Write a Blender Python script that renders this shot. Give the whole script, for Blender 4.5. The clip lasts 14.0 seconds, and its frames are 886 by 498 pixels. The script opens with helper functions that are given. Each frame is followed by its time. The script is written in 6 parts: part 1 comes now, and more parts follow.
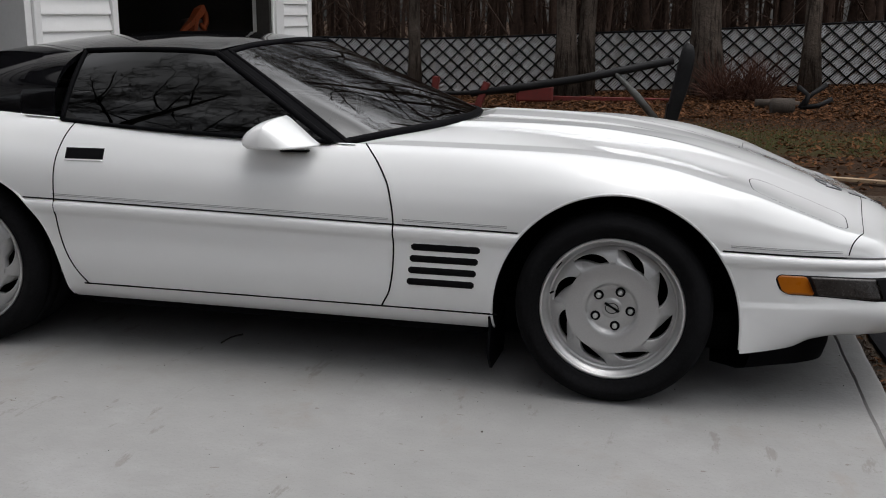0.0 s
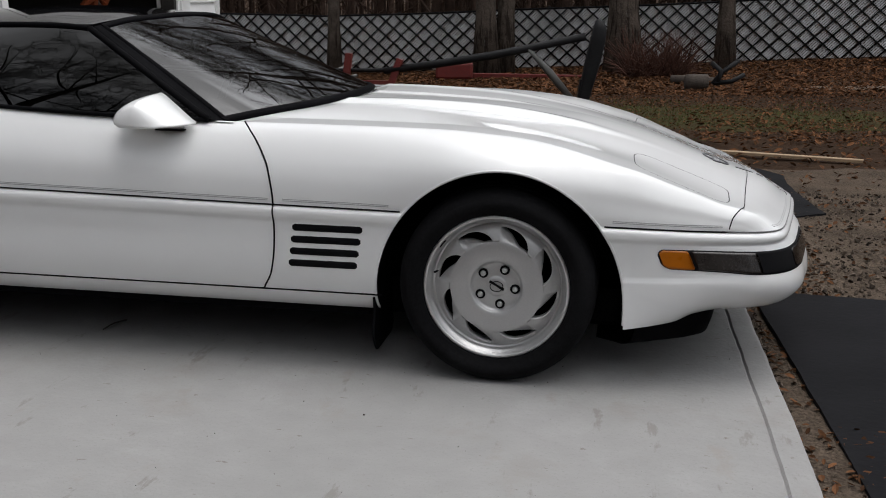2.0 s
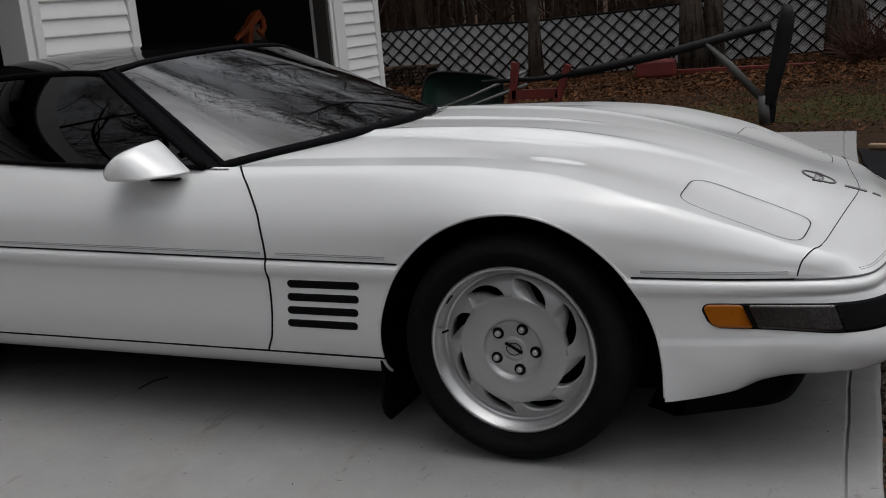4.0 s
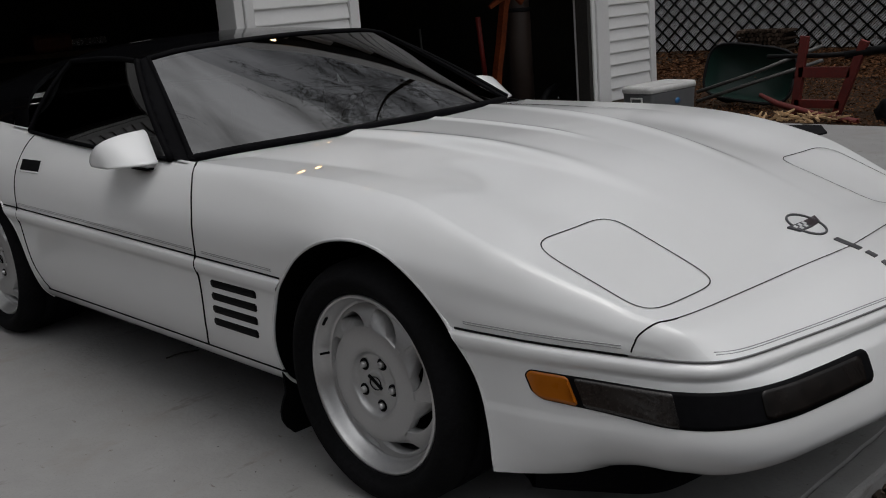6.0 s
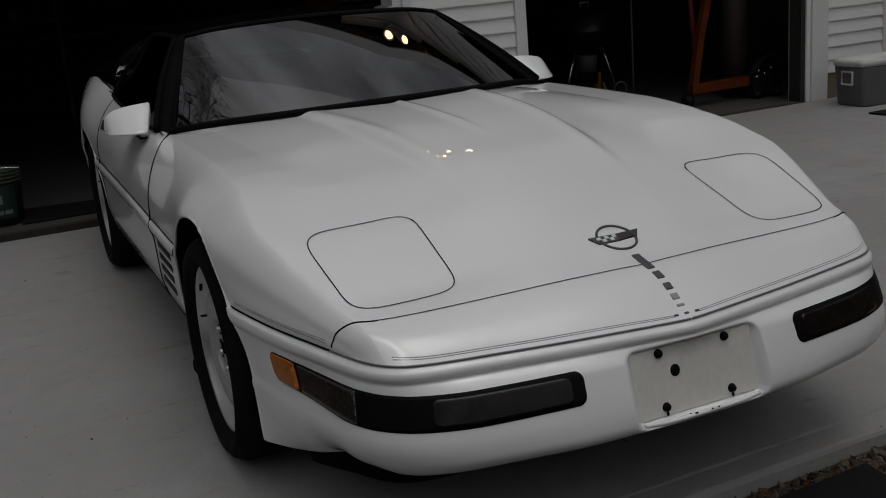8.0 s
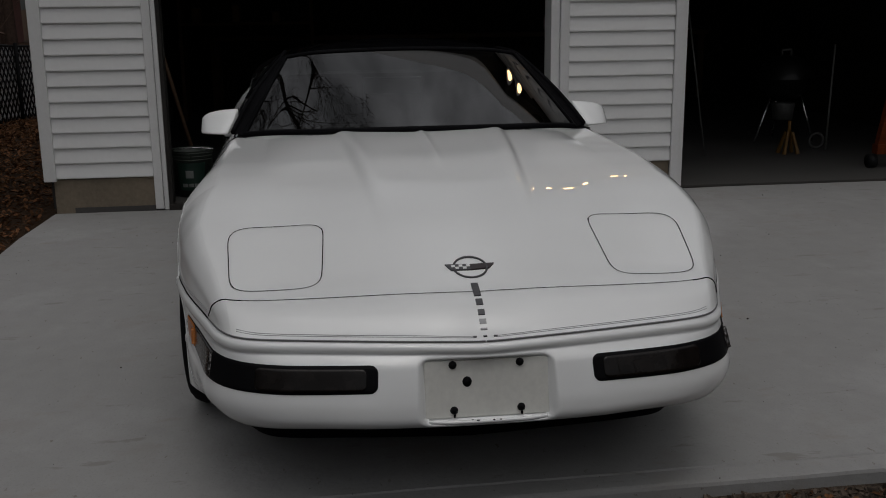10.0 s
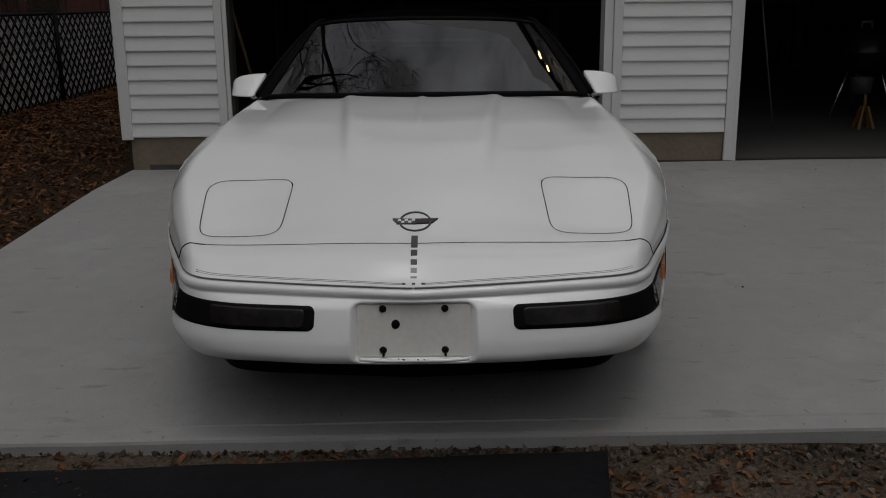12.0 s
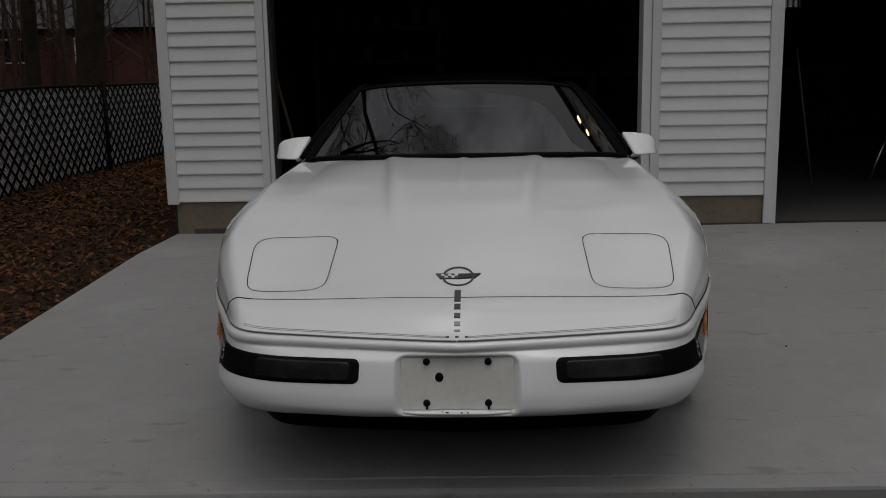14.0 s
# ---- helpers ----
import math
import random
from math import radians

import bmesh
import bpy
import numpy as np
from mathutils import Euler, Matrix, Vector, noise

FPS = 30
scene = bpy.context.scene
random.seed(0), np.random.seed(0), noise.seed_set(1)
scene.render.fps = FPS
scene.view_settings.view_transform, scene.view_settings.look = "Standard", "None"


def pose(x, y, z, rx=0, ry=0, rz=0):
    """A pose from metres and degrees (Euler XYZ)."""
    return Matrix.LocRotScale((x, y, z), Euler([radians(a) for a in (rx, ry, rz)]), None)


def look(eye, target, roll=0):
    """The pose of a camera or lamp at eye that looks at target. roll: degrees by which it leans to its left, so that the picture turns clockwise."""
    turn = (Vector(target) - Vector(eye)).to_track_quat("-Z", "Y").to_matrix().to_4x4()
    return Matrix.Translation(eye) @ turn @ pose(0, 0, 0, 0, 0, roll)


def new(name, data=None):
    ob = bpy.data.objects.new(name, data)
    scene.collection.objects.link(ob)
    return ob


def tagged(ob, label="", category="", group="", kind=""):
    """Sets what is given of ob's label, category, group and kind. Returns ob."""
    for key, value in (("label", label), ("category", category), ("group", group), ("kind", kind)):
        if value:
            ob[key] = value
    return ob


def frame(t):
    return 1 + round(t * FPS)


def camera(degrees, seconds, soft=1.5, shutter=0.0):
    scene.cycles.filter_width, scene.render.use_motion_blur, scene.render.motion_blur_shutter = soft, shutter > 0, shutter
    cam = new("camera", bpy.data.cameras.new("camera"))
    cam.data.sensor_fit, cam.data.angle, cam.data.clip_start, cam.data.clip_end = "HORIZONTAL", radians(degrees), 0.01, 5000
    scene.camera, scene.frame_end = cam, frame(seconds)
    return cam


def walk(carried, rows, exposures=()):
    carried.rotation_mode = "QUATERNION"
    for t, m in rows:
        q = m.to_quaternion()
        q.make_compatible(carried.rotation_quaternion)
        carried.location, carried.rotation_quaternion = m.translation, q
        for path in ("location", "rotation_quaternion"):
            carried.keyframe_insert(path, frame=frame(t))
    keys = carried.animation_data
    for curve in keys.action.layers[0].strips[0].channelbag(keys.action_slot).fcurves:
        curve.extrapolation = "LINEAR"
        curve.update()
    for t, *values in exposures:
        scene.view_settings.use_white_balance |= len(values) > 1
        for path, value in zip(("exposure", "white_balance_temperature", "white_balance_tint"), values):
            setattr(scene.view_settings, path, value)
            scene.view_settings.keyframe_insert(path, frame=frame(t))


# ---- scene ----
cam = camera(46.86, 14.0, soft=1.0)
PATH = [
    (0, (0.274, -4.082, 1.247), (-0.217, -2.194, 0.802), 0.29),
    (0.5, (0.309, -4.072, 1.245), (-0.126, -2.171, 0.801), 0.19),
    (1, (0.348, -4.066, 1.242), (-0.031, -2.154, 0.796), 0.08),
    (1.5, (0.375, -4.051, 1.244), (0.010, -2.138, 0.788), 0.18),
    (2, (0.413, -3.984, 1.235), (0.056, -2.077, 0.750), 0.33),
    (2.5, (0.415, -3.758, 1.229), (0.027, -1.853, 0.762), -0.97),
    (3, (0.508, -3.605, 1.243), (0.071, -1.702, 0.811), -2.79),
    (3.2, (0.581, -3.559, 1.238), (0.070, -1.679, 0.785), -3.86),
    (5.3, (1.620, -2.754, 1.246), (0.399, -1.231, 0.811), -5.83),
    (5.5, (1.721, -2.668, 1.251), (0.430, -1.211, 0.794), -6.87),
    (6, (1.906, -2.345, 1.260), (0.487, -1.022, 0.774), -4.65),
    (6.5, (2.097, -2.112, 1.278), (0.602, -0.870, 0.806), -4.67),
    (7, (2.356, -1.881, 1.273), (0.716, -0.902, 0.680), -3.60),
    (7.5, (2.552, -1.589, 1.267), (0.865, -0.687, 0.681), -5.31),
    (8, (2.733, -1.338, 1.287), (0.965, -0.565, 0.761), -4.93),
    (8.5, (3.039, -1.102, 1.315), (1.198, -0.545, 0.766), -2.14),
    (8.7, (3.122, -1.017, 1.324), (1.267, -0.479, 0.806), -1.56),
    (10.8, (3.665, -0.104, 1.392), (1.729, 0.020, 0.906), -0.50),
    (11, (3.694, -0.042, 1.390), (1.757, 0.104, 0.914), -0.83),
    (11.5, (3.797, 0.068, 1.398), (1.868, 0.087, 0.871), 0.18),
    (12, (3.802, 0.095, 1.389), (1.874, 0.089, 0.858), -0.57),
    (12.5, (3.824, 0.102, 1.389), (1.899, 0.077, 0.847), -1.29),
    (13, (3.838, 0.105, 1.383), (1.894, 0.094, 0.914), -0.40),
    (13.5, (3.843, 0.105, 1.384), (1.899, 0.054, 0.917), -0.02),
    (14, (3.855, 0.077, 1.357), (1.897, -0.000, 0.958), -1.07),
]
walk(cam, [(t, look(eye, target, roll)) for t, eye, target, roll in PATH], exposures=[(0.0, 0.22, 6500, 10), (1.5, 0.24, 6500, 10), (2.5, 0.16, 6500, 10), (3.0, -0.03, 6500, 10), (5.5, -0.58, 6520, 10), (6.5, -0.84, 6540, 10), (7.5, -1.08, 6560, 10), (8.5, -1.48, 6580, 10), (10.8, -1.32, 6580, 10), (14.0, -1.3, 6600, 10)])

# ---- world, sun ----
world = bpy.data.worlds.new("overcast_sky")
scene.world = world
world.use_nodes = True
wn = world.node_tree
sky = wn.nodes.new("ShaderNodeTexSky")
sky.sky_type, sky.sun_disc = "NISHITA", False
sky.sun_elevation, sky.sun_rotation = radians(77), radians(80)
sky.dust_density, sky.air_density = 4.0, 1.0
grey = wn.nodes.new("ShaderNodeHueSaturation")
grey.inputs["Saturation"].default_value = 0.16
wn.links.new(sky.outputs[0], grey.inputs["Color"])
wc = wn.nodes.new("ShaderNodeTexCoord")
sep = wn.nodes.new("ShaderNodeSeparateXYZ")
wn.links.new(wc.outputs["Generated"], sep.inputs[0])
rise = wn.nodes.new("ShaderNodeMapRange")
rise.inputs["From Min"].default_value, rise.inputs["From Max"].default_value = 0.0, 1.0
rise.inputs["To Min"].default_value, rise.inputs["To Max"].default_value = 0.66, 1.42
wn.links.new(sep.outputs["Z"], rise.inputs["Value"])
clouds = wn.nodes.new("ShaderNodeTexNoise")
clouds.inputs["Scale"].default_value, clouds.inputs["Detail"].default_value = 5.0, 8.0
wn.links.new(wc.outputs["Generated"], clouds.inputs["Vector"])
cloudy = wn.nodes.new("ShaderNodeMapRange")
cloudy.inputs["From Min"].default_value, cloudy.inputs["From Max"].default_value = 0.36, 0.64
cloudy.inputs["To Min"].default_value, cloudy.inputs["To Max"].default_value = 0.45, 1.55
wn.links.new(clouds.outputs["Fac"], cloudy.inputs["Value"])
both = wn.nodes.new("ShaderNodeMath")
both.operation = "MULTIPLY"
wn.links.new(rise.outputs[0], both.inputs[0])
wn.links.new(cloudy.outputs[0], both.inputs[1])
tint = wn.nodes.new("ShaderNodeVectorMath")
tint.operation = "MULTIPLY"
tint.inputs[1].default_value = (1.0, 1.0, 1.006)
wn.links.new(grey.outputs[0], tint.inputs[0])
shade = wn.nodes.new("ShaderNodeVectorMath")
shade.operation = "SCALE"
wn.links.new(tint.outputs[0], shade.inputs[0])
wn.links.new(both.outputs[0], shade.inputs["Scale"])
wn.links.new(shade.outputs[0], wn.nodes["Background"].inputs["Color"])
wn.nodes["Background"].inputs["Strength"].default_value = 0.13
sun = new("sun", bpy.data.lights.new("sun", "SUN"))
sun.data.energy, sun.data.angle, sun.data.color = 0.5, radians(100), (1.0, 1.0, 1.0)
sun.matrix_world = look((6.8, 1.2, 30), (0, 0, 0))

# ---- helpers ----


def mesh_of(name, verts, faces, mat=None, smooth=True):
    me = bpy.data.meshes.new(name)
    me.from_pydata([tuple(v) for v in verts], [], [tuple(f) for f in faces])
    if smooth:
        me.polygons.foreach_set("use_smooth", [True] * len(me.polygons))
    if mat:
        me.materials.append(mat)
    me.update()
    return me


def part(name, me, mat=None, parent=None, label=""):
    """Links a mesh or a bmesh as one object under its thing."""
    if isinstance(me, bmesh.types.BMesh):
        bm, me = me, bpy.data.meshes.new(name)
        bm.to_mesh(me)
        bm.free()
        me.polygons.foreach_set("use_smooth", [True] * len(me.polygons))
    if mat and not me.materials:
        me.materials.append(mat)
    ob = new(name, me)
    if parent:
        ob.parent = parent
    return tagged(ob, label=label)


def thing(name, label, category, group="", at=(0, 0, 0), turn=0):
    ob = new(name)
    ob.empty_display_size = 0.1
    ob.matrix_world = pose(*at, 0, 0, turn)
    return tagged(ob, label, category, group)


def joined(*pieces):
    """One (verts, faces) from several."""
    V, F = [], []
    for v, f in pieces:
        k = len(V)
        V += list(v)
        F += [tuple(i + k for i in q) for q in f]
    return V, F


def grid_vf(P, closed_u=False, closed_v=False, flip=False):
    """P: array (n, m, 3). Returns verts and quads."""
    P = np.asarray(P, float)
    n, m = P.shape[:2]
    F = []
    for i in range(n if closed_u else n - 1):
        for j in range(m if closed_v else m - 1):
            a, b = i * m + j, i * m + (j + 1) % m
            c, d = ((i + 1) % n) * m + (j + 1) % m, ((i + 1) % n) * m + j
            F.append((a, d, c, b) if flip else (a, b, c, d))
    return [tuple(p) for p in P.reshape(-1, 3)], F


def tube_vf(path, radius, sides=8, cap=True):
    """A tube along points; radius a number or one for each point."""
    path = [Vector(p) for p in path]
    n = len(path)
    r = [radius] * n if isinstance(radius, (int, float)) else list(radius)
    V, F = [], []
    up = None
    for i, p in enumerate(path):
        d = (path[min(i + 1, n - 1)] - path[max(i - 1, 0)]).normalized()
        if up is None:
            up = d.orthogonal().normalized()
        up = (up - d * up.dot(d))
        up = up.normalized() if up.length > 1e-6 else d.orthogonal().normalized()
        w = d.cross(up)
        for k in range(sides):
            a = 2 * math.pi * k / sides
            V.append(tuple(p + (up * math.cos(a) + w * math.sin(a)) * r[i]))
    for i in range(n - 1):
        for k in range(sides):
            a, b = i * sides + k, i * sides + (k + 1) % sides
            F.append((a, b, b + sides, a + sides))
    if cap:
        F.append(tuple(range(sides))[::-1])
        F.append(tuple((n - 1) * sides + k for k in range(sides)))
    return V, F


def lathe_vf(profile, sides=64, axis="y"):
    """Turns (radius, along) points round the axis."""
    P = np.zeros((sides, len(profile), 3))
    for k in range(sides):
        a = 2 * math.pi * k / sides
        for j, (r, h) in enumerate(profile):
            c, s = r * math.cos(a), r * math.sin(a)
            P[k, j] = (c, h, s) if axis == "y" else (c, s, h) if axis == "z" else (h, c, s)
    return grid_vf(P, closed_u=True)


def box_vf(x0, x1, y0, y1, z0, z1):
    V = [(x, y, z) for x in (x0, x1) for y in (y0, y1) for z in (z0, z1)]
    return V, [(0, 1, 3, 2), (4, 6, 7, 5), (0, 4, 5, 1), (2, 3, 7, 6), (0, 2, 6, 4), (1, 5, 7, 3)]


def box(name, x0, x1, y0, y1, z0, z1, mat, parent=None, label="", bevel=0.0, m=None, seg=2):
    bm = bmesh.new()
    V, F = box_vf(x0, x1, y0, y1, z0, z1)
    vs = [bm.verts.new(v) for v in V]
    for f in F:
        bm.faces.new([vs[i] for i in f])
    bmesh.ops.recalc_face_normals(bm, faces=bm.faces[:])
    if bevel:
        bmesh.ops.bevel(bm, geom=bm.edges[:], offset=bevel, segments=seg, affect="EDGES", profile=0.5)
    if m is not None:
        bmesh.ops.transform(bm, matrix=m, verts=bm.verts[:])
    me = bpy.data.meshes.new(name)
    bm.to_mesh(me)
    bm.free()
    me.materials.append(mat)
    return part(name, me, None, parent, label)


def curve_at(x, pts):
    """Smooth value at x through (x, value) points (monotone cubic)."""
    X = [p[0] for p in pts]
    Y = [p[1] for p in pts]
    if x <= X[0]:
        return Y[0]
    if x >= X[-1]:
        return Y[-1]
    n = len(X)
    i = max(k for k in range(n - 1) if X[k] <= x)
    d = [(Y[k + 1] - Y[k]) / (X[k + 1] - X[k]) for k in range(n - 1)]

    def slope(k):
        if k == 0:
            return d[0]
        if k == n - 1:
            return d[-1]
        return 0 if d[k - 1] * d[k] <= 0 else 2 * d[k - 1] * d[k] / (d[k - 1] + d[k])
    h = X[i + 1] - X[i]
    t = (x - X[i]) / h
    m0, m1 = slope(i) * h, slope(i + 1) * h
    return (2 * t**3 - 3 * t**2 + 1) * Y[i] + (t**3 - 2 * t**2 + t) * m0 + (3 * t**2 - 2 * t**3) * Y[i + 1] + (t**3 - t**2) * m1


def spline(points, per=8):
    """Catmull-Rom through points, as a list of tuples."""
    P = [np.array(p, float) for p in points]
    P = [2 * P[0] - P[1]] + P + [2 * P[-1] - P[-2]]
    out = []
    for i in range(1, len(P) - 2):
        for k in range(per):
            t = k / per
            a, b, c, d = P[i - 1], P[i], P[i + 1], P[i + 2]
            out.append(tuple(0.5 * (2 * b + (c - a) * t + (2 * a - 5 * b + 4 * c - d) * t * t + (3 * b - a - 3 * c + d) * t**3)))
    out.append(tuple(P[-2]))
    return out


# ---- materials ----


def material(name, base, rough=0.5, metal=0.0, vary=0.15, scale=6.0, fine=60.0, bump=0.0, bump_scale=None, second=None, coat=0.0, rough_vary=0.1, spec=0.5, island=0.0, objvary=0.0):
    """A procedural surface: base colour varied at two scales, optional relief and coat."""
    mat = bpy.data.materials.new(name)
    mat.use_nodes = True
    nt = mat.node_tree
    b = nt.nodes["Principled BSDF"]
    b.inputs["Metallic"].default_value = metal
    b.inputs["Specular IOR Level"].default_value = spec
    if coat:
        b.inputs["Coat Weight"].default_value = coat
        b.inputs["Coat Roughness"].default_value = 0.02
        b.inputs["Coat IOR"].default_value = 1.8
    tc = nt.nodes.new("ShaderNodeTexCoord")
    n1, n2 = nt.nodes.new("ShaderNodeTexNoise"), nt.nodes.new("ShaderNodeTexNoise")
    for n, s in ((n1, scale), (n2, fine)):
        n.inputs["Scale"].default_value = s
        n.inputs["Detail"].default_value = 6
        nt.links.new(tc.outputs["Object"], n.inputs["Vector"])
    mix = nt.nodes.new("ShaderNodeMix")
    mix.data_type = "RGBA"
    dark = second or tuple(c * (1 - 2 * vary) for c in base)
    light = base if second else tuple(min(1, c * (1 + vary)) for c in base)
    mix.inputs["A"].default_value, mix.inputs["B"].default_value = (*dark, 1), (*light, 1)
    add = nt.nodes.new("ShaderNodeMath")
    add.operation = "ADD"
    half = nt.nodes.new("ShaderNodeMath")
    half.operation = "MULTIPLY"
    half.inputs[1].default_value = 0.5
    nt.links.new(n1.outputs["Fac"], add.inputs[0])
    nt.links.new(n2.outputs["Fac"], add.inputs[1])
    nt.links.new(add.outputs[0], half.inputs[0])
    ramp = nt.nodes.new("ShaderNodeMapRange")
    ramp.inputs["From Min"].default_value, ramp.inputs["From Max"].default_value = 0.3, 0.7
    nt.links.new(half.outputs[0], ramp.inputs["Value"])
    nt.links.new(ramp.outputs[0], mix.inputs["Factor"])
    colour = mix.outputs["Result"]
    if island or objvary:
        info = nt.nodes.new("ShaderNodeNewGeometry" if island else "ShaderNodeObjectInfo")
        hs = nt.nodes.new("ShaderNodeHueSaturation")
        mr = nt.nodes.new("ShaderNodeMapRange")
        k = island or objvary
        mr.inputs["To Min"].default_value, mr.inputs["To Max"].default_value = 1 - k, 1 + k
        nt.links.new(info.outputs["Random Per Island" if island else "Random"], mr.inputs["Value"])
        nt.links.new(mr.outputs[0], hs.inputs["Value"])
        nt.links.new(colour, hs.inputs["Color"])
        colour = hs.outputs[0]
    nt.links.new(colour, b.inputs["Base Color"])
    rr = nt.nodes.new("ShaderNodeMapRange")
    rr.inputs["To Min"].default_value, rr.inputs["To Max"].default_value = max(0.0, rough - rough_vary), min(1, rough + rough_vary)
    nt.links.new(n2.outputs["Fac"], rr.inputs["Value"])
    nt.links.new(rr.outputs[0], b.inputs["Roughness"])
    if bump:
        bp = nt.nodes.new("ShaderNodeBump")
        bp.inputs["Strength"].default_value = 1.0
        bp.inputs["Distance"].default_value = bump
        if bump_scale:
            n3 = nt.nodes.new("ShaderNodeTexNoise")
            n3.inputs["Scale"].default_value = bump_scale
            n3.inputs["Detail"].default_value = 8
            nt.links.new(tc.outputs["Object"], n3.inputs["Vector"])
            nt.links.new(n3.outputs["Fac"], bp.inputs["Height"])
        else:
            nt.links.new(n2.outputs["Fac"], bp.inputs["Height"])
        nt.links.new(bp.outputs[0], b.inputs["Normal"])
    return mat


def glass(name, tint, rough=0.01, ior=1.5):
    """A tinted pane: Fresnel gloss over tinted see-through."""
    mat = bpy.data.materials.new(name)
    mat.use_nodes = True
    nt = mat.node_tree
    nt.nodes.remove(nt.nodes["Principled BSDF"])
    tr, gl, fr, mx = (nt.nodes.new("ShaderNode" + k) for k in ("BsdfTransparent", "BsdfGlossy", "Fresnel", "MixShader"))
    tr.inputs["Color"].default_value = (*tint, 1)
    gl.inputs["Roughness"].default_value = rough
    fr.inputs["IOR"].default_value = ior
    nt.links.new(fr.outputs[0], mx.inputs[0])
    nt.links.new(tr.outputs[0], mx.inputs[1])
    nt.links.new(gl.outputs[0], mx.inputs[2])
    nt.links.new(mx.outputs[0], nt.nodes["Material Output"].inputs["Surface"])
    return mat


def glow(name, colour, strength):
    mat = bpy.data.materials.new(name)
    mat.use_nodes = True
    b = mat.node_tree.nodes["Principled BSDF"]
    b.inputs["Base Color"].default_value = (*colour, 1)
    b.inputs["Emission Color"].default_value = (*colour, 1)
    b.inputs["Emission Strength"].default_value = strength
    return mat


WHITE_PAINT = material("white_car_paint", (0.845, 0.855, 0.855), 0.45, vary=0.006, scale=1.0, fine=6, coat=1.0, rough_vary=0.0, spec=0.12)
GAP = material("panel_gap_black", (0.006, 0.006, 0.007), 0.5, vary=0.2, spec=0.06)
BLACK_GLOSS = material("black_roof_gloss", (0.005, 0.005, 0.006), 0.045, vary=0.2, rough_vary=0.03, spec=0.35)
BLACK_TRIM = material("black_rubber_trim", (0.005, 0.005, 0.006), 0.65, vary=0.3, fine=150, spec=0.03)
TYRE = material("tyre_rubber", (0.009, 0.009, 0.010), 0.85, vary=0.35, fine=90, bump=0.001, spec=0.09)
ALLOY = material("machined_alloy", (0.62, 0.62, 0.62), 0.33, metal=0.85, vary=0.05, fine=120)
ALLOY_FACE = material("silver_painted_alloy", (0.50, 0.50, 0.50), 0.38, metal=0.55, vary=0.05, fine=160)
WINDSHIELD = glass("windshield_glass", (0.075, 0.085, 0.085), 0.008, 2.75)
SIDE_GLASS = glass("tinted_side_glass", (0.008, 0.008, 0.009), 0.008, 1.55)
SMOKED = material("smoked_lens", (0.026, 0.022, 0.020), 0.25, vary=0.2, scale=9, fine=160, coat=0.35, spec=0.3)
FOG_LENS = material("ribbed_fog_lens", (0.011, 0.0085, 0.0075), 0.18, vary=0.45, scale=11, fine=34, coat=0.14, spec=0.15)
AMBER = material("amber_lens", (0.44, 0.125, 0.005), 0.3, vary=0.12, scale=4, fine=14, coat=0.25, spec=0.2)
CREASE_SHADE = material("painted_crease_shade", (0.17, 0.17, 0.172), 0.5, vary=0.05)
CREAM = material("plate_panel_cream", (0.70, 0.695, 0.655), 0.45, vary=0.06, scale=9)
INTERIOR = material("dark_grey_interior", (0.03, 0.033, 0.034), 0.7, vary=0.2, fine=90, bump=0.001)
INTERIOR_BLACK = material("black_carpet_interior", (0.015, 0.015, 0.016), 0.9, vary=0.3)
EMBLEM = material("emblem_grey", (0.07, 0.07, 0.075), 0.35, vary=0.1)
STRIPE_GREY = material("pinstripe_grey", (0.33, 0.33, 0.34), 0.4, vary=0.05)
EMBLEM_RED = material("emblem_red", (0.036, 0.026, 0.028), 0.35, vary=0.1)
CONCRETE = material("new_concrete", (0.315, 0.311, 0.307), 0.85, second=(0.255, 0.252, 0.248), scale=0.7, fine=9.0, bump=0.002, bump_scale=55)


def stained(mat, colour, scale, low, high, amount, stretch=(1, 1, 1)):
    """Adds blotches of another colour with edges of their own."""
    nt = mat.node_tree
    b = nt.nodes["Principled BSDF"]
    old = b.inputs["Base Color"].links[0].from_socket
    tc, mp, n = nt.nodes.new("ShaderNodeTexCoord"), nt.nodes.new("ShaderNodeMapping"), nt.nodes.new("ShaderNodeTexNoise")
    mp.inputs["Scale"].default_value = stretch
    n.inputs["Scale"].default_value, n.inputs["Detail"].default_value, n.inputs["Roughness"].default_value = scale, 9, 0.65
    nt.links.new(tc.outputs["Object"], mp.inputs[0])
    nt.links.new(mp.outputs[0], n.inputs["Vector"])
    r = nt.nodes.new("ShaderNodeMapRange")
    r.inputs["From Min"].default_value, r.inputs["From Max"].default_value, r.inputs["To Max"].default_value = low, high, amount
    nt.links.new(n.outputs["Fac"], r.inputs["Value"])
    mx = nt.nodes.new("ShaderNodeMix")
    mx.data_type = "RGBA"
    mx.inputs["B"].default_value = (*colour, 1)
    nt.links.new(r.outputs[0], mx.inputs["Factor"])
    nt.links.new(old, mx.inputs["A"])
    nt.links.new(mx.outputs["Result"], b.inputs["Base Color"])


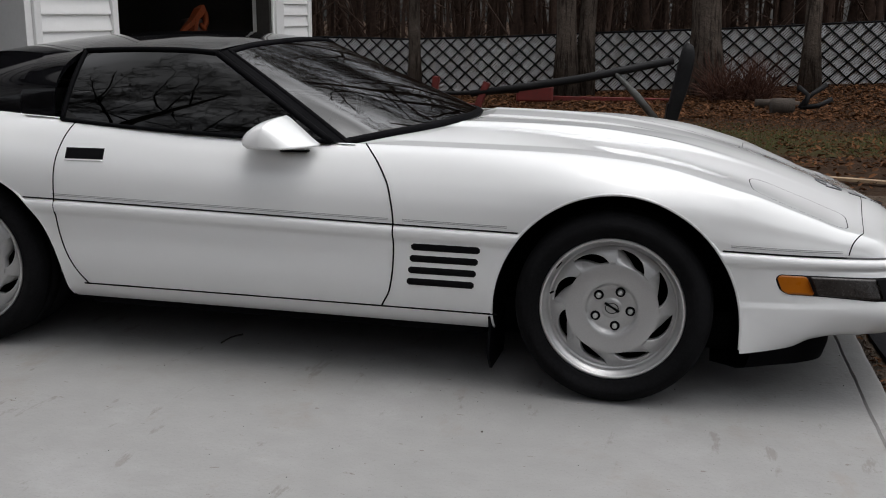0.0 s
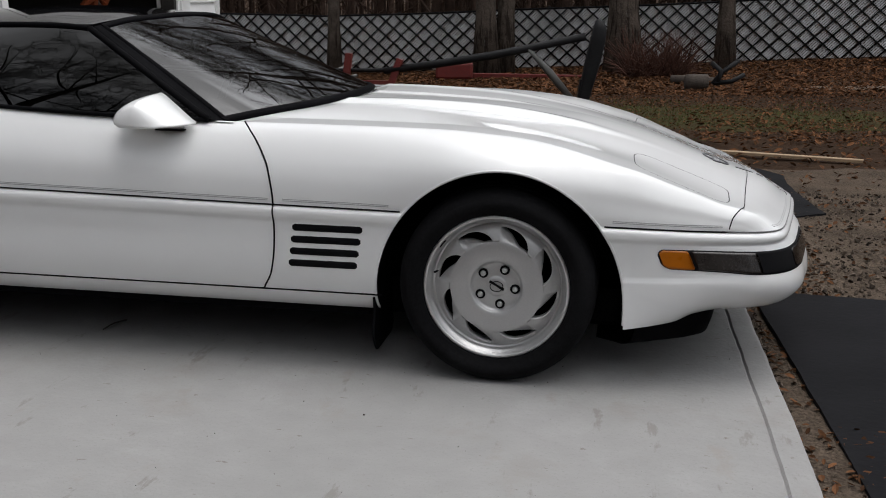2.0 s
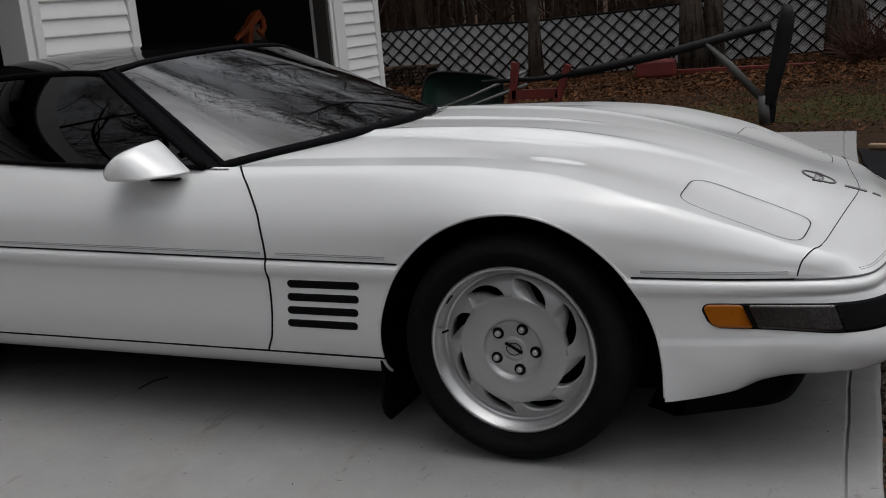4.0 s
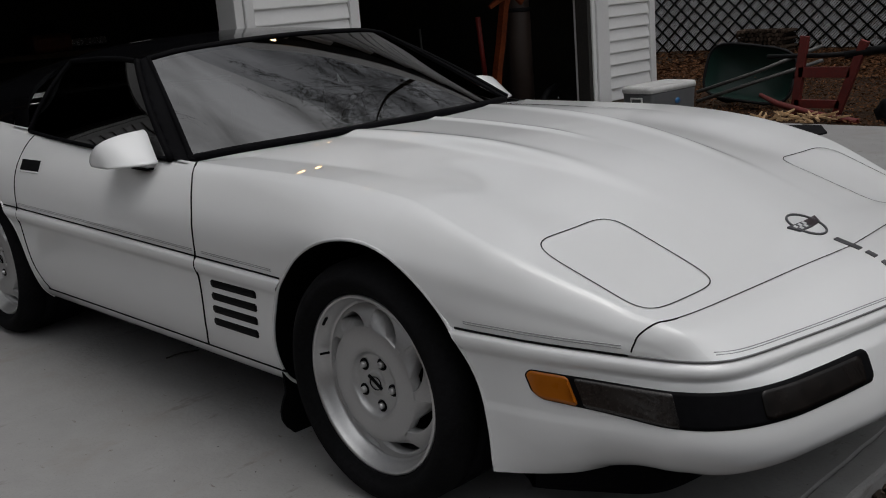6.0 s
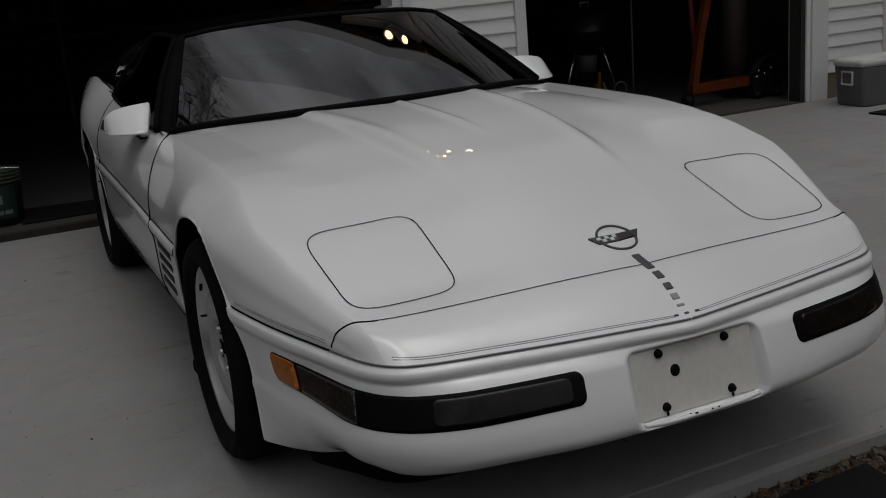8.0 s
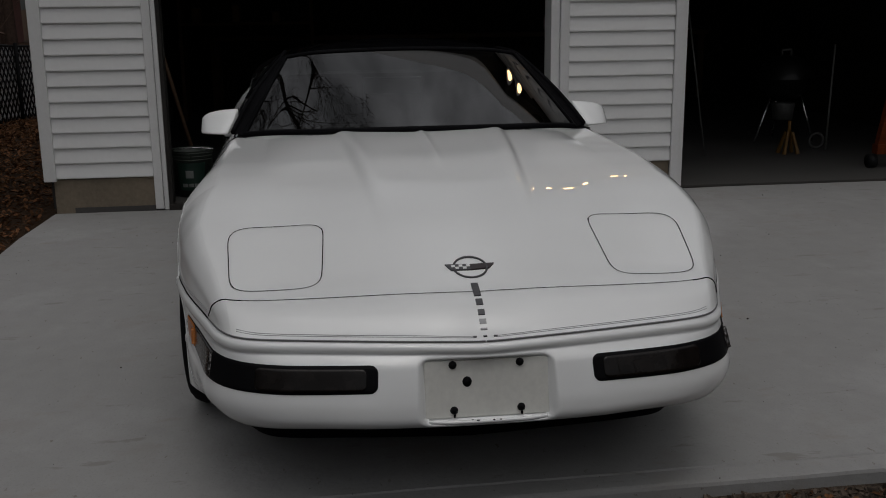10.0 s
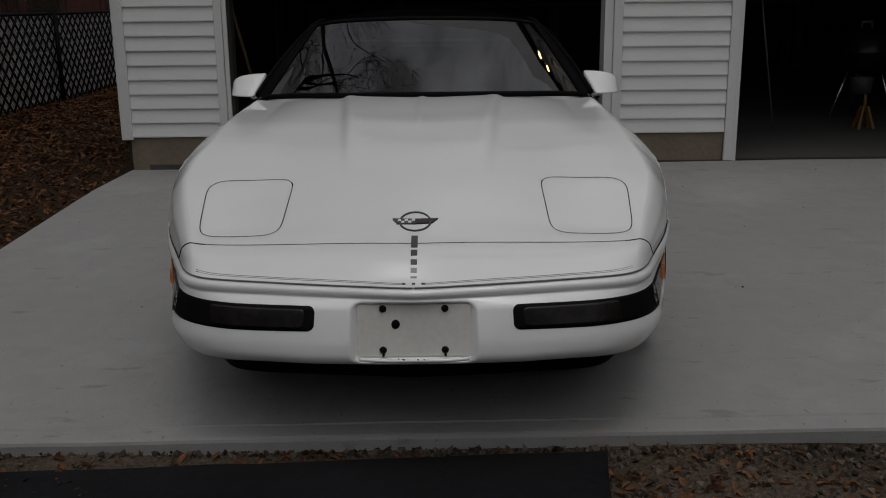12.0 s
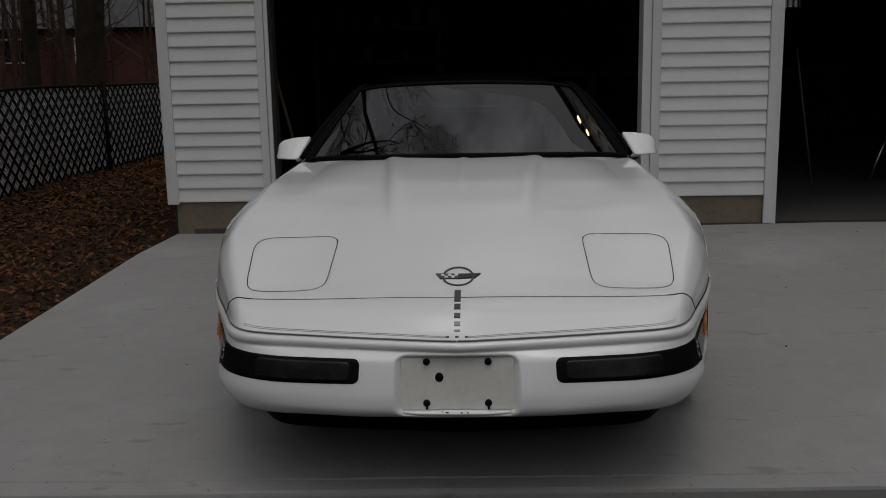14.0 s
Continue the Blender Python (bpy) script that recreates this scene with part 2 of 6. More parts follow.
stained(CONCRETE, (0.22, 0.19, 0.16), 2.6, 0.56, 0.74, 0.4)
stained(CONCRETE, (0.16, 0.145, 0.13), 11.0, 0.615, 0.665, 0.5, (1.0, 0.3, 1))
stained(CONCRETE, (0.12, 0.09, 0.07), 30.0, 0.65, 0.68, 0.6, (0.5, 1.0, 1))
stained(CONCRETE, (0.10, 0.085, 0.075), 70.0, 0.69, 0.71, 0.6)
stained(CONCRETE, (0.42, 0.42, 0.42), 0.9, 0.52, 0.70, 0.5)
stained(CONCRETE, (0.21, 0.205, 0.20), 120.0, 0.55, 0.66, 0.4)
stained(CONCRETE, (0.24, 0.20, 0.165), 5.5, 0.60, 0.70, 0.35, (1, 0.5, 1))
FOUNDATION = material("foundation_block", (0.25, 0.205, 0.15), 0.9, second=(0.16, 0.13, 0.095), scale=3, fine=40, bump=0.004)
SIDING = material("white_vinyl_siding", (0.78, 0.78, 0.775), 0.5, vary=0.02, scale=1.2, fine=30, bump=0.0006, objvary=0.015)
TRIM_WHITE = material("white_trim_metal", (0.74, 0.74, 0.735), 0.45, vary=0.03, scale=2)
SHINGLE = material("grey_roof_shingle", (0.07, 0.07, 0.075), 0.95, vary=0.3, scale=4, fine=60, bump=0.004)
# Near-black colour stands in for the shade inside the garage.
GARAGE_IN = material("garage_drywall_painted_shade", (0.028, 0.025, 0.022), 0.95, vary=0.3, scale=2)
# Concrete far darker than the driveway: indoor shade put into the colour.
GARAGE_FLOOR = material("garage_floor_painted_shade", (0.066, 0.063, 0.060), 0.8, vary=0.15, scale=1.5, fine=20)
DIRT = material("dirt_and_leaves", (0.056, 0.033, 0.020), 0.95, second=(0.020, 0.013, 0.009), scale=2.2, fine=38, bump=0.03, bump_scale=18, spec=0.06)
GRAVEL = material("sandy_gravel", (0.150, 0.116, 0.088), 0.95, second=(0.022, 0.016, 0.012), scale=2.6, fine=85, bump=0.03, bump_scale=45, spec=0.06)
LEAF = material("dead_oak_leaf", (0.115, 0.054, 0.026), 0.8, vary=0.2, scale=3, fine=30, island=0.75, spec=0.06)
STONE = material("pebble", (0.088, 0.070, 0.056), 0.85, vary=0.15, fine=80, island=0.8, spec=0.06)
RUBBER_MAT = material("black_rubber_mat", (0.017, 0.017, 0.019), 0.75, second=(0.007, 0.007, 0.008), scale=2.5, fine=40, bump=0.002, spec=0.06)
BARK = material("grey_brown_bark", (0.145, 0.118, 0.098), 0.95, second=(0.046, 0.037, 0.030), scale=5, fine=38, bump=0.02, bump_scale=22, spec=0.06)
BARK_DARK = material("dark_oak_bark", (0.060, 0.047, 0.038), 0.95, second=(0.020, 0.016, 0.013), scale=5, fine=38, bump=0.02, bump_scale=22, spec=0.06)
BARK_FAR = material("far_bark", (0.098, 0.064, 0.050), 0.95, second=(0.038, 0.026, 0.021), scale=4, fine=20, island=0.35, spec=0.06)
stained(BARK, (0.022, 0.017, 0.014), 16.0, 0.50, 0.60, 0.85, (1, 1, 0.10))
stained(BARK, (0.20, 0.19, 0.165), 7.0, 0.60, 0.70, 0.5, (1, 1, 0.6))
SLAT = material("pale_privacy_slat", (0.62, 0.63, 0.645), 0.55, vary=0.06, scale=2, fine=30, island=0.1)
FENCE_BLACK = material("dark_fence_lattice", (0.009, 0.009, 0.010), 0.7, vary=0.2, spec=0.1)
FOUNDATION_DARK = material("dark_door_joint", (0.03, 0.026, 0.022), 0.9, vary=0.3, scale=5, fine=40)
# ---- the ground ----
SLAB_X, SLAB_Y0, SLAB_Y1, WALL_X = 0.905, -2.22, 5.45, -3.65


def ground_height(x, y):
    far = max(0.0, abs(y - 1.5) - 5.0, x - 2.0, -x - 11.0)
    swell = 0.045 * max(-6.0, min(8.0, x)) * max(0.0, min(1.0, (y - 7) / 9))
    dip = max(0.0, min(1.0, (-2.7 - y) / 2.0)) * max(0.0, min(1.0, (-1.0 - x) / 4.0)) * (0.13 + 0.033 * max(0.0, min(6.0, -x - 8.0)))
    return swell - dip - 0.07 - 0.012 * min(far, 8) + 0.05 * noise.noise((x * 0.25, y * 0.25, 0.3)) * min(1, far / 3) + 0.012 * noise.noise((x * 1.7, y * 1.7, 1.3))


def ground_axis(lo, hi, fine0, fine1, step):
    a = list(np.arange(fine0, fine1 + 1e-6, step))
    return [lo, lo * 0.5, lo * 0.25] + list(np.linspace(lo * 0.15, fine0 - step, 12)) + a + list(np.linspace(fine1 + step, hi * 0.15, 12)) + [hi * 0.25, hi * 0.5, hi]


gx, gy = ground_axis(-300, 300, -14, 9, 0.25), ground_axis(-300, 300, -8, 19, 0.25)
tagged(part("ground", mesh_of("ground", *grid_vf([[(x, y, ground_height(x, y)) for y in gy] for x in gx], flip=True), DIRT)), "brown earth covered in dead leaves", "ground", kind="structure")


def slab():
    """Driveway with a tooled groove near its outer edge and rounded arris."""
    e = SLAB_X
    prof = [(WALL_X + 0.0, 0), (0.05, 0), (e - 0.098, -0.004), (e - 0.091, -0.012), (e - 0.084, -0.004), (e - 0.014, -0.006), (e - 0.004, -0.010), (e, -0.020), (e, -0.16)]
    ys = np.linspace(SLAB_Y0, SLAB_Y1, 160)

    def edge(x, y):
        k = max(0.0, min(1.0, (x - 0.05) / 0.7))
        skew = curve_at(y, [(-2.2, 0.035), (-1.2, 0.03), (0.0, 0.0), (1.4, -0.03), (4.4, -0.22), (5.3, -0.26)])
        return x + k * (skew + 0.004 * noise.noise((y * 2, 0, 5)) + (0.003 * noise.noise((y * 11, x * 3, 5)) if x > 0.7 else 0))
    prof.insert(1, (-2.75, 0))

    def sunk(x, y, z):
        return z - (0.035 * max(0.0, min(1.0, (2.6 - y) / 2.5)) if x < -3 else 0)
    top = grid_vf([[(edge(x, y), y, sunk(x, y, z)) for x, z in prof] for y in ys], flip=True)
    sides = ([(edge(x, y), y, zz) for y in (SLAB_Y0, SLAB_Y1) for x, z in prof[:-1] for zz in (sunk(x, y, z), -0.16)], [(2 * i + 1, 2 * i + 3, 2 * i + 2, 2 * i) for i in range(8)] + [(18 + 2 * i, 20 + 2 * i, 21 + 2 * i, 19 + 2 * i) for i in range(8)])
    return mesh_of("driveway", *joined(top, sides), CONCRETE, smooth=False)


tagged(part("pavement_driveway", slab()), "pale new concrete driveway slab with a tooled edge", "driveway", kind="structure")

# ---- the garage ----
TOP = 2.25
WALL_TOP = 2.536


def wall_piece(name, y0, y1, z0, z1, label):
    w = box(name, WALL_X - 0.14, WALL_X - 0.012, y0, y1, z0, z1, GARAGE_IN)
    return tagged(w, label, "wall", kind="structure")


wall_l = wall_piece("wall_front_1", -2.23, -1.43, 0.0, WALL_TOP, "white vinyl-sided garage wall beside the door")
wall_m = wall_piece("wall_front_2", 1.26, 2.17, 0.0, WALL_TOP, "white vinyl-sided garage pillar between two doors")
wall_r = wall_piece("wall_front_3", 4.74, 5.65, 0.0, WALL_TOP, "white vinyl-sided garage wall beside the second door")
wall_t = wall_piece("wall_front_4", -1.43, 1.26, TOP, WALL_TOP, "white vinyl-sided garage wall above a door")
wall_u = wall_piece("wall_front_5", 2.17, 4.74, TOP, WALL_TOP, "white vinyl-sided garage wall above a door")


def siding_board(y0, y1):
    """One clapboard course, seen in section: proud at its lower edge."""
    h = 0.1037
    prof = [(-0.012, 0.002), (0.004, 0.0), (0.009, 0.004), (0.009, 0.012), (-0.006, h - 0.012), (-0.011, h)]
    P = [[(px, y, pz) for px, pz in prof] for y in (y0, y1)]
    V, F = grid_vf(P)
    return mesh_of("siding_board", V, F, SIDING, smooth=False)


def clad(wall, y0, y1, z0, z1):
    me = siding_board(y0, y1)
    z = z0
    while z < z1 - 0.02:
        part("siding_board", me, None, wall).matrix_world = pose(WALL_X, 0, z)
        z += 0.1037


clad(wall_l, -2.19, -1.545, 0.205, WALL_TOP)
clad(wall_m, 1.372, 2.138, 0.205, WALL_TOP)
clad(wall_r, 5.00, 5.61, 0.205, WALL_TOP)
clad(wall_t, -1.545, 1.372, TOP + 0.11, WALL_TOP)
clad(wall_u, 2.138, 5.00, TOP + 0.11, WALL_TOP)


def trim(name, y0, y1, z0, z1, x0=WALL_X - 0.012, x1=WALL_X + 0.022, label="white metal corner trim"):
    t = box(name, x0, x1, y0, y1, z0, z1, TRIM_WHITE, bevel=0.004)
    return tagged(t, label, "trim", kind="structure")


trim("trim_corner_1", -2.272, -2.19, 0.19, WALL_TOP)
trim("trim_corner_2", 5.61, 5.69, 0.19, WALL_TOP)
for k, (y0, y1) in enumerate(((-1.543, -1.487), (1.305, 1.370), (2.140, 2.205), (4.83, 4.998))):
    trim(f"trim_door_{k + 1}", y0, y1, 0.0 if k >= 2 else -0.02, TOP + 0.1, label="white metal door casing")
for k, (y0, y1) in enumerate(((-1.485, -1.455), (1.24, 1.303), (2.207, 2.235), (4.785, 4.828))):
    trim(f"trim_jamb_{k + 1}", y0, y1, -0.03, TOP + 0.02, WALL_X - 0.20, WALL_X + 0.004, "white door jamb with a weather strip")
for k, (y0, y1) in enumerate(((-1.543, 1.370), (2.140, 4.998))):
    trim(f"trim_head_{k + 1}", y0, y1, TOP + 0.002, TOP + 0.108, label="white door head casing")


for k, (y0, y1) in enumerate(((-1.453, 1.238), (2.237, 4.783))):
    sill = box(f"trim_sill_{k + 1}", WALL_X - 0.05, WALL_X + 0.012, y0, y1, -0.06, 0.006, FOUNDATION_DARK, bevel=0.002)
    tagged(sill, "dark worn joint across the garage doorway", "joint", kind="structure")


def foundation(name, y0, y1):
    ob = box(name, WALL_X - 0.16, WALL_X - 0.010, y0, y1, -0.2, 0.203, FOUNDATION, bevel=0.006)
    return tagged(ob, "tan concrete-block foundation under the siding", "foundation", kind="structure")


foundation("wall_foundation_1", -2.215, -1.486)
foundation("wall_foundation_2", 1.372, 2.139)
foundation("wall_foundation_3", 5.00, 5.64)
DEPTH = 7.4
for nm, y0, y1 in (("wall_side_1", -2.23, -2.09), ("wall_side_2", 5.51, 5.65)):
    tagged(box(nm, WALL_X - DEPTH, WALL_X - 0.141, y0, y1, -0.2, WALL_TOP, GARAGE_IN), "plain garage side wall with indoor shade in its colour", "wall", kind="structure")
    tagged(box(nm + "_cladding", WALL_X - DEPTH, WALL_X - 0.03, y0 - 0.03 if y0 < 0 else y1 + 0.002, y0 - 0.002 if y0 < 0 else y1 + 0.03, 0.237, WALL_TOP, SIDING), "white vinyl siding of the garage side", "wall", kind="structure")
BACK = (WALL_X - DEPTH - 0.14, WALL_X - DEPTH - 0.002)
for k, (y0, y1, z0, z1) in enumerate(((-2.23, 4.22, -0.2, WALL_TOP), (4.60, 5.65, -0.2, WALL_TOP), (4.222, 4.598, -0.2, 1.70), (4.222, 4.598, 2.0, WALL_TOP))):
    tagged(box(f"wall_back_{k + 1}", *BACK, y0, y1, z0, z1, GARAGE_IN), "garage back wall with indoor shade in its colour", "wall", kind="structure")
win = tagged(box("window_1", *BACK, 4.222, 4.598, 1.702, 1.73, TRIM_WHITE), "small high window in the garage back wall", "window", kind="structure")
for y in (4.26, 4.33, 4.41, 4.49, 4.56):
    box("mullion", BACK[0] + 0.05, BACK[0] + 0.09, y - 0.012, y + 0.012, 1.731, 1.998, TRIM_WHITE, win)
tagged(box("floor", WALL_X - DEPTH, WALL_X - 0.002, -2.088, 5.508, -0.15, 0.002, GARAGE_FLOOR), "grey garage floor darkened in colour for indoor shade", "floor", kind="structure")
tagged(box("ceiling", WALL_X - DEPTH, WALL_X - 0.16, -2.08, 5.50, 2.42, 2.47, GARAGE_IN), "garage ceiling with indoor shade in its colour", "ceiling", kind="structure")


RIDGE_Y, RIDGE_Z, PITCH = 1.71, 3.36, 0.20


def gable_z(y):
    return RIDGE_Z - PITCH * abs(y - RIDGE_Y)


def gable_wall():
    """The triangle of wall above the doors."""
    prof = [(-2.23, WALL_TOP), (5.65, WALL_TOP), (5.65, gable_z(5.65)), (RIDGE_Y, RIDGE_Z), (-2.23, gable_z(-2.23))]
    V = [(x, y, z) for x in (WALL_X - 0.14, WALL_X - 0.012) for y, z in prof]
    F = [(i, (i + 1) % 5, 5 + (i + 1) % 5, 5 + i) for i in range(5)] + [(4, 3, 2, 1, 0), (5, 6, 7, 8, 9)]
    return mesh_of("wall_front_6", V, F, GARAGE_IN, smooth=False)


wall_g = tagged(part("wall_front_6", gable_wall()), "white vinyl-sided gable above the garage doors", "wall", kind="structure")
z = WALL_TOP
while z < RIDGE_Z - 0.12:
    half = min(3.90, (RIDGE_Z - z - 0.105) / PITCH)
    part("siding_board", siding_board(RIDGE_Y - half, RIDGE_Y + half), None, wall_g).matrix_world = pose(WALL_X, 0, z)
    z += 0.1037


def sloped(name, s, x0, x1, z0, z1, mat):
    """A board along one slope of the roof, between two heights above the rafters."""
    y1 = RIDGE_Y + s * 4.25
    prof = [(RIDGE_Y, RIDGE_Z + z0), (y1, gable_z(y1) + z0), (y1, gable_z(y1) + z1), (RIDGE_Y, RIDGE_Z + z1)]
    V = [(x, y, z) for x in (x0, x1) for y, z in prof]
    F = [(i, (i + 1) % 4, 4 + (i + 1) % 4, 4 + i) for i in range(4)] + [(3, 2, 1, 0), (4, 5, 6, 7)]
    return mesh_of(name, V, F if s < 0 else [tuple(reversed(f)) for f in F], mat, smooth=False)


for k, s in enumerate((-1, 1)):
    tagged(part(f"roof_{k + 1}", sloped("roof", s, WALL_X - DEPTH - 0.3, WALL_X + 0.17, 0.004, 0.16, SHINGLE)), "grey shingled slope of the gabled garage roof", "roof", kind="structure")
    tagged(part(f"trim_rake_{k + 1}", sloped("trim_rake", s, WALL_X + 0.172, WALL_X + 0.19, -0.03, 0.14, TRIM_WHITE)), "white rake board of the gable", "trim", kind="structure")


def floodlight():
    """Twin floodlight under the gable, both bulbs lit."""
    base = thing("floodlight", "twin outdoor floodlight with two lit warm bulbs", "floodlight", at=(WALL_X + 0.01, 1.77, 3.22))
    part("wall_plate", mesh_of("wall_plate", *lathe_vf([(0, 0.0), (0.055, 0.0), (0.055, 0.03), (0, 0.03)], 24, "x"), TRIM_WHITE), None, base)
    for s in (-1, 1):
        sh = part("lamp_head", mesh_of("lamp_head", *tube_vf([(0.03, s * 0.03, 0), (0.10, s * 0.07, -0.02), (0.16, s * 0.095, -0.06)], [0.02, 0.035, 0.06], 20), TRIM_WHITE), None, base)
        part("bulb", mesh_of("bulb", *tube_vf([(0.155, s * 0.092, -0.055), (0.172, s * 0.102, -0.07), (0.180, s * 0.107, -0.077)], [0.042, 0.038, 0.016], 20), glow("warm_bulb", (1.0, 0.62, 0.27), 30)), None, sh, "lit warm bulb")


floodlight()
# ---- the sports car: nose towards +x, front axle at x = 0, centreline y = 0 ----
AXLE_R = -2.443
BELT_Z = [(-3.5, 0.615), (-2.05, 0.592), (-0.73, 0.568), (-0.315, 0.562), (0.34, 0.540), (0.72, 0.514), (1.003, 0.504)]
BELT_Y = [(-3.52, 0.66), (-3.45, 0.74), (-3.3, 0.80), (-3.0, 0.86), (-2.443, 0.893), (-2.0, 0.886), (-0.73, 0.880), (-0.3, 0.880), (0.0, 0.882), (0.2, 0.879), (0.332, 0.866), (0.483, 0.829), (0.569, 0.799), (0.647, 0.768), (0.72, 0.741), (0.80, 0.711)]
CREST = [(-3.52, 0.885), (-3.2, 0.908), (-2.8, 0.915), (-2.45, 0.902), (-2.15, 0.882), (-1.95, 0.872), (-1.39, 0.838), (-0.86, 0.818), (-0.5, 0.816), (-0.2, 0.812), (0.0, 0.798), (0.1, 0.786), (0.2, 0.766), (0.32, 0.733), (0.43, 0.700), (0.545, 0.655), (0.63, 0.622), (0.70, 0.595), (0.772, 0.577), (0.84, 0.556), (0.90, 0.531), (0.95, 0.512), (1.003, 0.504)]
MIDDLE = [(-0.9, 0.845), (-0.6, 0.853), (-0.15, 0.836), (0.18, 0.795), (0.43, 0.733), (0.72, 0.629), (0.80, 0.600), (0.86, 0.583), (0.94, 0.552), (1.003, 0.506)]
NOSE_X, CORNER_X = 1.003, 0.80
NOSE_PLAN = [(0, 1.003), (0.03, 1.0005), (0.18, 0.980), (0.32, 0.958), (0.445, 0.935), (0.57, 0.910), (0.628, 0.892), (0.66, 0.872), (0.685, 0.845), (0.711, 0.80)]


def ahead_of(eta):
    """Share of the bow at a share of the half width: a blunt arrow with round corners."""
    return (curve_at(abs(eta) * 0.711, NOSE_PLAN) - CORNER_X) / (NOSE_X - CORNER_X)


def bow(xs):
    """How far the middle of a cross line runs ahead of its ends."""
    return curve_at(xs, [(-0.86, 0.265), (-0.45, 0.12), (-0.1, 0.0), (0.4, 0.0), (0.60, 0.02), (0.72, 0.10), (CORNER_X, NOSE_X - CORNER_X)])


def section(xs, top=True):
    """Points of one cross line from the belt over the fender to the middle, on the right side (y < 0)."""
    yb = curve_at(xs, BELT_Y)
    out = []
    zb = curve_at(xs, BELT_Z)
    xc = xs + bow(xs) * ahead_of((yb - 0.10) / yb) if xs > 0.3 else xs
    zc = curve_at(xc, CREST)
    rise = max(zc - zb, 0.0)
    flare = 0.024 * math.exp(-((xs + 0.02) / 0.27) ** 2) + 0.014 * math.exp(-((xs - AXLE_R) / 0.33) ** 2)
    g = 0.5 + 0.5 * min(1, rise / 0.2)
    q = curve_at(xs, [(0.1, 1.0), (0.38, 0.62)])
    tuck = 0.124 * g * q
    side = [(yb, 0.0), (yb - 0.002 * g + flare * 0.6, 0.16), (yb - 0.010 * g + flare * 1.05, 0.36), (yb - 0.030 * g * q + flare * 1.25, 0.58), (yb - 0.062 * g * q + flare * 0.7, 0.79), (yb - 0.094 * g * q, 0.93), (yb - tuck, 0.992)]
    for a, f in side:
        out.append((a, zb + rise * f))
    return yb, zb, zc, out


def resample(pts, n):
    P = np.array(spline(pts, 10))
    d = np.r_[0, np.cumsum(np.linalg.norm(np.diff(P, axis=0), axis=1))]
    t = np.linspace(0, d[-1], n)
    return np.stack([np.interp(t, d, P[:, k]) for k in range(P.shape[1])], 1)


def ridge_shape(x, y):
    """The hood's raised middle: flanks at |y| about 0.3 that fade ahead, and a shallow fold on the centreline."""
    a = abs(y)
    edge = 0.335 - 0.09 * (x + 0.6)
    fade = 1 / (1 + math.exp((x - 0.20) / 0.10))
    step = 0.024 - 0.013 / (1 + math.exp((x + 0.30) / 0.10))
    rise = 0.5 * (1 + math.tanh((edge - a) / 0.013))
    ridge = 0.016 * math.exp(-((a - edge + 0.03) / 0.03) ** 2)
    fold = 0.005 * math.exp(-(a / 0.016) ** 2) / (1 + math.exp((x - 0.0) / 0.05))
    return fade * (step * (rise - 1 + min(1.0, a / 0.62)) + ridge * (0.45 - 0.22 / (1 + math.exp((x + 0.35) / 0.10))) + 1.3 * fold)


def top_height(x, y, yb):
    """Height of the hood and nose deck inside the fender crests."""
    zc, zm = curve_at(x, CREST), curve_at(x, MIDDLE)
    e = min(1.0, abs(y) / 0.62)
    rear = 1 / (1 + math.exp((x + 0.12) / 0.09))
    valley = -0.010 * (1 - rear) * math.exp(-((abs(y) - 0.47) / 0.12) ** 2) / (1 + math.exp((x - 0.42) / 0.09))
    base = zm + (zc - zm) * (e * e * (3 - 2 * e) * (1 - rear) + e ** 4 * rear)
    return base + valley + ridge_shape(x, y)


def upper_front():
    """Hood, fenders and nose deck, right half: array of cross lines."""
    S = list(np.linspace(-0.86, 0.60, 147)) + list(np.linspace(0.606, CORNER_X, 24))
    n_side, n_top = 30, 78
    rows = []
    for xs in S:
        yb, zb, zc, side = section(xs)
        sp = resample(side, n_side)
        b = bow(xs)
        row = []
        for y, z in sp:
            eta = 1.0 if xs < 0.3 else min(1.0, y / yb)
            row.append((xs + b * ahead_of(eta), -y, z))
        ye, ze = sp[-1]
        xe = row[-1][0]
        gap = ze - top_height(xe, ye, yb)
        for k in range(1, n_top + 1):
            y = ye * (1 - k / n_top)
            x = xs + b * (1 - (y / ye) ** 2.2 if xs < 0.3 else ahead_of(y / yb))
            row.append((x, -y, top_height(x, y, yb) + gap * max(0.0, 1 - k / (n_top * 0.35)) ** 2))
        w = max(0.0, 1 - (CORNER_X - xs) / 0.05) ** 2
        rows.append([(x, y, z * (1 - w) + curve_at(x, BELT_Z) * w) for x, y, z in row])
    return np.array(rows)


def upper_side():
    """Door and rear quarter above the belt, right half."""
    rows = []
    for xs in np.linspace(-3.52, -0.86, 260):
        yb, zb, zc, side = section(xs)
        rows.append([(xs, -y, z) for y, z in resample(side, 30)])
    return np.array(rows)


def belt_line():
    """The belt in plan, from the tail along the right side and round the nose to the middle."""
    pts = [(x, -curve_at(x, BELT_Y), curve_at(x, BELT_Z)) for x in np.linspace(-3.52, CORNER_X, 420)]
    yb = curve_at(CORNER_X, BELT_Y)
    n = 130
    for k in range(1, n + 1):
        y = yb * (1 - k / n)
        x = CORNER_X + (NOSE_X - CORNER_X) * ahead_of(y / yb)
        pts.append((x, -y, curve_at(x, BELT_Z)))
    P = np.array(pts)
    d = np.r_[0, np.cumsum(np.linalg.norm(np.diff(P, axis=0), axis=1))]
    t = np.arange(0, d[-1], 0.0095)
    t = np.r_[t, d[-1]]
    return np.stack([np.interp(t, d, P[:, k]) for k in range(3)], 1)


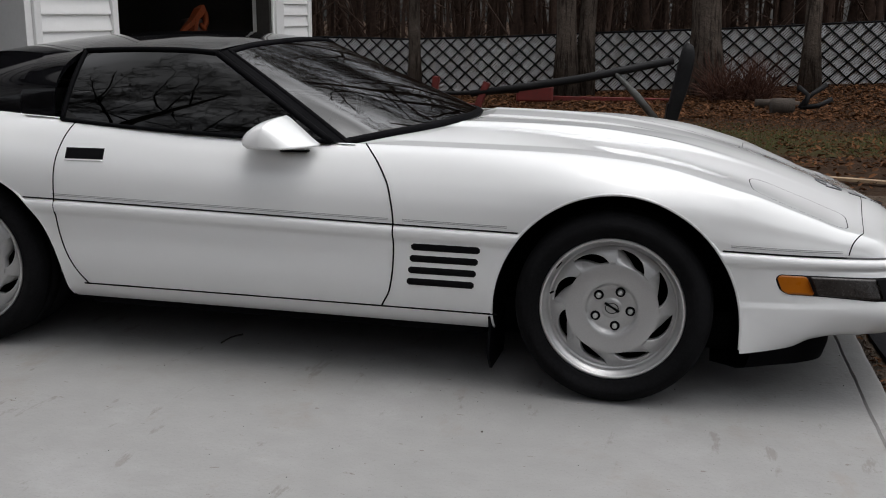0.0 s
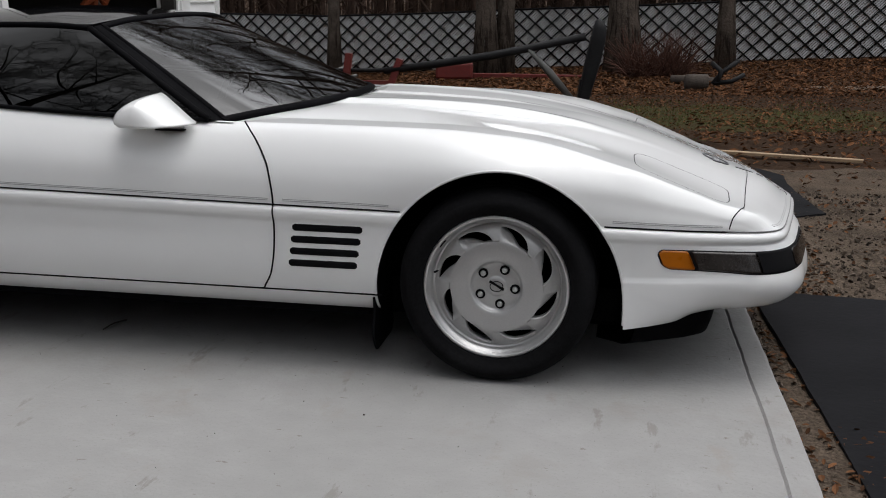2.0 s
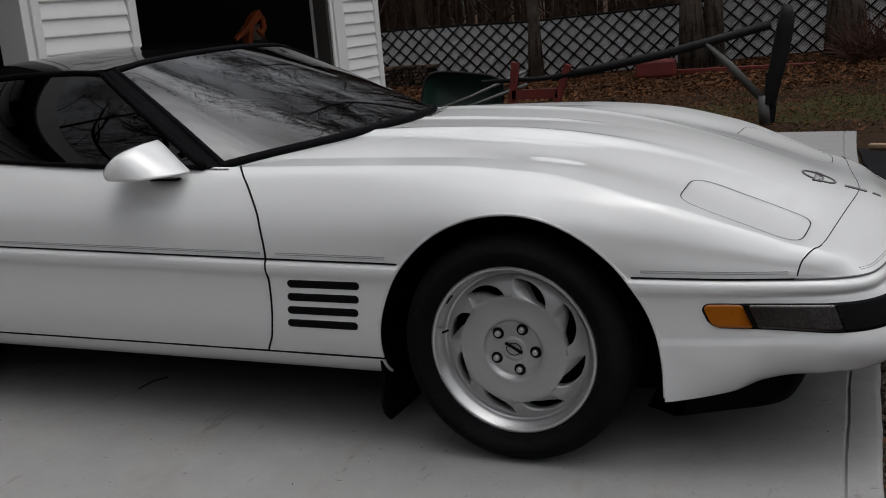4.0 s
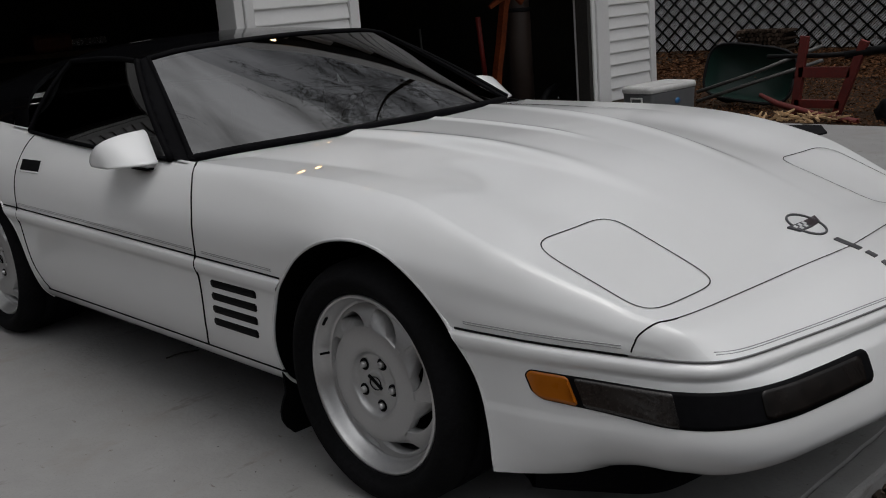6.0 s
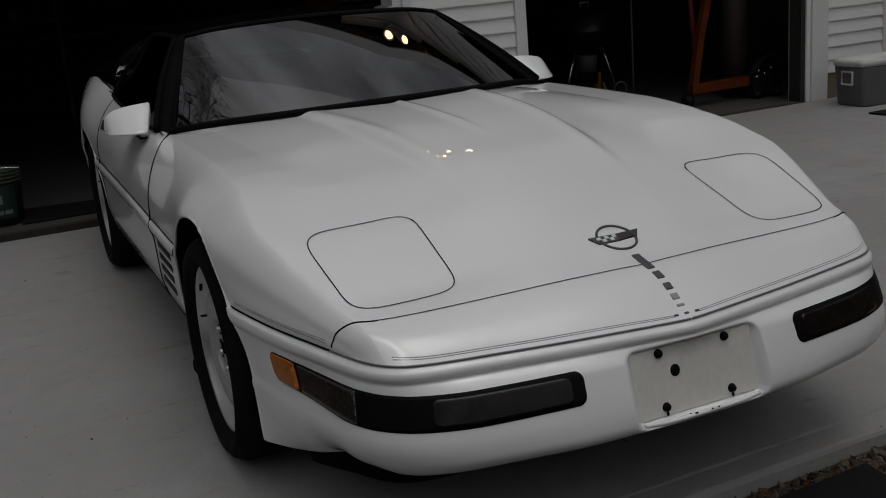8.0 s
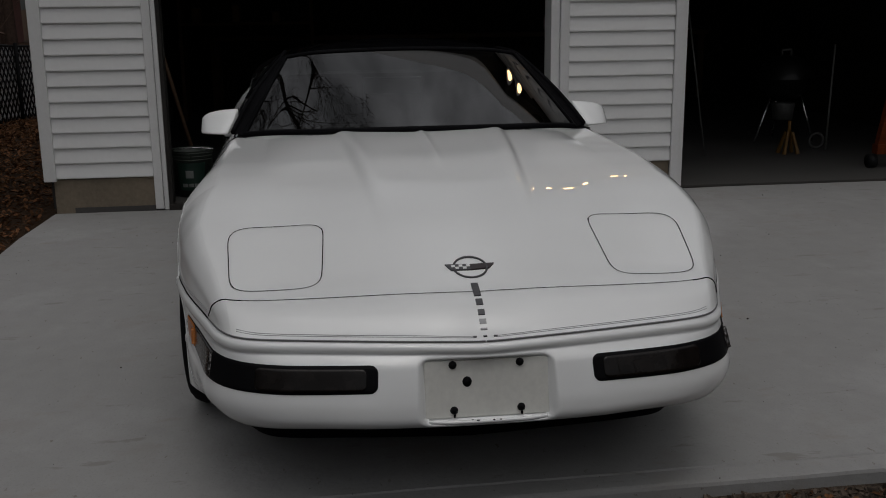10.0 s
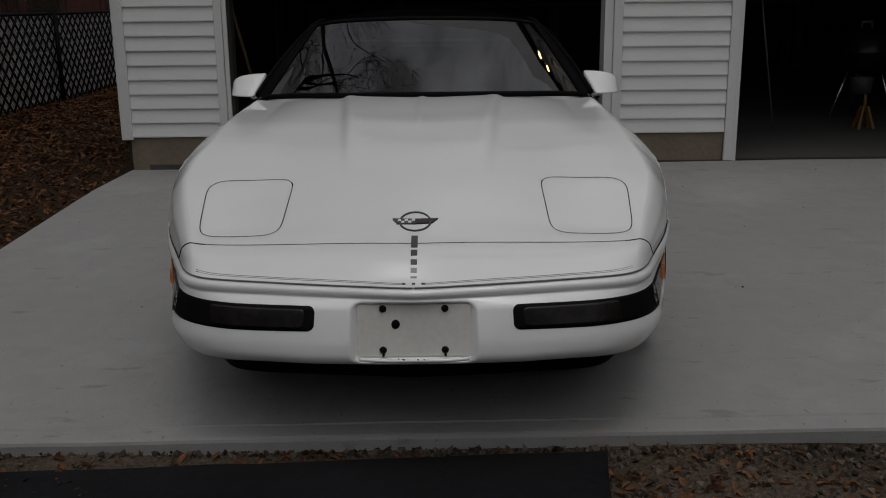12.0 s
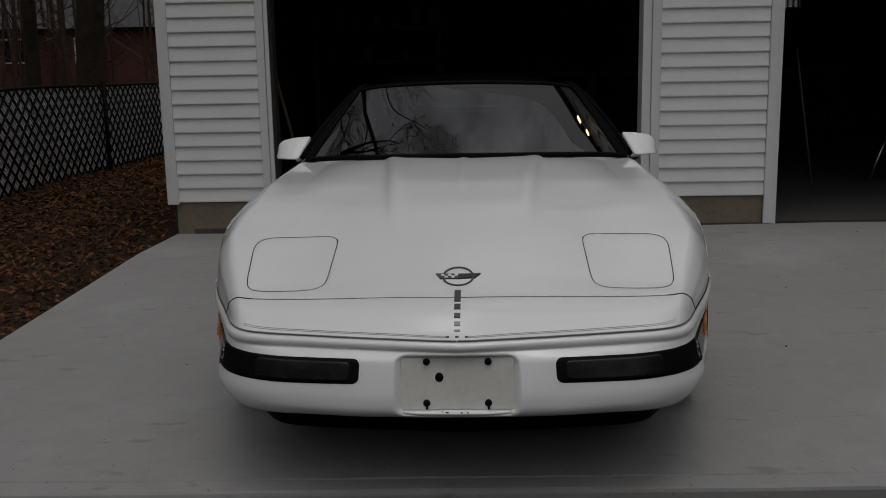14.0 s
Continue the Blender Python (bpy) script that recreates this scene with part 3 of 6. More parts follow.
SIDE_OUT = [(0.0, 0.0), (0.003, -0.004), (0.007, 0.001), (0.013, 0.008), (0.030, 0.011), (0.044, 0.008), (0.052, 0.002), (0.06, 0.0), (0.20, -0.008), (0.285, -0.028), (0.294, -0.034), (0.297, -0.038), (0.300, -0.036), (0.325, -0.050), (0.345, -0.068), (0.365, -0.10)]
FRONT_OUT = [(0.0, 0.0), (0.003, -0.004), (0.007, 0.002), (0.012, 0.010), (0.022, 0.014), (0.028, 0.013), (0.032, 0.009), (0.035, 0.006), (0.039, 0.010), (0.055, 0.016), (0.09, 0.030), (0.13, 0.044), (0.17, 0.055), (0.195, 0.058), (0.215, 0.052), (0.230, 0.03), (0.24, -0.01)]
BELT = belt_line()


def lower_body():
    """Body below the belt, right half: from the tail round to the middle of the nose."""
    rows = []
    n = 40
    tang = np.gradient(BELT, axis=0)
    for p, t in zip(BELT, tang):
        nx, ny = t[1], -t[0]
        L = math.hypot(nx, ny) or 1
        nx, ny = nx / L, ny / L
        if p[0] > CORNER_X - 1e-6 and abs(p[1]) < 1e-6:
            nx, ny = 1, 0
        x = p[0]
        f = curve_at(x, [(0.42, 0.0), (0.78, 1.0)])
        drop_s = p[2] - 0.203
        drop_f = p[2] - curve_at(abs(p[1]), [(0.0, 0.270), (0.35, 0.262), (0.60, 0.245), (0.72, 0.222)])
        row = []
        for k in range(n):
            u = k / (n - 1)
            u = u * 0.62 + 0.38 * u * u
            ds, df = u * drop_s, u * drop_f
            ahead = curve_at(x, [(0.1, 1.0), (0.36, 0.05)])
            o = (1 - f) * curve_at(ds / drop_s * 0.365, SIDE_OUT) * (ahead if ds / drop_s > 0.5 else 1) + f * curve_at(df / drop_f * 0.24, FRONT_OUT)
            z = p[2] - ((1 - f) * ds + f * df)
            o += f * curve_at(abs(p[1]), [(0.0, 0.0), (0.15, 0.012), (0.30, 0.020), (0.50, 0.018), (0.66, 0.0)]) * curve_at(df, [(0.035, 0.0), (0.065, 1.0), (0.20, 1.0), (0.245, 0.5)])
            crease = curve_at(x, [(0.40, 0.345), (0.55, 0.285), (0.68, 0.235)])
            if 0.2 < x < 0.70 and z < crease:
                u2 = min(1.0, (crease - z) / 0.022)
                o -= 0.0012 * u2 * u2 * (3 - 2 * u2) * min(1.0, max(0.0, (x - 0.36) / 0.12), (0.70 - x) / 0.06)
            under = max(0.0, min(1.0, (0.36 - z) / 0.13))
            o -= curve_at(x, [(0.42, 0.0), (0.503, 0.014), (0.585, 0.035), (0.66, 0.085), (0.74, 0.115), (0.82, 0.11), (0.88, 0.075), (0.92, 0.03), (0.96, 0.0)]) * under * under
            row.append((p[0] + nx * o, p[1] + ny * o, z))
        rows.append(row)
    return np.array(rows)


def plate_recess(P):
    """Presses the number-plate panel into the nose."""
    Q = P.copy()
    y, z = np.abs(P[..., 1]), P[..., 2]
    dy, dz = y - 0.150, np.abs(z - 0.376) - 0.058
    d = np.hypot(np.maximum(dy, 0), np.maximum(dz, 0)) + np.minimum(np.maximum(dy, dz), 0) - 0.018
    w = np.clip((0.009 - d) / 0.011, 0, 1)
    w = w * w * (3 - 2 * w) * (P[..., 0] > 0.9)
    flat = np.minimum(0.992 + 0.225 * (0.442 - z), P[..., 0] - 0.004)
    Q[..., 0] = P[..., 0] + (flat - P[..., 0]) * w
    return Q


ARCHES = ((0.004, 0.275, 0.403, 0.427), (AXLE_R, 0.275, 0.422, 0.425))


def inside_arch(x, z):
    for cx, cz, rx, rz in ARCHES:
        dx, dz = (x - cx) / rx, (z - cz) / rz
        if dx * dx + (dz * dz if dz > 0 else 0) < 1:
            return True
    return False


def cut_arches(V, F):
    """Removes the wheel openings from a fine grid and draws its rim exactly onto them."""
    V = [list(v) for v in V]
    ins = [inside_arch(v[0], v[2]) for v in V]
    keep = [f for f in F if not all(ins[i] for i in f)]
    for i in {i for f in keep for i in f if ins[i]}:
        x, y, z = V[i]
        cx, cz, rx, rz = min(ARCHES, key=lambda a: abs(a[0] - x))
        dx, dz = (x - cx) / rx, (z - cz) / rz
        if dz > 0:
            k = 1 / max(math.hypot(dx, dz), 1e-6)
            V[i] = [cx + dx * k * rx, y, cz + dz * k * rz]
        else:
            V[i][0] = cx + math.copysign(rx, dx)
    return V, keep


car = thing("sports_car", "white low two-door sports car with a black roof parked on concrete", "car")
UF, US, LO = upper_front(), upper_side(), plate_recess(lower_body())
uf, us, lo = grid_vf(UF, flip=True), grid_vf(US, flip=True), grid_vf(LO)


def vertex_normals(V, F):
    V = np.array(V)
    N = np.zeros_like(V)
    for f in F:
        a, b, c, d = (V[i] for i in f)
        n = np.cross(c - a, d - b)
        for i in f:
            N[i] += n
    return N / np.maximum(np.linalg.norm(N, axis=1, keepdims=True), 1e-12)


def seam_side_x(y):
    """x of the seam between hood and nose at a distance y from the middle."""
    a = abs(y)
    return curve_at(a, [(0, 0.838), (0.1, 0.830), (0.25, 0.813), (0.45, 0.791), (0.6, 0.776), (0.66, 0.767), (0.694, 0.754), (0.741, 0.720)])


def round_corners(corners, n=5):
    """Outline with rounded corners; a corner is (x, y, radius)."""
    out = []
    m = len(corners)
    for i, (x, y, r) in enumerate(corners):
        p = Vector((x, y))
        a, b = Vector(corners[i - 1][:2]), Vector(corners[(i + 1) % m][:2])
        u, v = p + (a - p).normalized() * r, p + (b - p).normalized() * r
        for k in range(n + 1):
            t = k / n
            q = u * (1 - t) ** 2 + p * 2 * t * (1 - t) + v * t * t
            out.append((q.x, q.y))
    return out


LAMP_DOOR = round_corners([(0.412, 0.410, 0.050), (0.422, 0.702, 0.054), (0.722, 0.680, 0.044), (0.737, 0.424, 0.046)])


def in_polygon(x, y, poly):
    c = False
    for (x0, y0), (x1, y1) in zip(poly, poly[1:] + poly[:1]):
        if (y0 > y) != (y1 > y) and x < (x1 - x0) * (y - y0) / (y1 - y0) + x0:
            c = not c
    return c


def door_front(z):
    return curve_at(z, [(0.20, -0.80), (0.27, -0.785), (0.33, -0.752), (0.42, -0.735), (0.50, -0.731), (0.57, -0.732), (0.68, -0.752), (0.76, -0.80), (0.815, -0.86), (0.84, -0.90)])


def door_rear(z):
    return curve_at(z, [(0.20, -1.89), (0.275, -1.93), (0.33, -1.966), (0.42, -2.002), (0.50, -2.018), (0.59, -2.023), (0.70, -2.020), (0.80, -2.002), (0.875, -1.972), (0.90, -1.96)])


def panel_of(c):
    """Which body panel a face belongs to, by its middle."""
    x, y, z = c
    if z > 0.27 and door_rear(z) < x < door_front(z) and abs(y) > 0.7:
        return "door"
    if x > 0.35 and in_polygon(x, abs(y), LAMP_DOOR) and z > 0.52:
        return "headlight_cover"
    if x > 0.30 and z <= curve_at(x, BELT_Z) + 1e-4:
        return "front_bumper"
    if x > 0.66 and x > seam_side_x(y):
        return "front_bumper"
    if z <= 0.2685 and -2.1 < x < -0.38:
        return "rocker_sill"
    if x > -0.78 and z > 0.5 and x > -0.86:
        return "hood"
    upper = "upper" if z > curve_at(x, BELT_Z) - 1e-4 else "lower"
    if x < AXLE_R and upper == "lower":
        return "rear_quarter_tail"
    return ("rear_quarter_" if x < -1.85 else "front_fender_") + upper


panels = {}
for V, F in (uf, us, lo):
    N = vertex_normals(V, F)
    V2, F2 = cut_arches(V, F)
    for f in F2:
        c = np.mean([V2[i] for i in f], axis=0)
        panels.setdefault(panel_of(c), []).append(([V2[i] for i in f], [tuple(N[i]) for i in f]))


def panel_mesh(name, faces, side=0):
    """A panel with the whole body's normals, on the right (1), the left (-1) or both sides (0)."""
    V, F, N, idx = [], [], [], {}
    for s in (1, -1):
        if side and s != side:
            continue
        for pts, nor in faces:
            f = []
            for p, n in zip(pts, nor):
                key = (s if abs(p[1]) > 1e-5 else 0, round(p[0], 6), round(p[1], 6), round(p[2], 6), round(n[0], 2), round(n[2], 2))
                if key not in idx:
                    idx[key] = len(V)
                    V.append((p[0], p[1] * s, p[2]))
                    N.append((n[0], n[1] * s, n[2]))
                f.append(idx[key])
            if len(set(f)) > 2:
                F.append(f if s == 1 else f[::-1])
    me = mesh_of(name, V, F, WHITE_PAINT)
    me.normals_split_custom_set_from_vertices([Vector(n).normalized() for n in N]) if len(V) == len(me.vertices) else None
    return me


body_parts = {}
for name in ("hood", "front_bumper"):
    body_parts[name] = part(name, panel_mesh(name, panels[name]), None, car)
for name in sorted(k for k in panels if k.startswith(("rear_q", "front_f"))):
    for s in (1, -1):
        body_parts[name] = part(name.rsplit("_", 1)[0], panel_mesh(name, panels[name], s), None, car)
body_parts["body_shell"] = body_parts["front_fender_lower"]
doors = {}
for s in (1, -1):
    doors[s] = part("door", panel_mesh("door", panels["door"], s), None, car)
    part("rocker_sill", panel_mesh("rocker_sill", panels["rocker_sill"], s), None, car)
    part("headlight_cover", panel_mesh("headlight_cover", panels["headlight_cover"], s), None, car)

# surface lookups for lines laid on the body


def top_point(x, y, up=0.0):
    """The hood's surface over a place of the plan."""
    P = UF.reshape(-1, 3)
    d = (P[:, 0] - x) ** 2 + (P[:, 1] + abs(y)) ** 2
    k = np.argpartition(d, 9)[:9]
    w = 1 / (d[k] + 1e-6)
    A = np.stack([np.ones(9), P[k, 0] - x, P[k, 1] + abs(y)], 1) * w[:, None]
    return (x, y, float(np.linalg.lstsq(A, P[k, 2] * w, rcond=None)[0][0]) + up)


def side_point(x, z, out=0.0, s=1):
    """The flank's surface at a length and a height; s = 1 for the right side."""
    A = np.concatenate([US.reshape(-1, 3), LO[:430].reshape(-1, 3), UF[:, :34].reshape(-1, 3)])
    d = (A[:, 0] - x) ** 2 + (A[:, 2] - z) ** 2 + np.where(A[:, 1] > -0.6, 1, 0)
    k = np.argsort(d)[:4]
    w = 1 / (d[k] + 1e-7)
    return (x, s * (float((A[k, 1] * w).sum() / w.sum()) - out), z)


def line_on(name, pts, r, mat, parent, label="", sides=6):
    return part(name, mesh_of(name, *tube_vf(pts, r, sides), mat), None, parent, label)


def ribbon_on_top(name, plan, width, mat, parent, trim=0):
    """A flush dark gap on the hood, as a narrow band along a plan line."""
    P = np.array(plan)
    for _ in range(4):
        Q = P.copy()
        Q[1:-1] = (P[:-2] + 2 * P[1:-1] + P[2:]) / 4
        P = Q
    P = P[trim:len(P) - trim]
    t = np.gradient(P, axis=0)
    t /= np.maximum(np.linalg.norm(t, axis=1, keepdims=True), 1e-9)
    nrm = np.stack([-t[:, 1], t[:, 0]], 1)
    rows = []
    for k in (-0.5, -0.17, 0.17, 0.5):
        rows.append(smooth_path([top_point(x, y, 0.0011) for x, y in P + nrm * width * k], 3))
    return part(name, mesh_of(name, *grid_vf(rows), mat), None, parent)


def smooth_path(pts, passes=2):
    P = np.array(pts, float)
    for _ in range(passes):
        P[1:-1] = 0.25 * P[:-2] + 0.5 * P[1:-1] + 0.25 * P[2:]
    return P


for s in (1, -1):
    d = doors[s]
    zs = np.linspace(0.272, 0.818, 60)
    line_on("seam", smooth_path([side_point(door_front(z), z, 0.0003, s) for z in zs]), 0.0032, GAP, d)
    zs = np.linspace(0.272, 0.876, 60)
    line_on("seam", smooth_path([side_point(door_rear(z), z, 0.0003, s) for z in zs]), 0.0026, GAP, d)
    xs = np.linspace(-1.945, -0.38, 80)
    line_on("seam", smooth_path([side_point(x, 0.270, 0.0, s) for x in xs]), 0.0035, GAP, d)
    # the dark line along the belt, and the pinstripe above it
    k = [(p[0], p[1] * s, p[2] - 0.002) for p in BELT[::2] if not (inside_arch(p[0], p[2]))]
    runs, run = [], [k[0]]
    for a, b in zip(k, k[1:]):
        if abs(b[0] - a[0]) > 0.1:
            runs.append(run)
            run = []
        run.append(b)
    runs.append(run)
    for run in runs:
        # Round the nose a grey line stands in for the crease's shade.
        for piece, mat in (([p for p in run if p[0] < 0.72], GAP), ([p for p in run if p[0] > 0.71], CREASE_SHADE)):
            if len(piece) > 4:
                line_on("belt_groove", piece, 0.0027, mat, body_parts["body_shell"])
    for x0, x1 in ((-2.03, -0.75), (-0.70, -0.345), (0.36, 0.70)):
        for dz in (0.012, 0.017):
            line_on("pinstripe", smooth_path([side_point(x, curve_at(x, BELT_Z) + dz, 0.0, s) for x in np.linspace(x0, x1, 50)]), 0.0011, STRIPE_GREY, body_parts["body_shell"], sides=5)
    for back in (0.012, 0.017):
        yy = np.linspace(0.655, 0.03, 50)
        line_on("pinstripe", smooth_path([top_point(CORNER_X - back + (NOSE_X - CORNER_X) * ahead_of(y / 0.711), -s * y, 0.0002) for y in yy], 4), 0.0011, STRIPE_GREY, body_parts["front_bumper"], sides=5)
    # seam round the headlight cover
    poly = [(x, -s * y) for x, y in LAMP_DOOR]
    loop = []
    for (x0, y0), (x1, y1) in zip(poly, poly[1:] + poly[:1]):
        m = max(1, int(math.hypot(x1 - x0, y1 - y0) / 0.012))
        loop += [(x0 + (x1 - x0) * k / m, y0 + (y1 - y0) * k / m) for k in range(m)]
    loop.append(loop[0])
    ribbon_on_top("headlight_seam", loop[-9:-1] + loop + loop[1:9], 0.0031, GAP, body_parts["hood"], 7)
    # lip of the wheel openings
    for cx, cz, rx, rz in ARCHES:
        pts = []
        for a in np.linspace(0, math.pi, 60):
            pts.append((cx - rx * math.cos(a), cz + rz * math.sin(a)))
        pts = [(cx - rx, z) for z in np.linspace(0.215, cz, 10)] + pts + [(cx + rx, z) for z in np.linspace(cz, 0.215, 10)]
        P = smooth_path([side_point(x, z, -0.003, s) for x, z in pts], 3)
        line_on("arch_lip", list(P), 0.005, WHITE_PAINT, body_parts["body_shell"])
        # wheel well, running inwards from the lip
        R = [[(p[0], p[1], p[2]) for p in P]]
        for yi, grow in ((0.80, 1.02), (0.55, 1.03), (0.50, 0.9), (0.50, 0.05)):
            R.append([(cx + (p[0] - cx) * grow, -s * yi if abs(p[1]) > yi else p[1], cz + (p[2] - cz) * grow) for p in P])
        part("wheel_well", mesh_of("wheel_well", *grid_vf(R), BLACK_TRIM), None, car)

# seam between hood and nose
yy = list(np.linspace(-0.724, 0.724, 150))
ribbon_on_top("seam", [(seam_side_x(y), y) for y in yy if abs(y) < 0.66], 0.0027, GAP, body_parts["hood"])
for s in (1, -1):
    end = []
    for c in range(2, 40):
        col = UF[90:, c]
        xt = 0.722
        for _ in range(6):
            y = float(np.interp(xt, col[:, 0], -col[:, 1]))
            xt = seam_side_x(min(y, 0.74))
        if y > 0.64:
            end.append((xt, -s * (y + 0.0004), float(np.interp(xt, col[:, 0], col[:, 2])) + 0.0004))
    line_on("seam", smooth_path(end, 2), 0.0020, GAP, body_parts["hood"])


def strip_on_nose(t0, t1, ztop, zbot, out, r0=0.0, r1=0.0, n=56):
    """A patch laid on the lower body between two distances from the middle of the nose, measured round the corner."""
    d = np.r_[0, np.cumsum(np.linalg.norm(np.diff(BELT[::-1], axis=0), axis=1))]
    rows = []
    R = LO[::-1]
    for u in np.linspace(0, 1, n):
        t = t0 + (t1 - t0) * (0.5 - 0.5 * math.cos(math.pi * u))
        i = int(np.clip(np.searchsorted(d, t), 1, len(d) - 1))
        f = (t - d[i - 1]) / (d[i] - d[i - 1])
        col = R[i - 1] * (1 - f) + R[i] * f
        zt, zb = ztop(t), zbot(t)
        h = zt - zb
        for end, r in ((t0, r0), (t1, r1)):
            e = abs(t - end)
            if e < r:
                ins = (r - math.sqrt(max(0.0, r * r - (r - e) ** 2))) * 0.9
                zt, zb = zt - min(ins, 0.45 * h), zb + min(ins, 0.45 * h)
        row = []
        lean = 0.42 * min(1.0, max(0.0, (t - 0.62) / 0.25))
        for z in np.linspace(zt, zb, 9):
            ti = t - lean * (zt - z)
            i = int(np.clip(np.searchsorted(d, ti), 1, len(d) - 1))
            f = (ti - d[i - 1]) / (d[i] - d[i - 1])
            col = R[i - 1] * (1 - f) + R[i] * f
            k = int(np.clip(np.searchsorted(-col[:, 2], -z), 1, len(col) - 1))
            a, b = col[k - 1], col[k]
            f = (z - a[2]) / (b[2] - a[2] - 1e-9)
            row.append(a + (b - a) * f)
        rows.append(row)
    P = np.array(rows)
    nrm = np.cross(np.gradient(P, axis=0), np.gradient(P, axis=1))
    nrm /= np.linalg.norm(nrm, axis=2, keepdims=True)
    if nrm[n // 2, 4, 0] < nrm[n // 2, 4, 1]:
        nrm = -nrm
    Q = P + nrm * out
    # skirt down into the body
    inner = P - nrm * 0.012
    full = np.zeros((n + 2, 11, 3))
    full[1:-1, 1:-1] = Q
    full[0, 1:-1], full[-1, 1:-1] = inner[0], inner[-1]
    full[1:-1, 0], full[1:-1, -1] = inner[:, 0], inner[:, -1]
    full[0, 0], full[0, -1], full[-1, 0], full[-1, -1] = inner[0, 0], inner[0, -1], inner[-1, 0], inner[-1, -1]
    return full


def lamp_top(t):
    return curve_at(t, [(0.28, 0.449), (0.55, 0.446), (0.75, 0.449), (1.10, 0.467)])


def lamp_bottom(t):
    return curve_at(t, [(0.28, 0.381), (0.55, 0.374), (0.75, 0.377), (0.95, 0.392), (1.10, 0.403)])


BELT_D = np.r_[0, np.cumsum(np.linalg.norm(np.diff(BELT[::-1], axis=0), axis=1))]
LAMP_END = float(BELT_D[int(np.argmin(abs(BELT[::-1][:, 0] - 0.505)))])
for s in (1, -1):
    lamp = None
    for nm, t0, t1, mat, lab, ins, out, r in (
            ("bumper_lamp", 0.282, LAMP_END, GAP, "black surround of the bumper lamps", 0.0, 0.0012, 0.02),
            ("fog_lamp_lens", 0.312, 0.605, FOG_LENS, "dark ribbed fog lamp lens", 0.008, 0.0042, 0.014),
            ("cornering_lens", LAMP_END - 0.32, LAMP_END - 0.113, SMOKED, "smoked grey cornering lamp lens", 0.004, 0.004, 0.004),
            ("side_marker_lens", LAMP_END - 0.101, LAMP_END - 0.005, AMBER, "amber side marker lens", 0.003, 0.004, 0.014)):
        P = strip_on_nose(t0, t1, lambda t: lamp_top(t) - ins, lambda t: lamp_bottom(t) + ins * 0.8, out, r, r)
        if s < 0:
            P[..., 1] *= -1
        ob = part(nm, mesh_of(nm, *grid_vf(P, flip=s < 0), mat), None, lamp or car, lab)
        lamp = lamp or ob

# plate panel, bolts and hole
PLATE = pose(1.010, 0, 0.378, 0, -12.7, 0)
panel = box("plate_panel", -0.006, 0.003, -0.1665, 0.1665, -0.078, 0.074, CREAM, car, "bare cream plate panel with no plate", bevel=0.003, m=PLATE)
for y, z in ((-0.090, -0.058), (0.090, -0.058), (-0.090, 0.062), (0.090, 0.062)):
    V, F = lathe_vf([(0, 0.010), (0.006, 0.010), (0.009, 0.006), (0.011, 0.0), (0.011, -0.004)], 12, "x")
    part("bolt", mesh_of("bolt", [PLATE @ Vector((x + 0.003, yy + y, zz + z)) for x, yy, zz in V], F, GAP), None, panel, "rusty black bolt")
V, F = lathe_vf([(0, 0.0015), (0.0125, 0.0015), (0.0125, -0.004)], 20, "x")
part("hole", mesh_of("hole", [PLATE @ Vector((x + 0.003, y - 0.053, z * 1.1 + 0.017)) for x, y, z in V], F, GAP), None, panel, "dark round hole")
for y in (-0.090, 0.090):
    V, F = lathe_vf([(0, 0.0012), (0.0035, 0.001), (0.0035, -0.002)], 10, "x")
    part("rust_run", mesh_of("rust_run", [PLATE @ Vector((x + 0.003, yy + y + 0.001, zz * 1.6 - 0.0725)) for x, yy, zz in V], F, GAP), None, panel, "dark rust spot under a bolt")
# white lip under the panel, chipped at its edge
lip = part("plate_lip", mesh_of("plate_lip", *tube_vf(spline([(1.038, -0.158, 0.2985), (1.0485, -0.10, 0.298), (1.051, 0.0, 0.298), (1.0485, 0.10, 0.298), (1.038, 0.158, 0.2985)], 6), 0.0052, 10), WHITE_PAINT), None, car, "white lower lip of the plate recess")
for y, x, r in ((-0.03, 1.0535, 0.0045), (-0.044, 1.049, 0.0025), (0.012, 1.055, 0.0028), (0.030, 1.0545, 0.002)):
    part("chip", mesh_of("chip", *tube_vf([(x, y - r, 0.303), (x + 0.001, y, 0.3032), (x, y + r, 0.303)], [0.001, 0.0022, 0.001], 6), GAP), None, lip, "dark paint chip")


def air_dam():
    """Black dam under the nose."""
    d = BELT[::-1]
    rows = []
    for p in [q for q in d if q[0] > 0.43][::3]:
        x, y = 0.43 + (p[0] - 0.43) * 0.58, p[1] * 0.895
        # Last points run back as an added floor that blocks light below.
        rows.append([(x, y, 0.27), (x, y, 0.17), (x - 0.012, y * 0.985, 0.126), (x - 0.04, y * 0.96, 0.112), (x - 0.07, y * 0.93, 0.112), (min(x - 0.08, 0.32), y * 0.90, 0.115)])
    R = np.array(rows)
    M = R[::-1].copy()
    M[..., 1] *= -1
    return mesh_of("air_dam", *grid_vf(np.concatenate([M[:-1], R])), BLACK_TRIM)


part("air_dam", air_dam(), None, car, "black plastic air dam")
box("underbody", -3.4, 0.40, -0.60, 0.60, 0.13, 0.27, BLACK_TRIM, car, "dark underbody", bevel=0.02)
# This box is unseen, added to block light under the car.
box("underbody", -2.0, -0.43, -0.74, 0.74, 0.16, 0.26, BLACK_TRIM, car, "unseen floor box added to block light under the car", bevel=0.02)

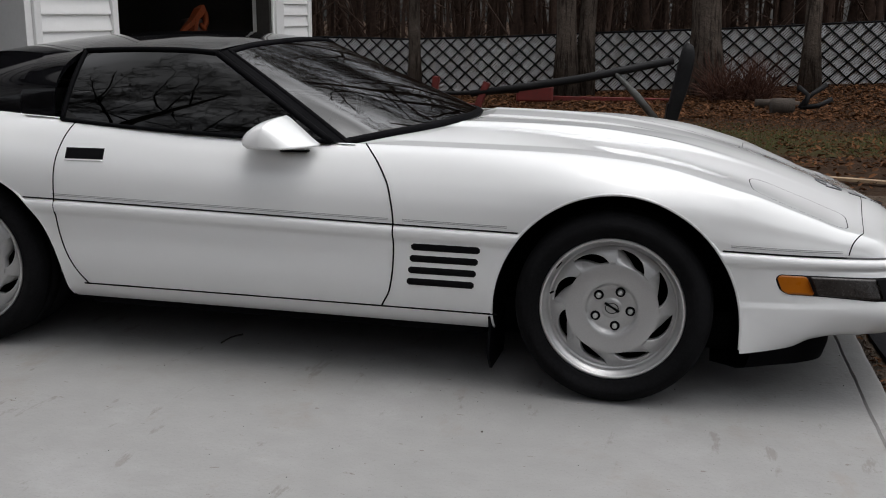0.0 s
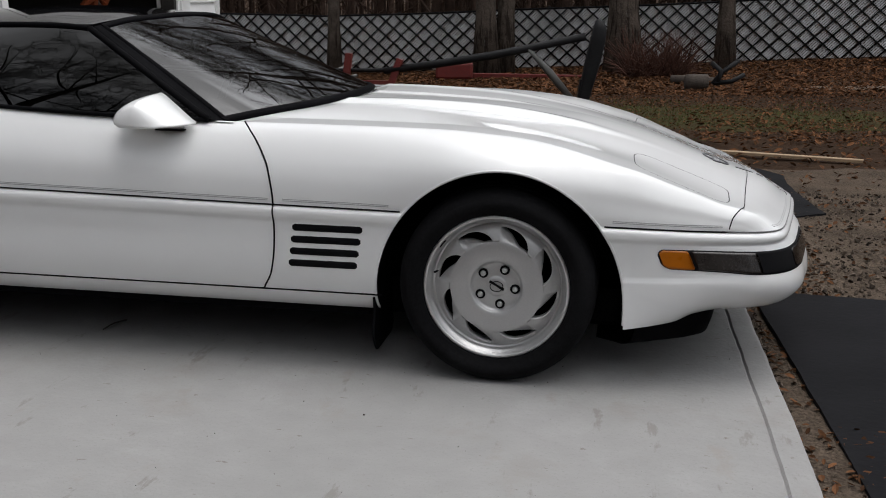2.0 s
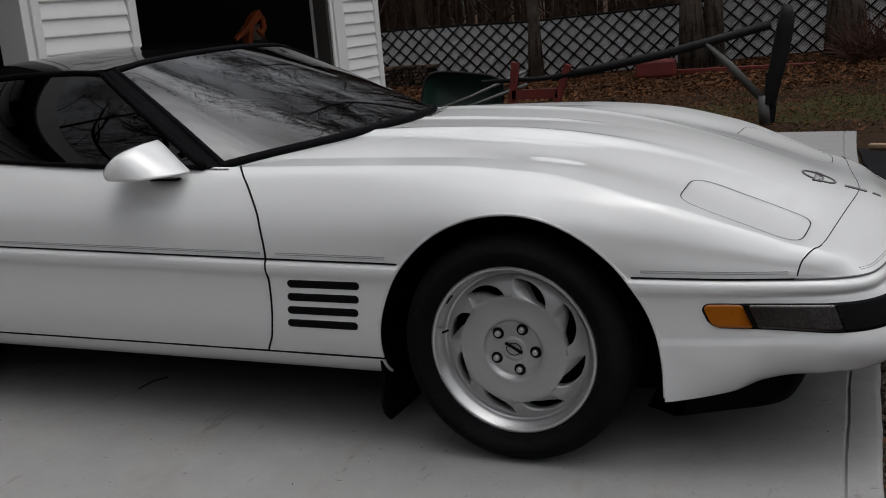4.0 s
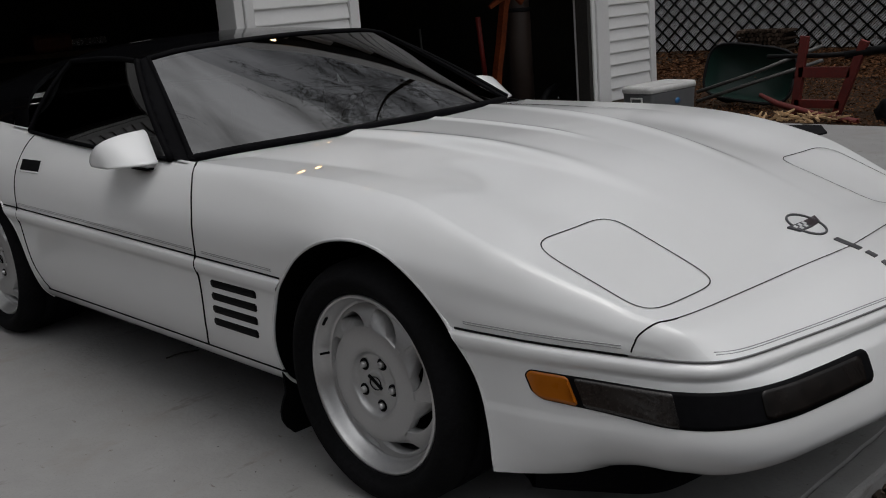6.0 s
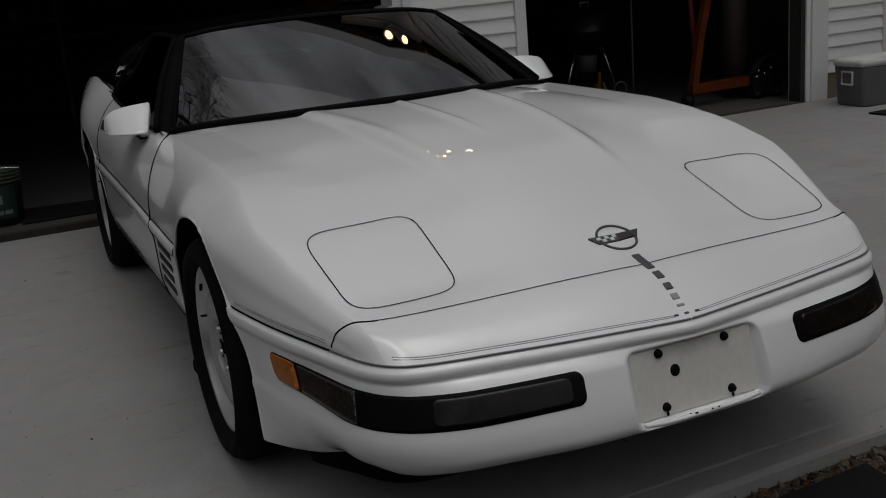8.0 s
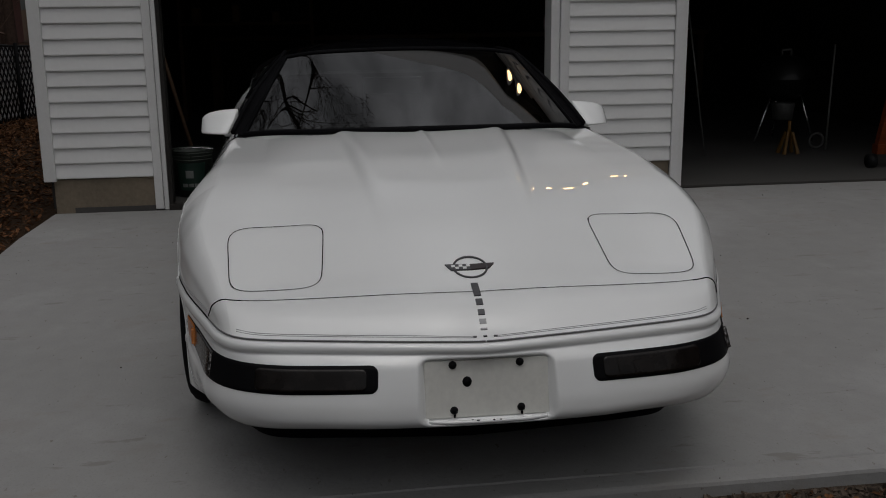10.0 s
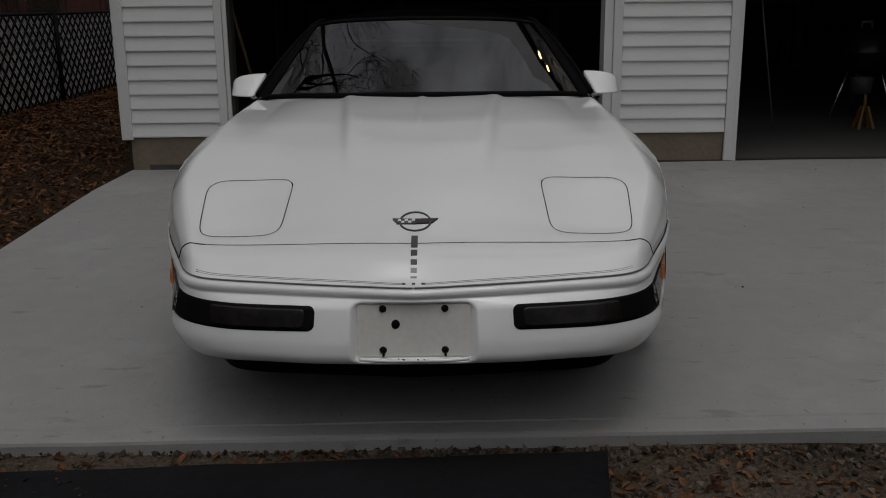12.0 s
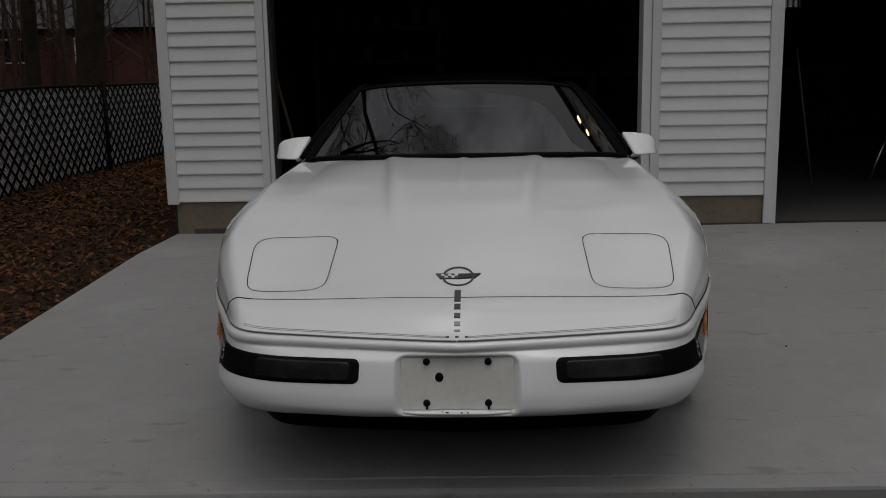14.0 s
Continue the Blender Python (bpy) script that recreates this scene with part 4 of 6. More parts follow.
# side vents
for s in (1, -1):
    for k in range(4):
        zt = 0.508 - 0.0405 * k
        x0, x1 = -0.669 - 0.006 * k, -0.433 - 0.007 * k
        z = zt - 0.0145
        n = 26
        top = [side_point(x, z, 0.0012, s) for x in np.linspace(x0 + 0.008, x1 - 0.008, n)]
        rows = []
        for j in range(n):
            hz = 0.0135
            rows.append([(top[j][0], top[j][1] - s * (-0.006), z + hz), (top[j][0], top[j][1], z + hz - 0.002), (top[j][0], top[j][1], z - hz + 0.002), (top[j][0], top[j][1] + s * 0.006, z - hz)])
        ends = [[(x0, r[0][1], z + 0.006), (x0, r[1][1], z + 0.005), (x0, r[2][1], z - 0.005), (x0, r[3][1], z - 0.006)] for r in rows[:1]]
        tail = [[(x1, r[0][1], z + 0.006), (x1, r[1][1], z + 0.005), (x1, r[2][1], z - 0.005), (x1, r[3][1], z - 0.006)] for r in rows[-1:]]
        part("vent_slot", mesh_of("vent_slot", *grid_vf(ends + rows + tail, flip=s < 0), GAP), None, car, "black side vent slot")
    # door handle recess
    hx = np.linspace(-1.979, -1.827, 12)
    rows = [[side_point(x, z, 0.0015, s) for z in (0.776, 0.77, 0.745, 0.738)] for x in hx]
    part("handle", mesh_of("handle", *grid_vf(rows, flip=s < 0), GAP), None, doors[s], "black pull handle")
    line_on("handle_lip", [side_point(x, 0.733, 0.001, s) for x in hx], 0.003, WHITE_PAINT, doors[s])


# ---- wheels ----


def wheel_face():
    """Disc with eight swept openings; y = 0 is the plane of the lip, -y faces out."""
    na, inner = 720, [0.0, 0.01, 0.02, 0.03, 0.032, 0.036, 0.038, 0.045, 0.06, 0.072, 0.080, 0.083, 0.087, 0.10, 0.12, 0.135, 0.146, 0.150]
    n_mid, n_in, n_out = 6, 5, 8

    def depth(r):
        return curve_at(r, [(0, 0.012), (0.030, 0.012), (0.033, 0.016), (0.072, 0.018), (0.080, 0.016), (0.084, 0.004), (0.09, 0.001), (0.135, 0.0), (0.150, 0.003), (0.18, 0.014), (0.205, 0.032)])

    def slot(phi):
        """Inner and outer radius of the swept opening: a point near the rim that widens down to the disc."""
        if phi > 37:
            return 0.1503, 0.1503
        lo = 0.1503 + 0.043 * max(0.0, 1 - phi / 25) ** 1.25
        hi = 0.1503 + 0.0445 * (1 - (phi / 37) ** 3.0) ** 0.8
        return min(lo, hi - 0.0002), hi

    V, F = [], []
    m = len(inner) + n_mid + n_in + n_out
    for k in range(na):
        a = radians(360 * k / na)
        phi = (360 * k / na - 3) % 45
        lo, hi = slot(phi)
        rr = inner + [0.150 + (lo - 0.150) * (i + 1) / n_mid for i in range(n_mid)] + [lo + (hi - lo) * (i + 1) / n_in for i in range(n_in)] + [hi + (0.205 - hi) * (i + 1) / n_out for i in range(n_out)]
        for r in rr:
            # the disc rolls down into the opening from the trailing side
            ramp = max(0.0, min(1.0, (r - 0.150) / max(0.003, lo - 0.150))) if r <= lo else max(0.0, (0.205 - r) / (0.2051 - lo))
            V.append((r * math.sin(a), depth(r) + 0.020 * ramp ** 1.5 * min(1.0, (lo - 0.1503) / 0.02) * min(1.0, phi / 5), r * math.cos(a)))
    first_gap = len(inner) + n_mid - 1
    for k in range(na):
        phi = (360 * (k + 0.5) / na - 3) % 45
        for q in range(m - 1):
            if first_gap <= q < first_gap + n_in and phi < 37:
                continue
            b = ((k + 1) % na) * m
            F.append((k * m + q, k * m + q + 1, b + q + 1, b + q))
    # thickness at the openings
    V2 = [(x * 0.995, y + 0.03, z * 0.995) for x, y, z in V]
    n = len(V)
    edges = set()
    for f in F:
        for a, b in zip(f, f[1:] + f[:1]):
            edges.add((a, b))
    wall = [(b, a, a + n, b + n) for a, b in sorted(edges) if (b, a) not in edges and math.hypot(V[a][0], V[a][2]) < 0.204 and math.hypot(V[a][0], V[a][2]) > 0.1]
    return V + V2, F + wall


WHEEL_FACE = mesh_of("wheel_face", *wheel_face(), ALLOY_FACE)
RIM_MESH = mesh_of("rim", *lathe_vf([(0.200, 0.035), (0.208, 0.034), (0.214, 0.030), (0.217, 0.012), (0.222, 0.010), (0.225, -0.006), (0.230, -0.010), (0.2365, -0.008), (0.238, 0.0), (0.236, 0.012), (0.222, 0.03), (0.215, 0.2)], 96), ALLOY)
TYRE_MESH = mesh_of("tyre", *lathe_vf([(0.231, 0.004), (0.240, -0.008), (0.2445, -0.012), (0.246, -0.012), (0.259, -0.028), (0.272, -0.034), (0.288, -0.034), (0.290, -0.031), (0.304, -0.022), (0.314, -0.004), (0.3195, 0.012), (0.321, 0.030), (0.321, 0.055), (0.314, 0.057), (0.314, 0.063), (0.321, 0.065), (0.322, 0.115), (0.314, 0.117), (0.314, 0.125), (0.322, 0.127), (0.321, 0.20), (0.314, 0.25), (0.28, 0.27), (0.23, 0.25)], 128), TYRE)
# Black backing disc: shade behind the openings put into its colour.
BACK_MESH = mesh_of("slot_backing", *lathe_vf([(0.0, 0.085), (0.15, 0.085), (0.155, 0.12), (0.216, 0.13)], 48), GAP)
NUT_MESH = mesh_of("lug_nut", *lathe_vf([(0, -0.006), (0.006, -0.0055), (0.0085, -0.003), (0.009, 0.012)], 12), ALLOY)
NUT_WELL = mesh_of("lug_well", *lathe_vf([(0.0092, 0.0045), (0.0155, 0.0030), (0.0165, 0.0065)], 16), GAP)


def wheel(x, s, twist):
    w = part("wheel", TYRE_MESH, None, car, "black tyre on a silver swirl-slotted alloy wheel")
    w.name = "wheel"
    w.matrix_world = pose(x, -0.848 * s, 0.319) @ (pose(0, 0, 0, 0, twist, 0) if s > 0 else pose(0, 0, 0, 0, twist, 180))
    part("rim", RIM_MESH, None, w, "bright machined rim")
    part("wheel_face", WHEEL_FACE, None, w, "silver slotted wheel disc")
    part("slot_backing", BACK_MESH, None, w)
    for k in range(5):
        a = radians(72 * k - 7)
        for nm, me in (("lug_nut", NUT_MESH), ("lug_well", NUT_WELL)):
            n = part(nm, me, None, w)
            n.matrix_local = pose(0.0603 * math.cos(a), 0.0115, 0.0603 * math.sin(a))
    ring = [(0.021 * math.cos(t), 0.0108, 0.017 * math.sin(t)) for t in np.linspace(0, 2 * math.pi, 28)]
    part("cap_emblem", mesh_of("cap_emblem", *joined(tube_vf(ring, 0.0014, 6), tube_vf([(-0.023, 0.0105, 0.017), (0.0, 0.0105, 0.004), (0.024, 0.0105, -0.010)], [0.005, 0.004, 0.005], 6)), GAP), None, w, "small dark crossed-flags shape")
    v = tube_vf([(-0.195, 0.02, 0.04), (-0.20, -0.006, 0.042)], 0.0035, 8)
    part("valve_stem", mesh_of("valve_stem", *v, GAP), None, w)
    part("balance_weight", mesh_of("balance_weight", *tube_vf([(0.224 * math.cos(t), 0.004, 0.224 * math.sin(t)) for t in np.linspace(2.42, 2.55, 6)], 0.005, 6), GAP), None, w)


wheel(0.0, 1, 0)
wheel(AXLE_R, 1, 12)
wheel(0.0, -1, 0)
wheel(AXLE_R, -1, 30)
for s in (1, -1):
    for x in (-0.395, AXLE_R - 0.40):
        P = [[(x - 0.012 + 0.01 * t, -s * y, 0.40 - 0.325 * t) for y in np.linspace(0.60 + (0.03 if t > 0.97 else 0.0), 0.842 + 0.024 * max(0.0, min(1.0, (t - 0.62) / 0.12)) - (0.035 if t > 0.97 else 0.012 if t > 0.9 else 0.0), 8)] for t in np.linspace(0, 1, 14)]
        f = [[(px - 0.008, py, pz) for px, py, pz in r] for r in P]
        V, F = joined(grid_vf(P), grid_vf(f, flip=True), grid_vf([P[-1], f[-1]], flip=True), grid_vf([[r[-1] for r in P], [r[-1] for r in f]]))
        part("mud_flap", mesh_of("mud_flap", V, F, BLACK_TRIM), None, car, "black rubber mud flap")

# ---- greenhouse ----


def ruled(base, top, n, m, bulge):
    """A pane between two curves, bowed out along (dx, dz)."""
    B, T = resample(base, m), resample(top, m)
    out = []
    for i in range(n):
        u = i / (n - 1)
        k = 4 * u * (1 - u)
        out.append(B * (1 - u) + T * u + np.array(bulge) * k)
    return np.array(out)


WS_BASE = [(-0.945, -0.738, 0.812), (-0.835, -0.60, 0.830), (-0.705, -0.35, 0.845), (-0.645, 0, 0.852), (-0.705, 0.35, 0.845), (-0.835, 0.60, 0.830), (-0.945, 0.738, 0.812)]
WS_TOP = [(-1.475, -0.550, 1.119), (-1.450, -0.42, 1.139), (-1.428, -0.22, 1.149), (-1.420, 0, 1.153), (-1.428, 0.22, 1.149), (-1.450, 0.42, 1.139), (-1.475, 0.550, 1.119)]
WS = ruled(WS_BASE, WS_TOP, 28, 60, (0.002, 0, 0.004))
part("windshield", mesh_of("windshield", *grid_vf(WS), WINDSHIELD), None, car, "large raked windshield reflecting the sky")


def band(P, inner, lift, name, mat, label=""):
    """A strip between two rows of points, raised a little off the glass."""
    nrm = np.array(lift)
    a, b = np.array(P) + nrm, np.array(inner) + nrm
    mid = (a + b) / 2 + nrm * 0.5
    rows = [np.array(P) - nrm * 1.5, a, mid, b, np.array(inner) - nrm * 0.5]
    return part(name, mesh_of(name, *grid_vf(np.array(rows)), mat), None, car, label)


# painted cowl closing the hood towards the glass
rear = [tuple(p) for p in UF[0][30:]]
rear += [(x, -y, z) for x, y, z in rear[-2::-1]]
base = [tuple(np.array([np.interp(y, WS[0][:, 1], WS[0][:, k]) for k in range(3)])) for _, y, _ in rear]
rows = [[(a[0] + (b[0] - a[0]) * t, a[1], a[2] + (b[2] - 0.006 - a[2]) * t - 0.001) for a, b in zip(rear, base)] for t in (0.0, 0.35, 0.7, 1.02)]
part("cowl_panel", mesh_of("cowl_panel", *grid_vf(rows), WHITE_PAINT), None, car, "white painted cowl behind the hood")

up = (0.002, 0, 0.004)
band(WS[:, 0], WS[:, 0] * 0.35 + WS[:, 1] * 0.65, up, "pillar_front", BLACK_TRIM, "black windshield pillar")
band(WS[:, -1], WS[:, -1] * 0.35 + WS[:, -2] * 0.65, up, "pillar_front", BLACK_TRIM, "black windshield pillar")
band(WS[-1], WS[-2], up, "windshield_header", BLACK_TRIM, "black windshield header")
band(WS[0], WS[1], up, "cowl", BLACK_TRIM, "black cowl band under the glass")

ROOF_Z = [(-3.4, 0.905), (-3.2, 0.955), (-2.9, 1.045), (-2.58, 1.118), (-2.2, 1.165), (-1.80, 1.180), (-1.6, 1.170), (-1.43, 1.153)]


def roof_rows(x0, x1, n, edge):
    rows = []
    for x in np.linspace(x0, x1, n):
        ye, ze = edge(x)
        zm = curve_at(x, ROOF_Z)
        row = []
        for t in np.linspace(-1, 1, 41):
            a = abs(t)
            row.append((x + 0.075 * (a ** 2.2) * -1 * max(0, (x + 1.8) / 0.4 if x > -1.8 else 0), ye * t, zm - (zm - ze) * (a ** 2.6)))
        rows.append(row)
    return np.array(rows)


def slab_of(name, P, mat, thick, label):
    Q = P.copy()
    Q[..., 2] -= thick
    V, F = joined(grid_vf(P, flip=True), grid_vf(Q), grid_vf([P[0], Q[0]]), grid_vf([P[-1], Q[-1]], flip=True), grid_vf([P[:, 0], Q[:, 0]], flip=True), grid_vf([P[:, -1], Q[:, -1]]))
    return part(name, mesh_of(name, V, F, mat), None, car, label)


slab_of("roof_panel", roof_rows(-2.075, -1.43, 30, lambda x: (0.56, curve_at(x, [(-2.1, 1.118), (-1.43, 1.122)]))), BLACK_GLOSS, 0.03, "black gloss targa roof panel")


def hatch_rows(x0, x1, n, power):
    rows = []
    for x in np.linspace(x0, x1, n):
        zm, zs = curve_at(x, ROOF_Z), 0.876
        ye = curve_at(x, [(-3.4, 0.72), (-2.9, 0.765), (-2.082, 0.762)])
        row = []
        for t in np.linspace(-1, 1, 61):
            a = math.pi / 2 * t
            y = ye * math.sin(a) * (1 - 0.02 * math.cos(a))
            row.append((x, math.copysign(abs(math.sin(a)) ** 1.0, t) * ye, zs + (zm - zs) * max(0, math.cos(a)) ** power))
        rows.append(row)
    return np.array(rows)


slab_of("roll_hoop", hatch_rows(-2.22, -2.078, 8, 0.62), BLACK_GLOSS, 0.02, "black roof hoop behind the doors")
slab_of("rear_hatch", hatch_rows(-3.38, -2.224, 40, 0.72), BLACK_GLOSS, 0.012, "dark wraparound rear hatch glass")


def side_window(s):
    base = [(-0.985, 0.778, 0.822), (-1.2, 0.786, 0.827), (-1.5, 0.790, 0.838), (-1.8, 0.788, 0.853), (-2.035, 0.782, 0.868)]
    top = [(-1.505, 0.572, 1.108), (-1.62, 0.568, 1.116), (-1.75, 0.566, 1.118), (-1.9, 0.566, 1.116), (-2.055, 0.566, 1.110)]
    P = ruled(base, top, 20, 30, (0, 0.015, 0.006))
    P[..., 1] *= -s
    return P


for s in (1, -1):
    P = side_window(s)
    win = part("side_window", mesh_of("side_window", *grid_vf(P, flip=s > 0), SIDE_GLASS), None, doors[s], "black-tinted side window reflecting bare branches")
    line_on("window_seal", [tuple(p) for p in P[0]], 0.008, BLACK_TRIM, win)
    line_on("window_seal", [tuple(p) for p in P[-1]], 0.011, BLACK_TRIM, win)
    line_on("window_seal", [tuple(p) for p in P[:, -1]], 0.010, BLACK_TRIM, win)
    line_on("window_seal", [tuple(p) for p in P[:, 0]], 0.012, BLACK_TRIM, win)
    # quarter triangle between window and pillar
    A = [tuple(p) for p in WS[:, 0 if s > 0 else -1]]
    band(A, [tuple(p) for p in np.array(P[:, 0])[np.linspace(0, 19, 28).astype(int)]], (0, -0.002 * s, 0.001), "pillar_front", BLACK_TRIM, "black windshield pillar")
    sill = [(x, -s * (curve_at(x, BELT_Y) - 0.108), curve_at(x, CREST) - 0.004) for x in np.linspace(-2.2, -0.9, 40)]
    sill2 = [(x, -s * 0.70, z - 0.02) for x, y, z in sill]
    part("window_sill", mesh_of("window_sill", *grid_vf([sill, sill2], flip=s < 0), BLACK_TRIM), None, doors[s], "black window sill")

# rear deck and tail
TAIL_Z = [(-3.52, 0.845), (-3.3, 0.872), (-2.1, 0.868)]
deck = [[(x, y * (curve_at(x, BELT_Y) - 0.10), curve_at(x, TAIL_Z) - 0.004) for y in np.linspace(-1, 1, 20)] for x in np.linspace(-3.52, -3.20, 8)]
part("rear_deck", mesh_of("rear_deck", *grid_vf(deck, flip=True), WHITE_PAINT), None, car)
lip = [[(-3.38 - 0.15 * t, y, 0.868 - 0.022 * t + 0.016 * t ** 3 - 0.02 * (abs(y) / 0.62) ** 6) for y in np.linspace(-0.60, 0.60, 24)] for t in np.linspace(0, 1, 6)]
slab_of("rear_spoiler", np.array(lip), WHITE_PAINT, 0.018, "white tail spoiler lip")
tail = [[(-3.52, y * (0.62 + 0.04 * math.sin(math.pi * t)), 0.25 + 0.60 * t) for y in np.linspace(-1, 1, 12)] for t in np.linspace(0, 1, 6)]
part("rear_bumper", mesh_of("rear_bumper", *grid_vf(tail), WHITE_PAINT), None, car)


def mirror_pod(s):
    """Door mirror: wedge seen from the side, tall inboard, rounded off outboard."""
    side = spline([(-1.252, 0.834), (-1.270, 0.846), (-1.272, 0.864), (-1.250, 0.892), (-1.208, 0.918), (-1.165, 0.930), (-1.145, 0.928), (-1.10, 0.898), (-1.04, 0.856), (-1.018, 0.842), (-1.022, 0.834), (-1.06, 0.831), (-1.16, 0.831), (-1.262, 0.834)], 4)[:-1]
    rows = [[(-1.15, -s * 0.764, 0.846)] * len(side)]
    for y, k, back in ((0.764, 0.96, 0.0), (0.768, 1.0, 0.0), (0.82, 0.96, 0.004), (0.860, 0.89, 0.010), (0.893, 0.79, 0.016), (0.913, 0.65, 0.022), (0.925, 0.50, 0.026), (0.931, 0.25, 0.03), (0.932, 0.01, 0.03)):
        rows.append([(-1.16 - back + (x + 1.16) * k, -s * (y + 0.042 * max(0.0, (0.925 - z) / 0.09) * max(0.0, (0.90 - y) / 0.14)), 0.850 + (z - 0.874) * (0.25 + 0.75 * k if k > 0.3 else k) - 0.036 * (1 - k)) for x, z in side])
    m = part("door_mirror", mesh_of("door_mirror", *grid_vf(rows, closed_v=True, flip=s < 0), WHITE_PAINT), None, doors[s], "white wedge-shaped door mirror")
    box("mirror_foot", -1.15, -1.06, -s * 0.80 - 0.026, -s * 0.80 + 0.026, 0.792, 0.818, WHITE_PAINT, m, "", bevel=0.012)
    box("mirror_gasket", -1.155, -1.055, -s * 0.80 - 0.03, -s * 0.80 + 0.03, 0.788, 0.793, GAP, m, "black gasket", bevel=0.002)


mirror_pod(1)
mirror_pod(-1)

# emblem and bars on the nose
ring = smooth_path([top_point(0.721 + 0.048 * math.sin(t), 0.048 * math.cos(t), 0.002) for t in np.linspace(0, 2 * math.pi, 50)], 2)
emblem = part("nose_emblem", mesh_of("nose_emblem", *tube_vf(list(ring), 0.0032, 8), EMBLEM), None, car, "round dark emblem with a flag bar")


def nose_patch(name, pts, mat, parent, lift=0.0022, label=""):
    """A flat badge piece on the hood, given by plan corners."""
    top = [top_point(x, y, lift) for x, y in pts]
    low = [top_point(x, y, -0.002) for x, y in pts]
    n = len(pts)
    F = [tuple(range(n))] + [(i, i + n, (i + 1) % n + n, (i + 1) % n) for i in range(n)]
    me = mesh_of(name, top + low, F, mat, smooth=False)
    ob = part(name, me, None, parent, label)
    return ob


nose_patch("flag_bar", [(0.711, 0.0), (0.735, 0.0), (0.729, 0.054), (0.706, 0.071)], EMBLEM_RED, emblem, 0.0045)
nose_patch("flag_bar", [(0.706, -0.071), (0.733, -0.056), (0.735, 0.0), (0.711, 0.0)], EMBLEM, emblem, 0.0045)
for k in range(5):
    for j in range(2):
        y0 = -0.054 + 0.0108 * k
        x0 = 0.7135 + 0.0095 * j
        if (k + j) % 2 == 0:
            nose_patch("flag_check", [(x0, y0), (x0 + 0.009, y0), (x0 + 0.009, y0 + 0.0102), (x0, y0 + 0.0102)], WHITE_PAINT, emblem, 0.0058)
for x0, x1, w, mat in ((0.796, 0.859, 0.0098, EMBLEM), (0.874, 0.897, 0.0095, EMBLEM), (0.913, 0.928, 0.0093, EMBLEM), (0.940, 0.951, 0.0091, STRIPE_GREY), (0.963, 0.967, 0.009, STRIPE_GREY)):
    nose_patch("nose_bar", [(x0, -w), (x1, -w), (x1, w), (x0, w)], mat, car, 0.003, "dark grey bar of the nose stripe")
for y in (-0.028, 0.0, 0.028):
    nose_patch("nose_bar", [(0.984, y - 0.005), (0.988, y - 0.005), (0.988, y + 0.005), (0.984, y + 0.005)], EMBLEM, car, 0.003)

# cabin
box("dashboard", -1.30, -0.86, -0.66, 0.66, 0.62, 0.815, INTERIOR, car, "dark grey dashboard", bevel=0.04)
box("cabin_floor", -3.3, -0.9, -0.74, 0.74, 0.272, 0.30, INTERIOR_BLACK, car)
box("firewall", -0.90, -0.87, -0.74, 0.74, 0.272, 0.80, INTERIOR_BLACK, car)
box("cabin_rear_wall", -2.30, -2.26, -0.74, 0.74, 0.272, 0.86, INTERIOR_BLACK, car)
for s in (1, -1):
    seat = box("seat", -1.95, -1.45, -s * 0.38 - 0.24, -s * 0.38 + 0.24, 0.30, 0.48, INTERIOR, car, "dark grey bucket seat", bevel=0.05)
    box("seat_back", -2.12, -1.96, -s * 0.38 - 0.23, -s * 0.38 + 0.23, 0.40, 0.99, INTERIOR, seat, bevel=0.05)
ring = [(-1.36 + 0.05 * math.sin(t), 0.38 + 0.18 * math.cos(t), 0.76 + 0.165 * math.sin(t)) for t in np.linspace(0, 2 * math.pi, 40)]
part("steering_wheel", mesh_of("steering_wheel", *joined(tube_vf(ring, 0.014, 8), tube_vf([(-1.36, 0.20, 0.76), (-1.36, 0.56, 0.76)], 0.012, 6), tube_vf([(-1.36, 0.38, 0.76), (-1.2, 0.38, 0.72)], 0.03, 8)), INTERIOR_BLACK), None, car, "black steering wheel")
# ---- fences ----


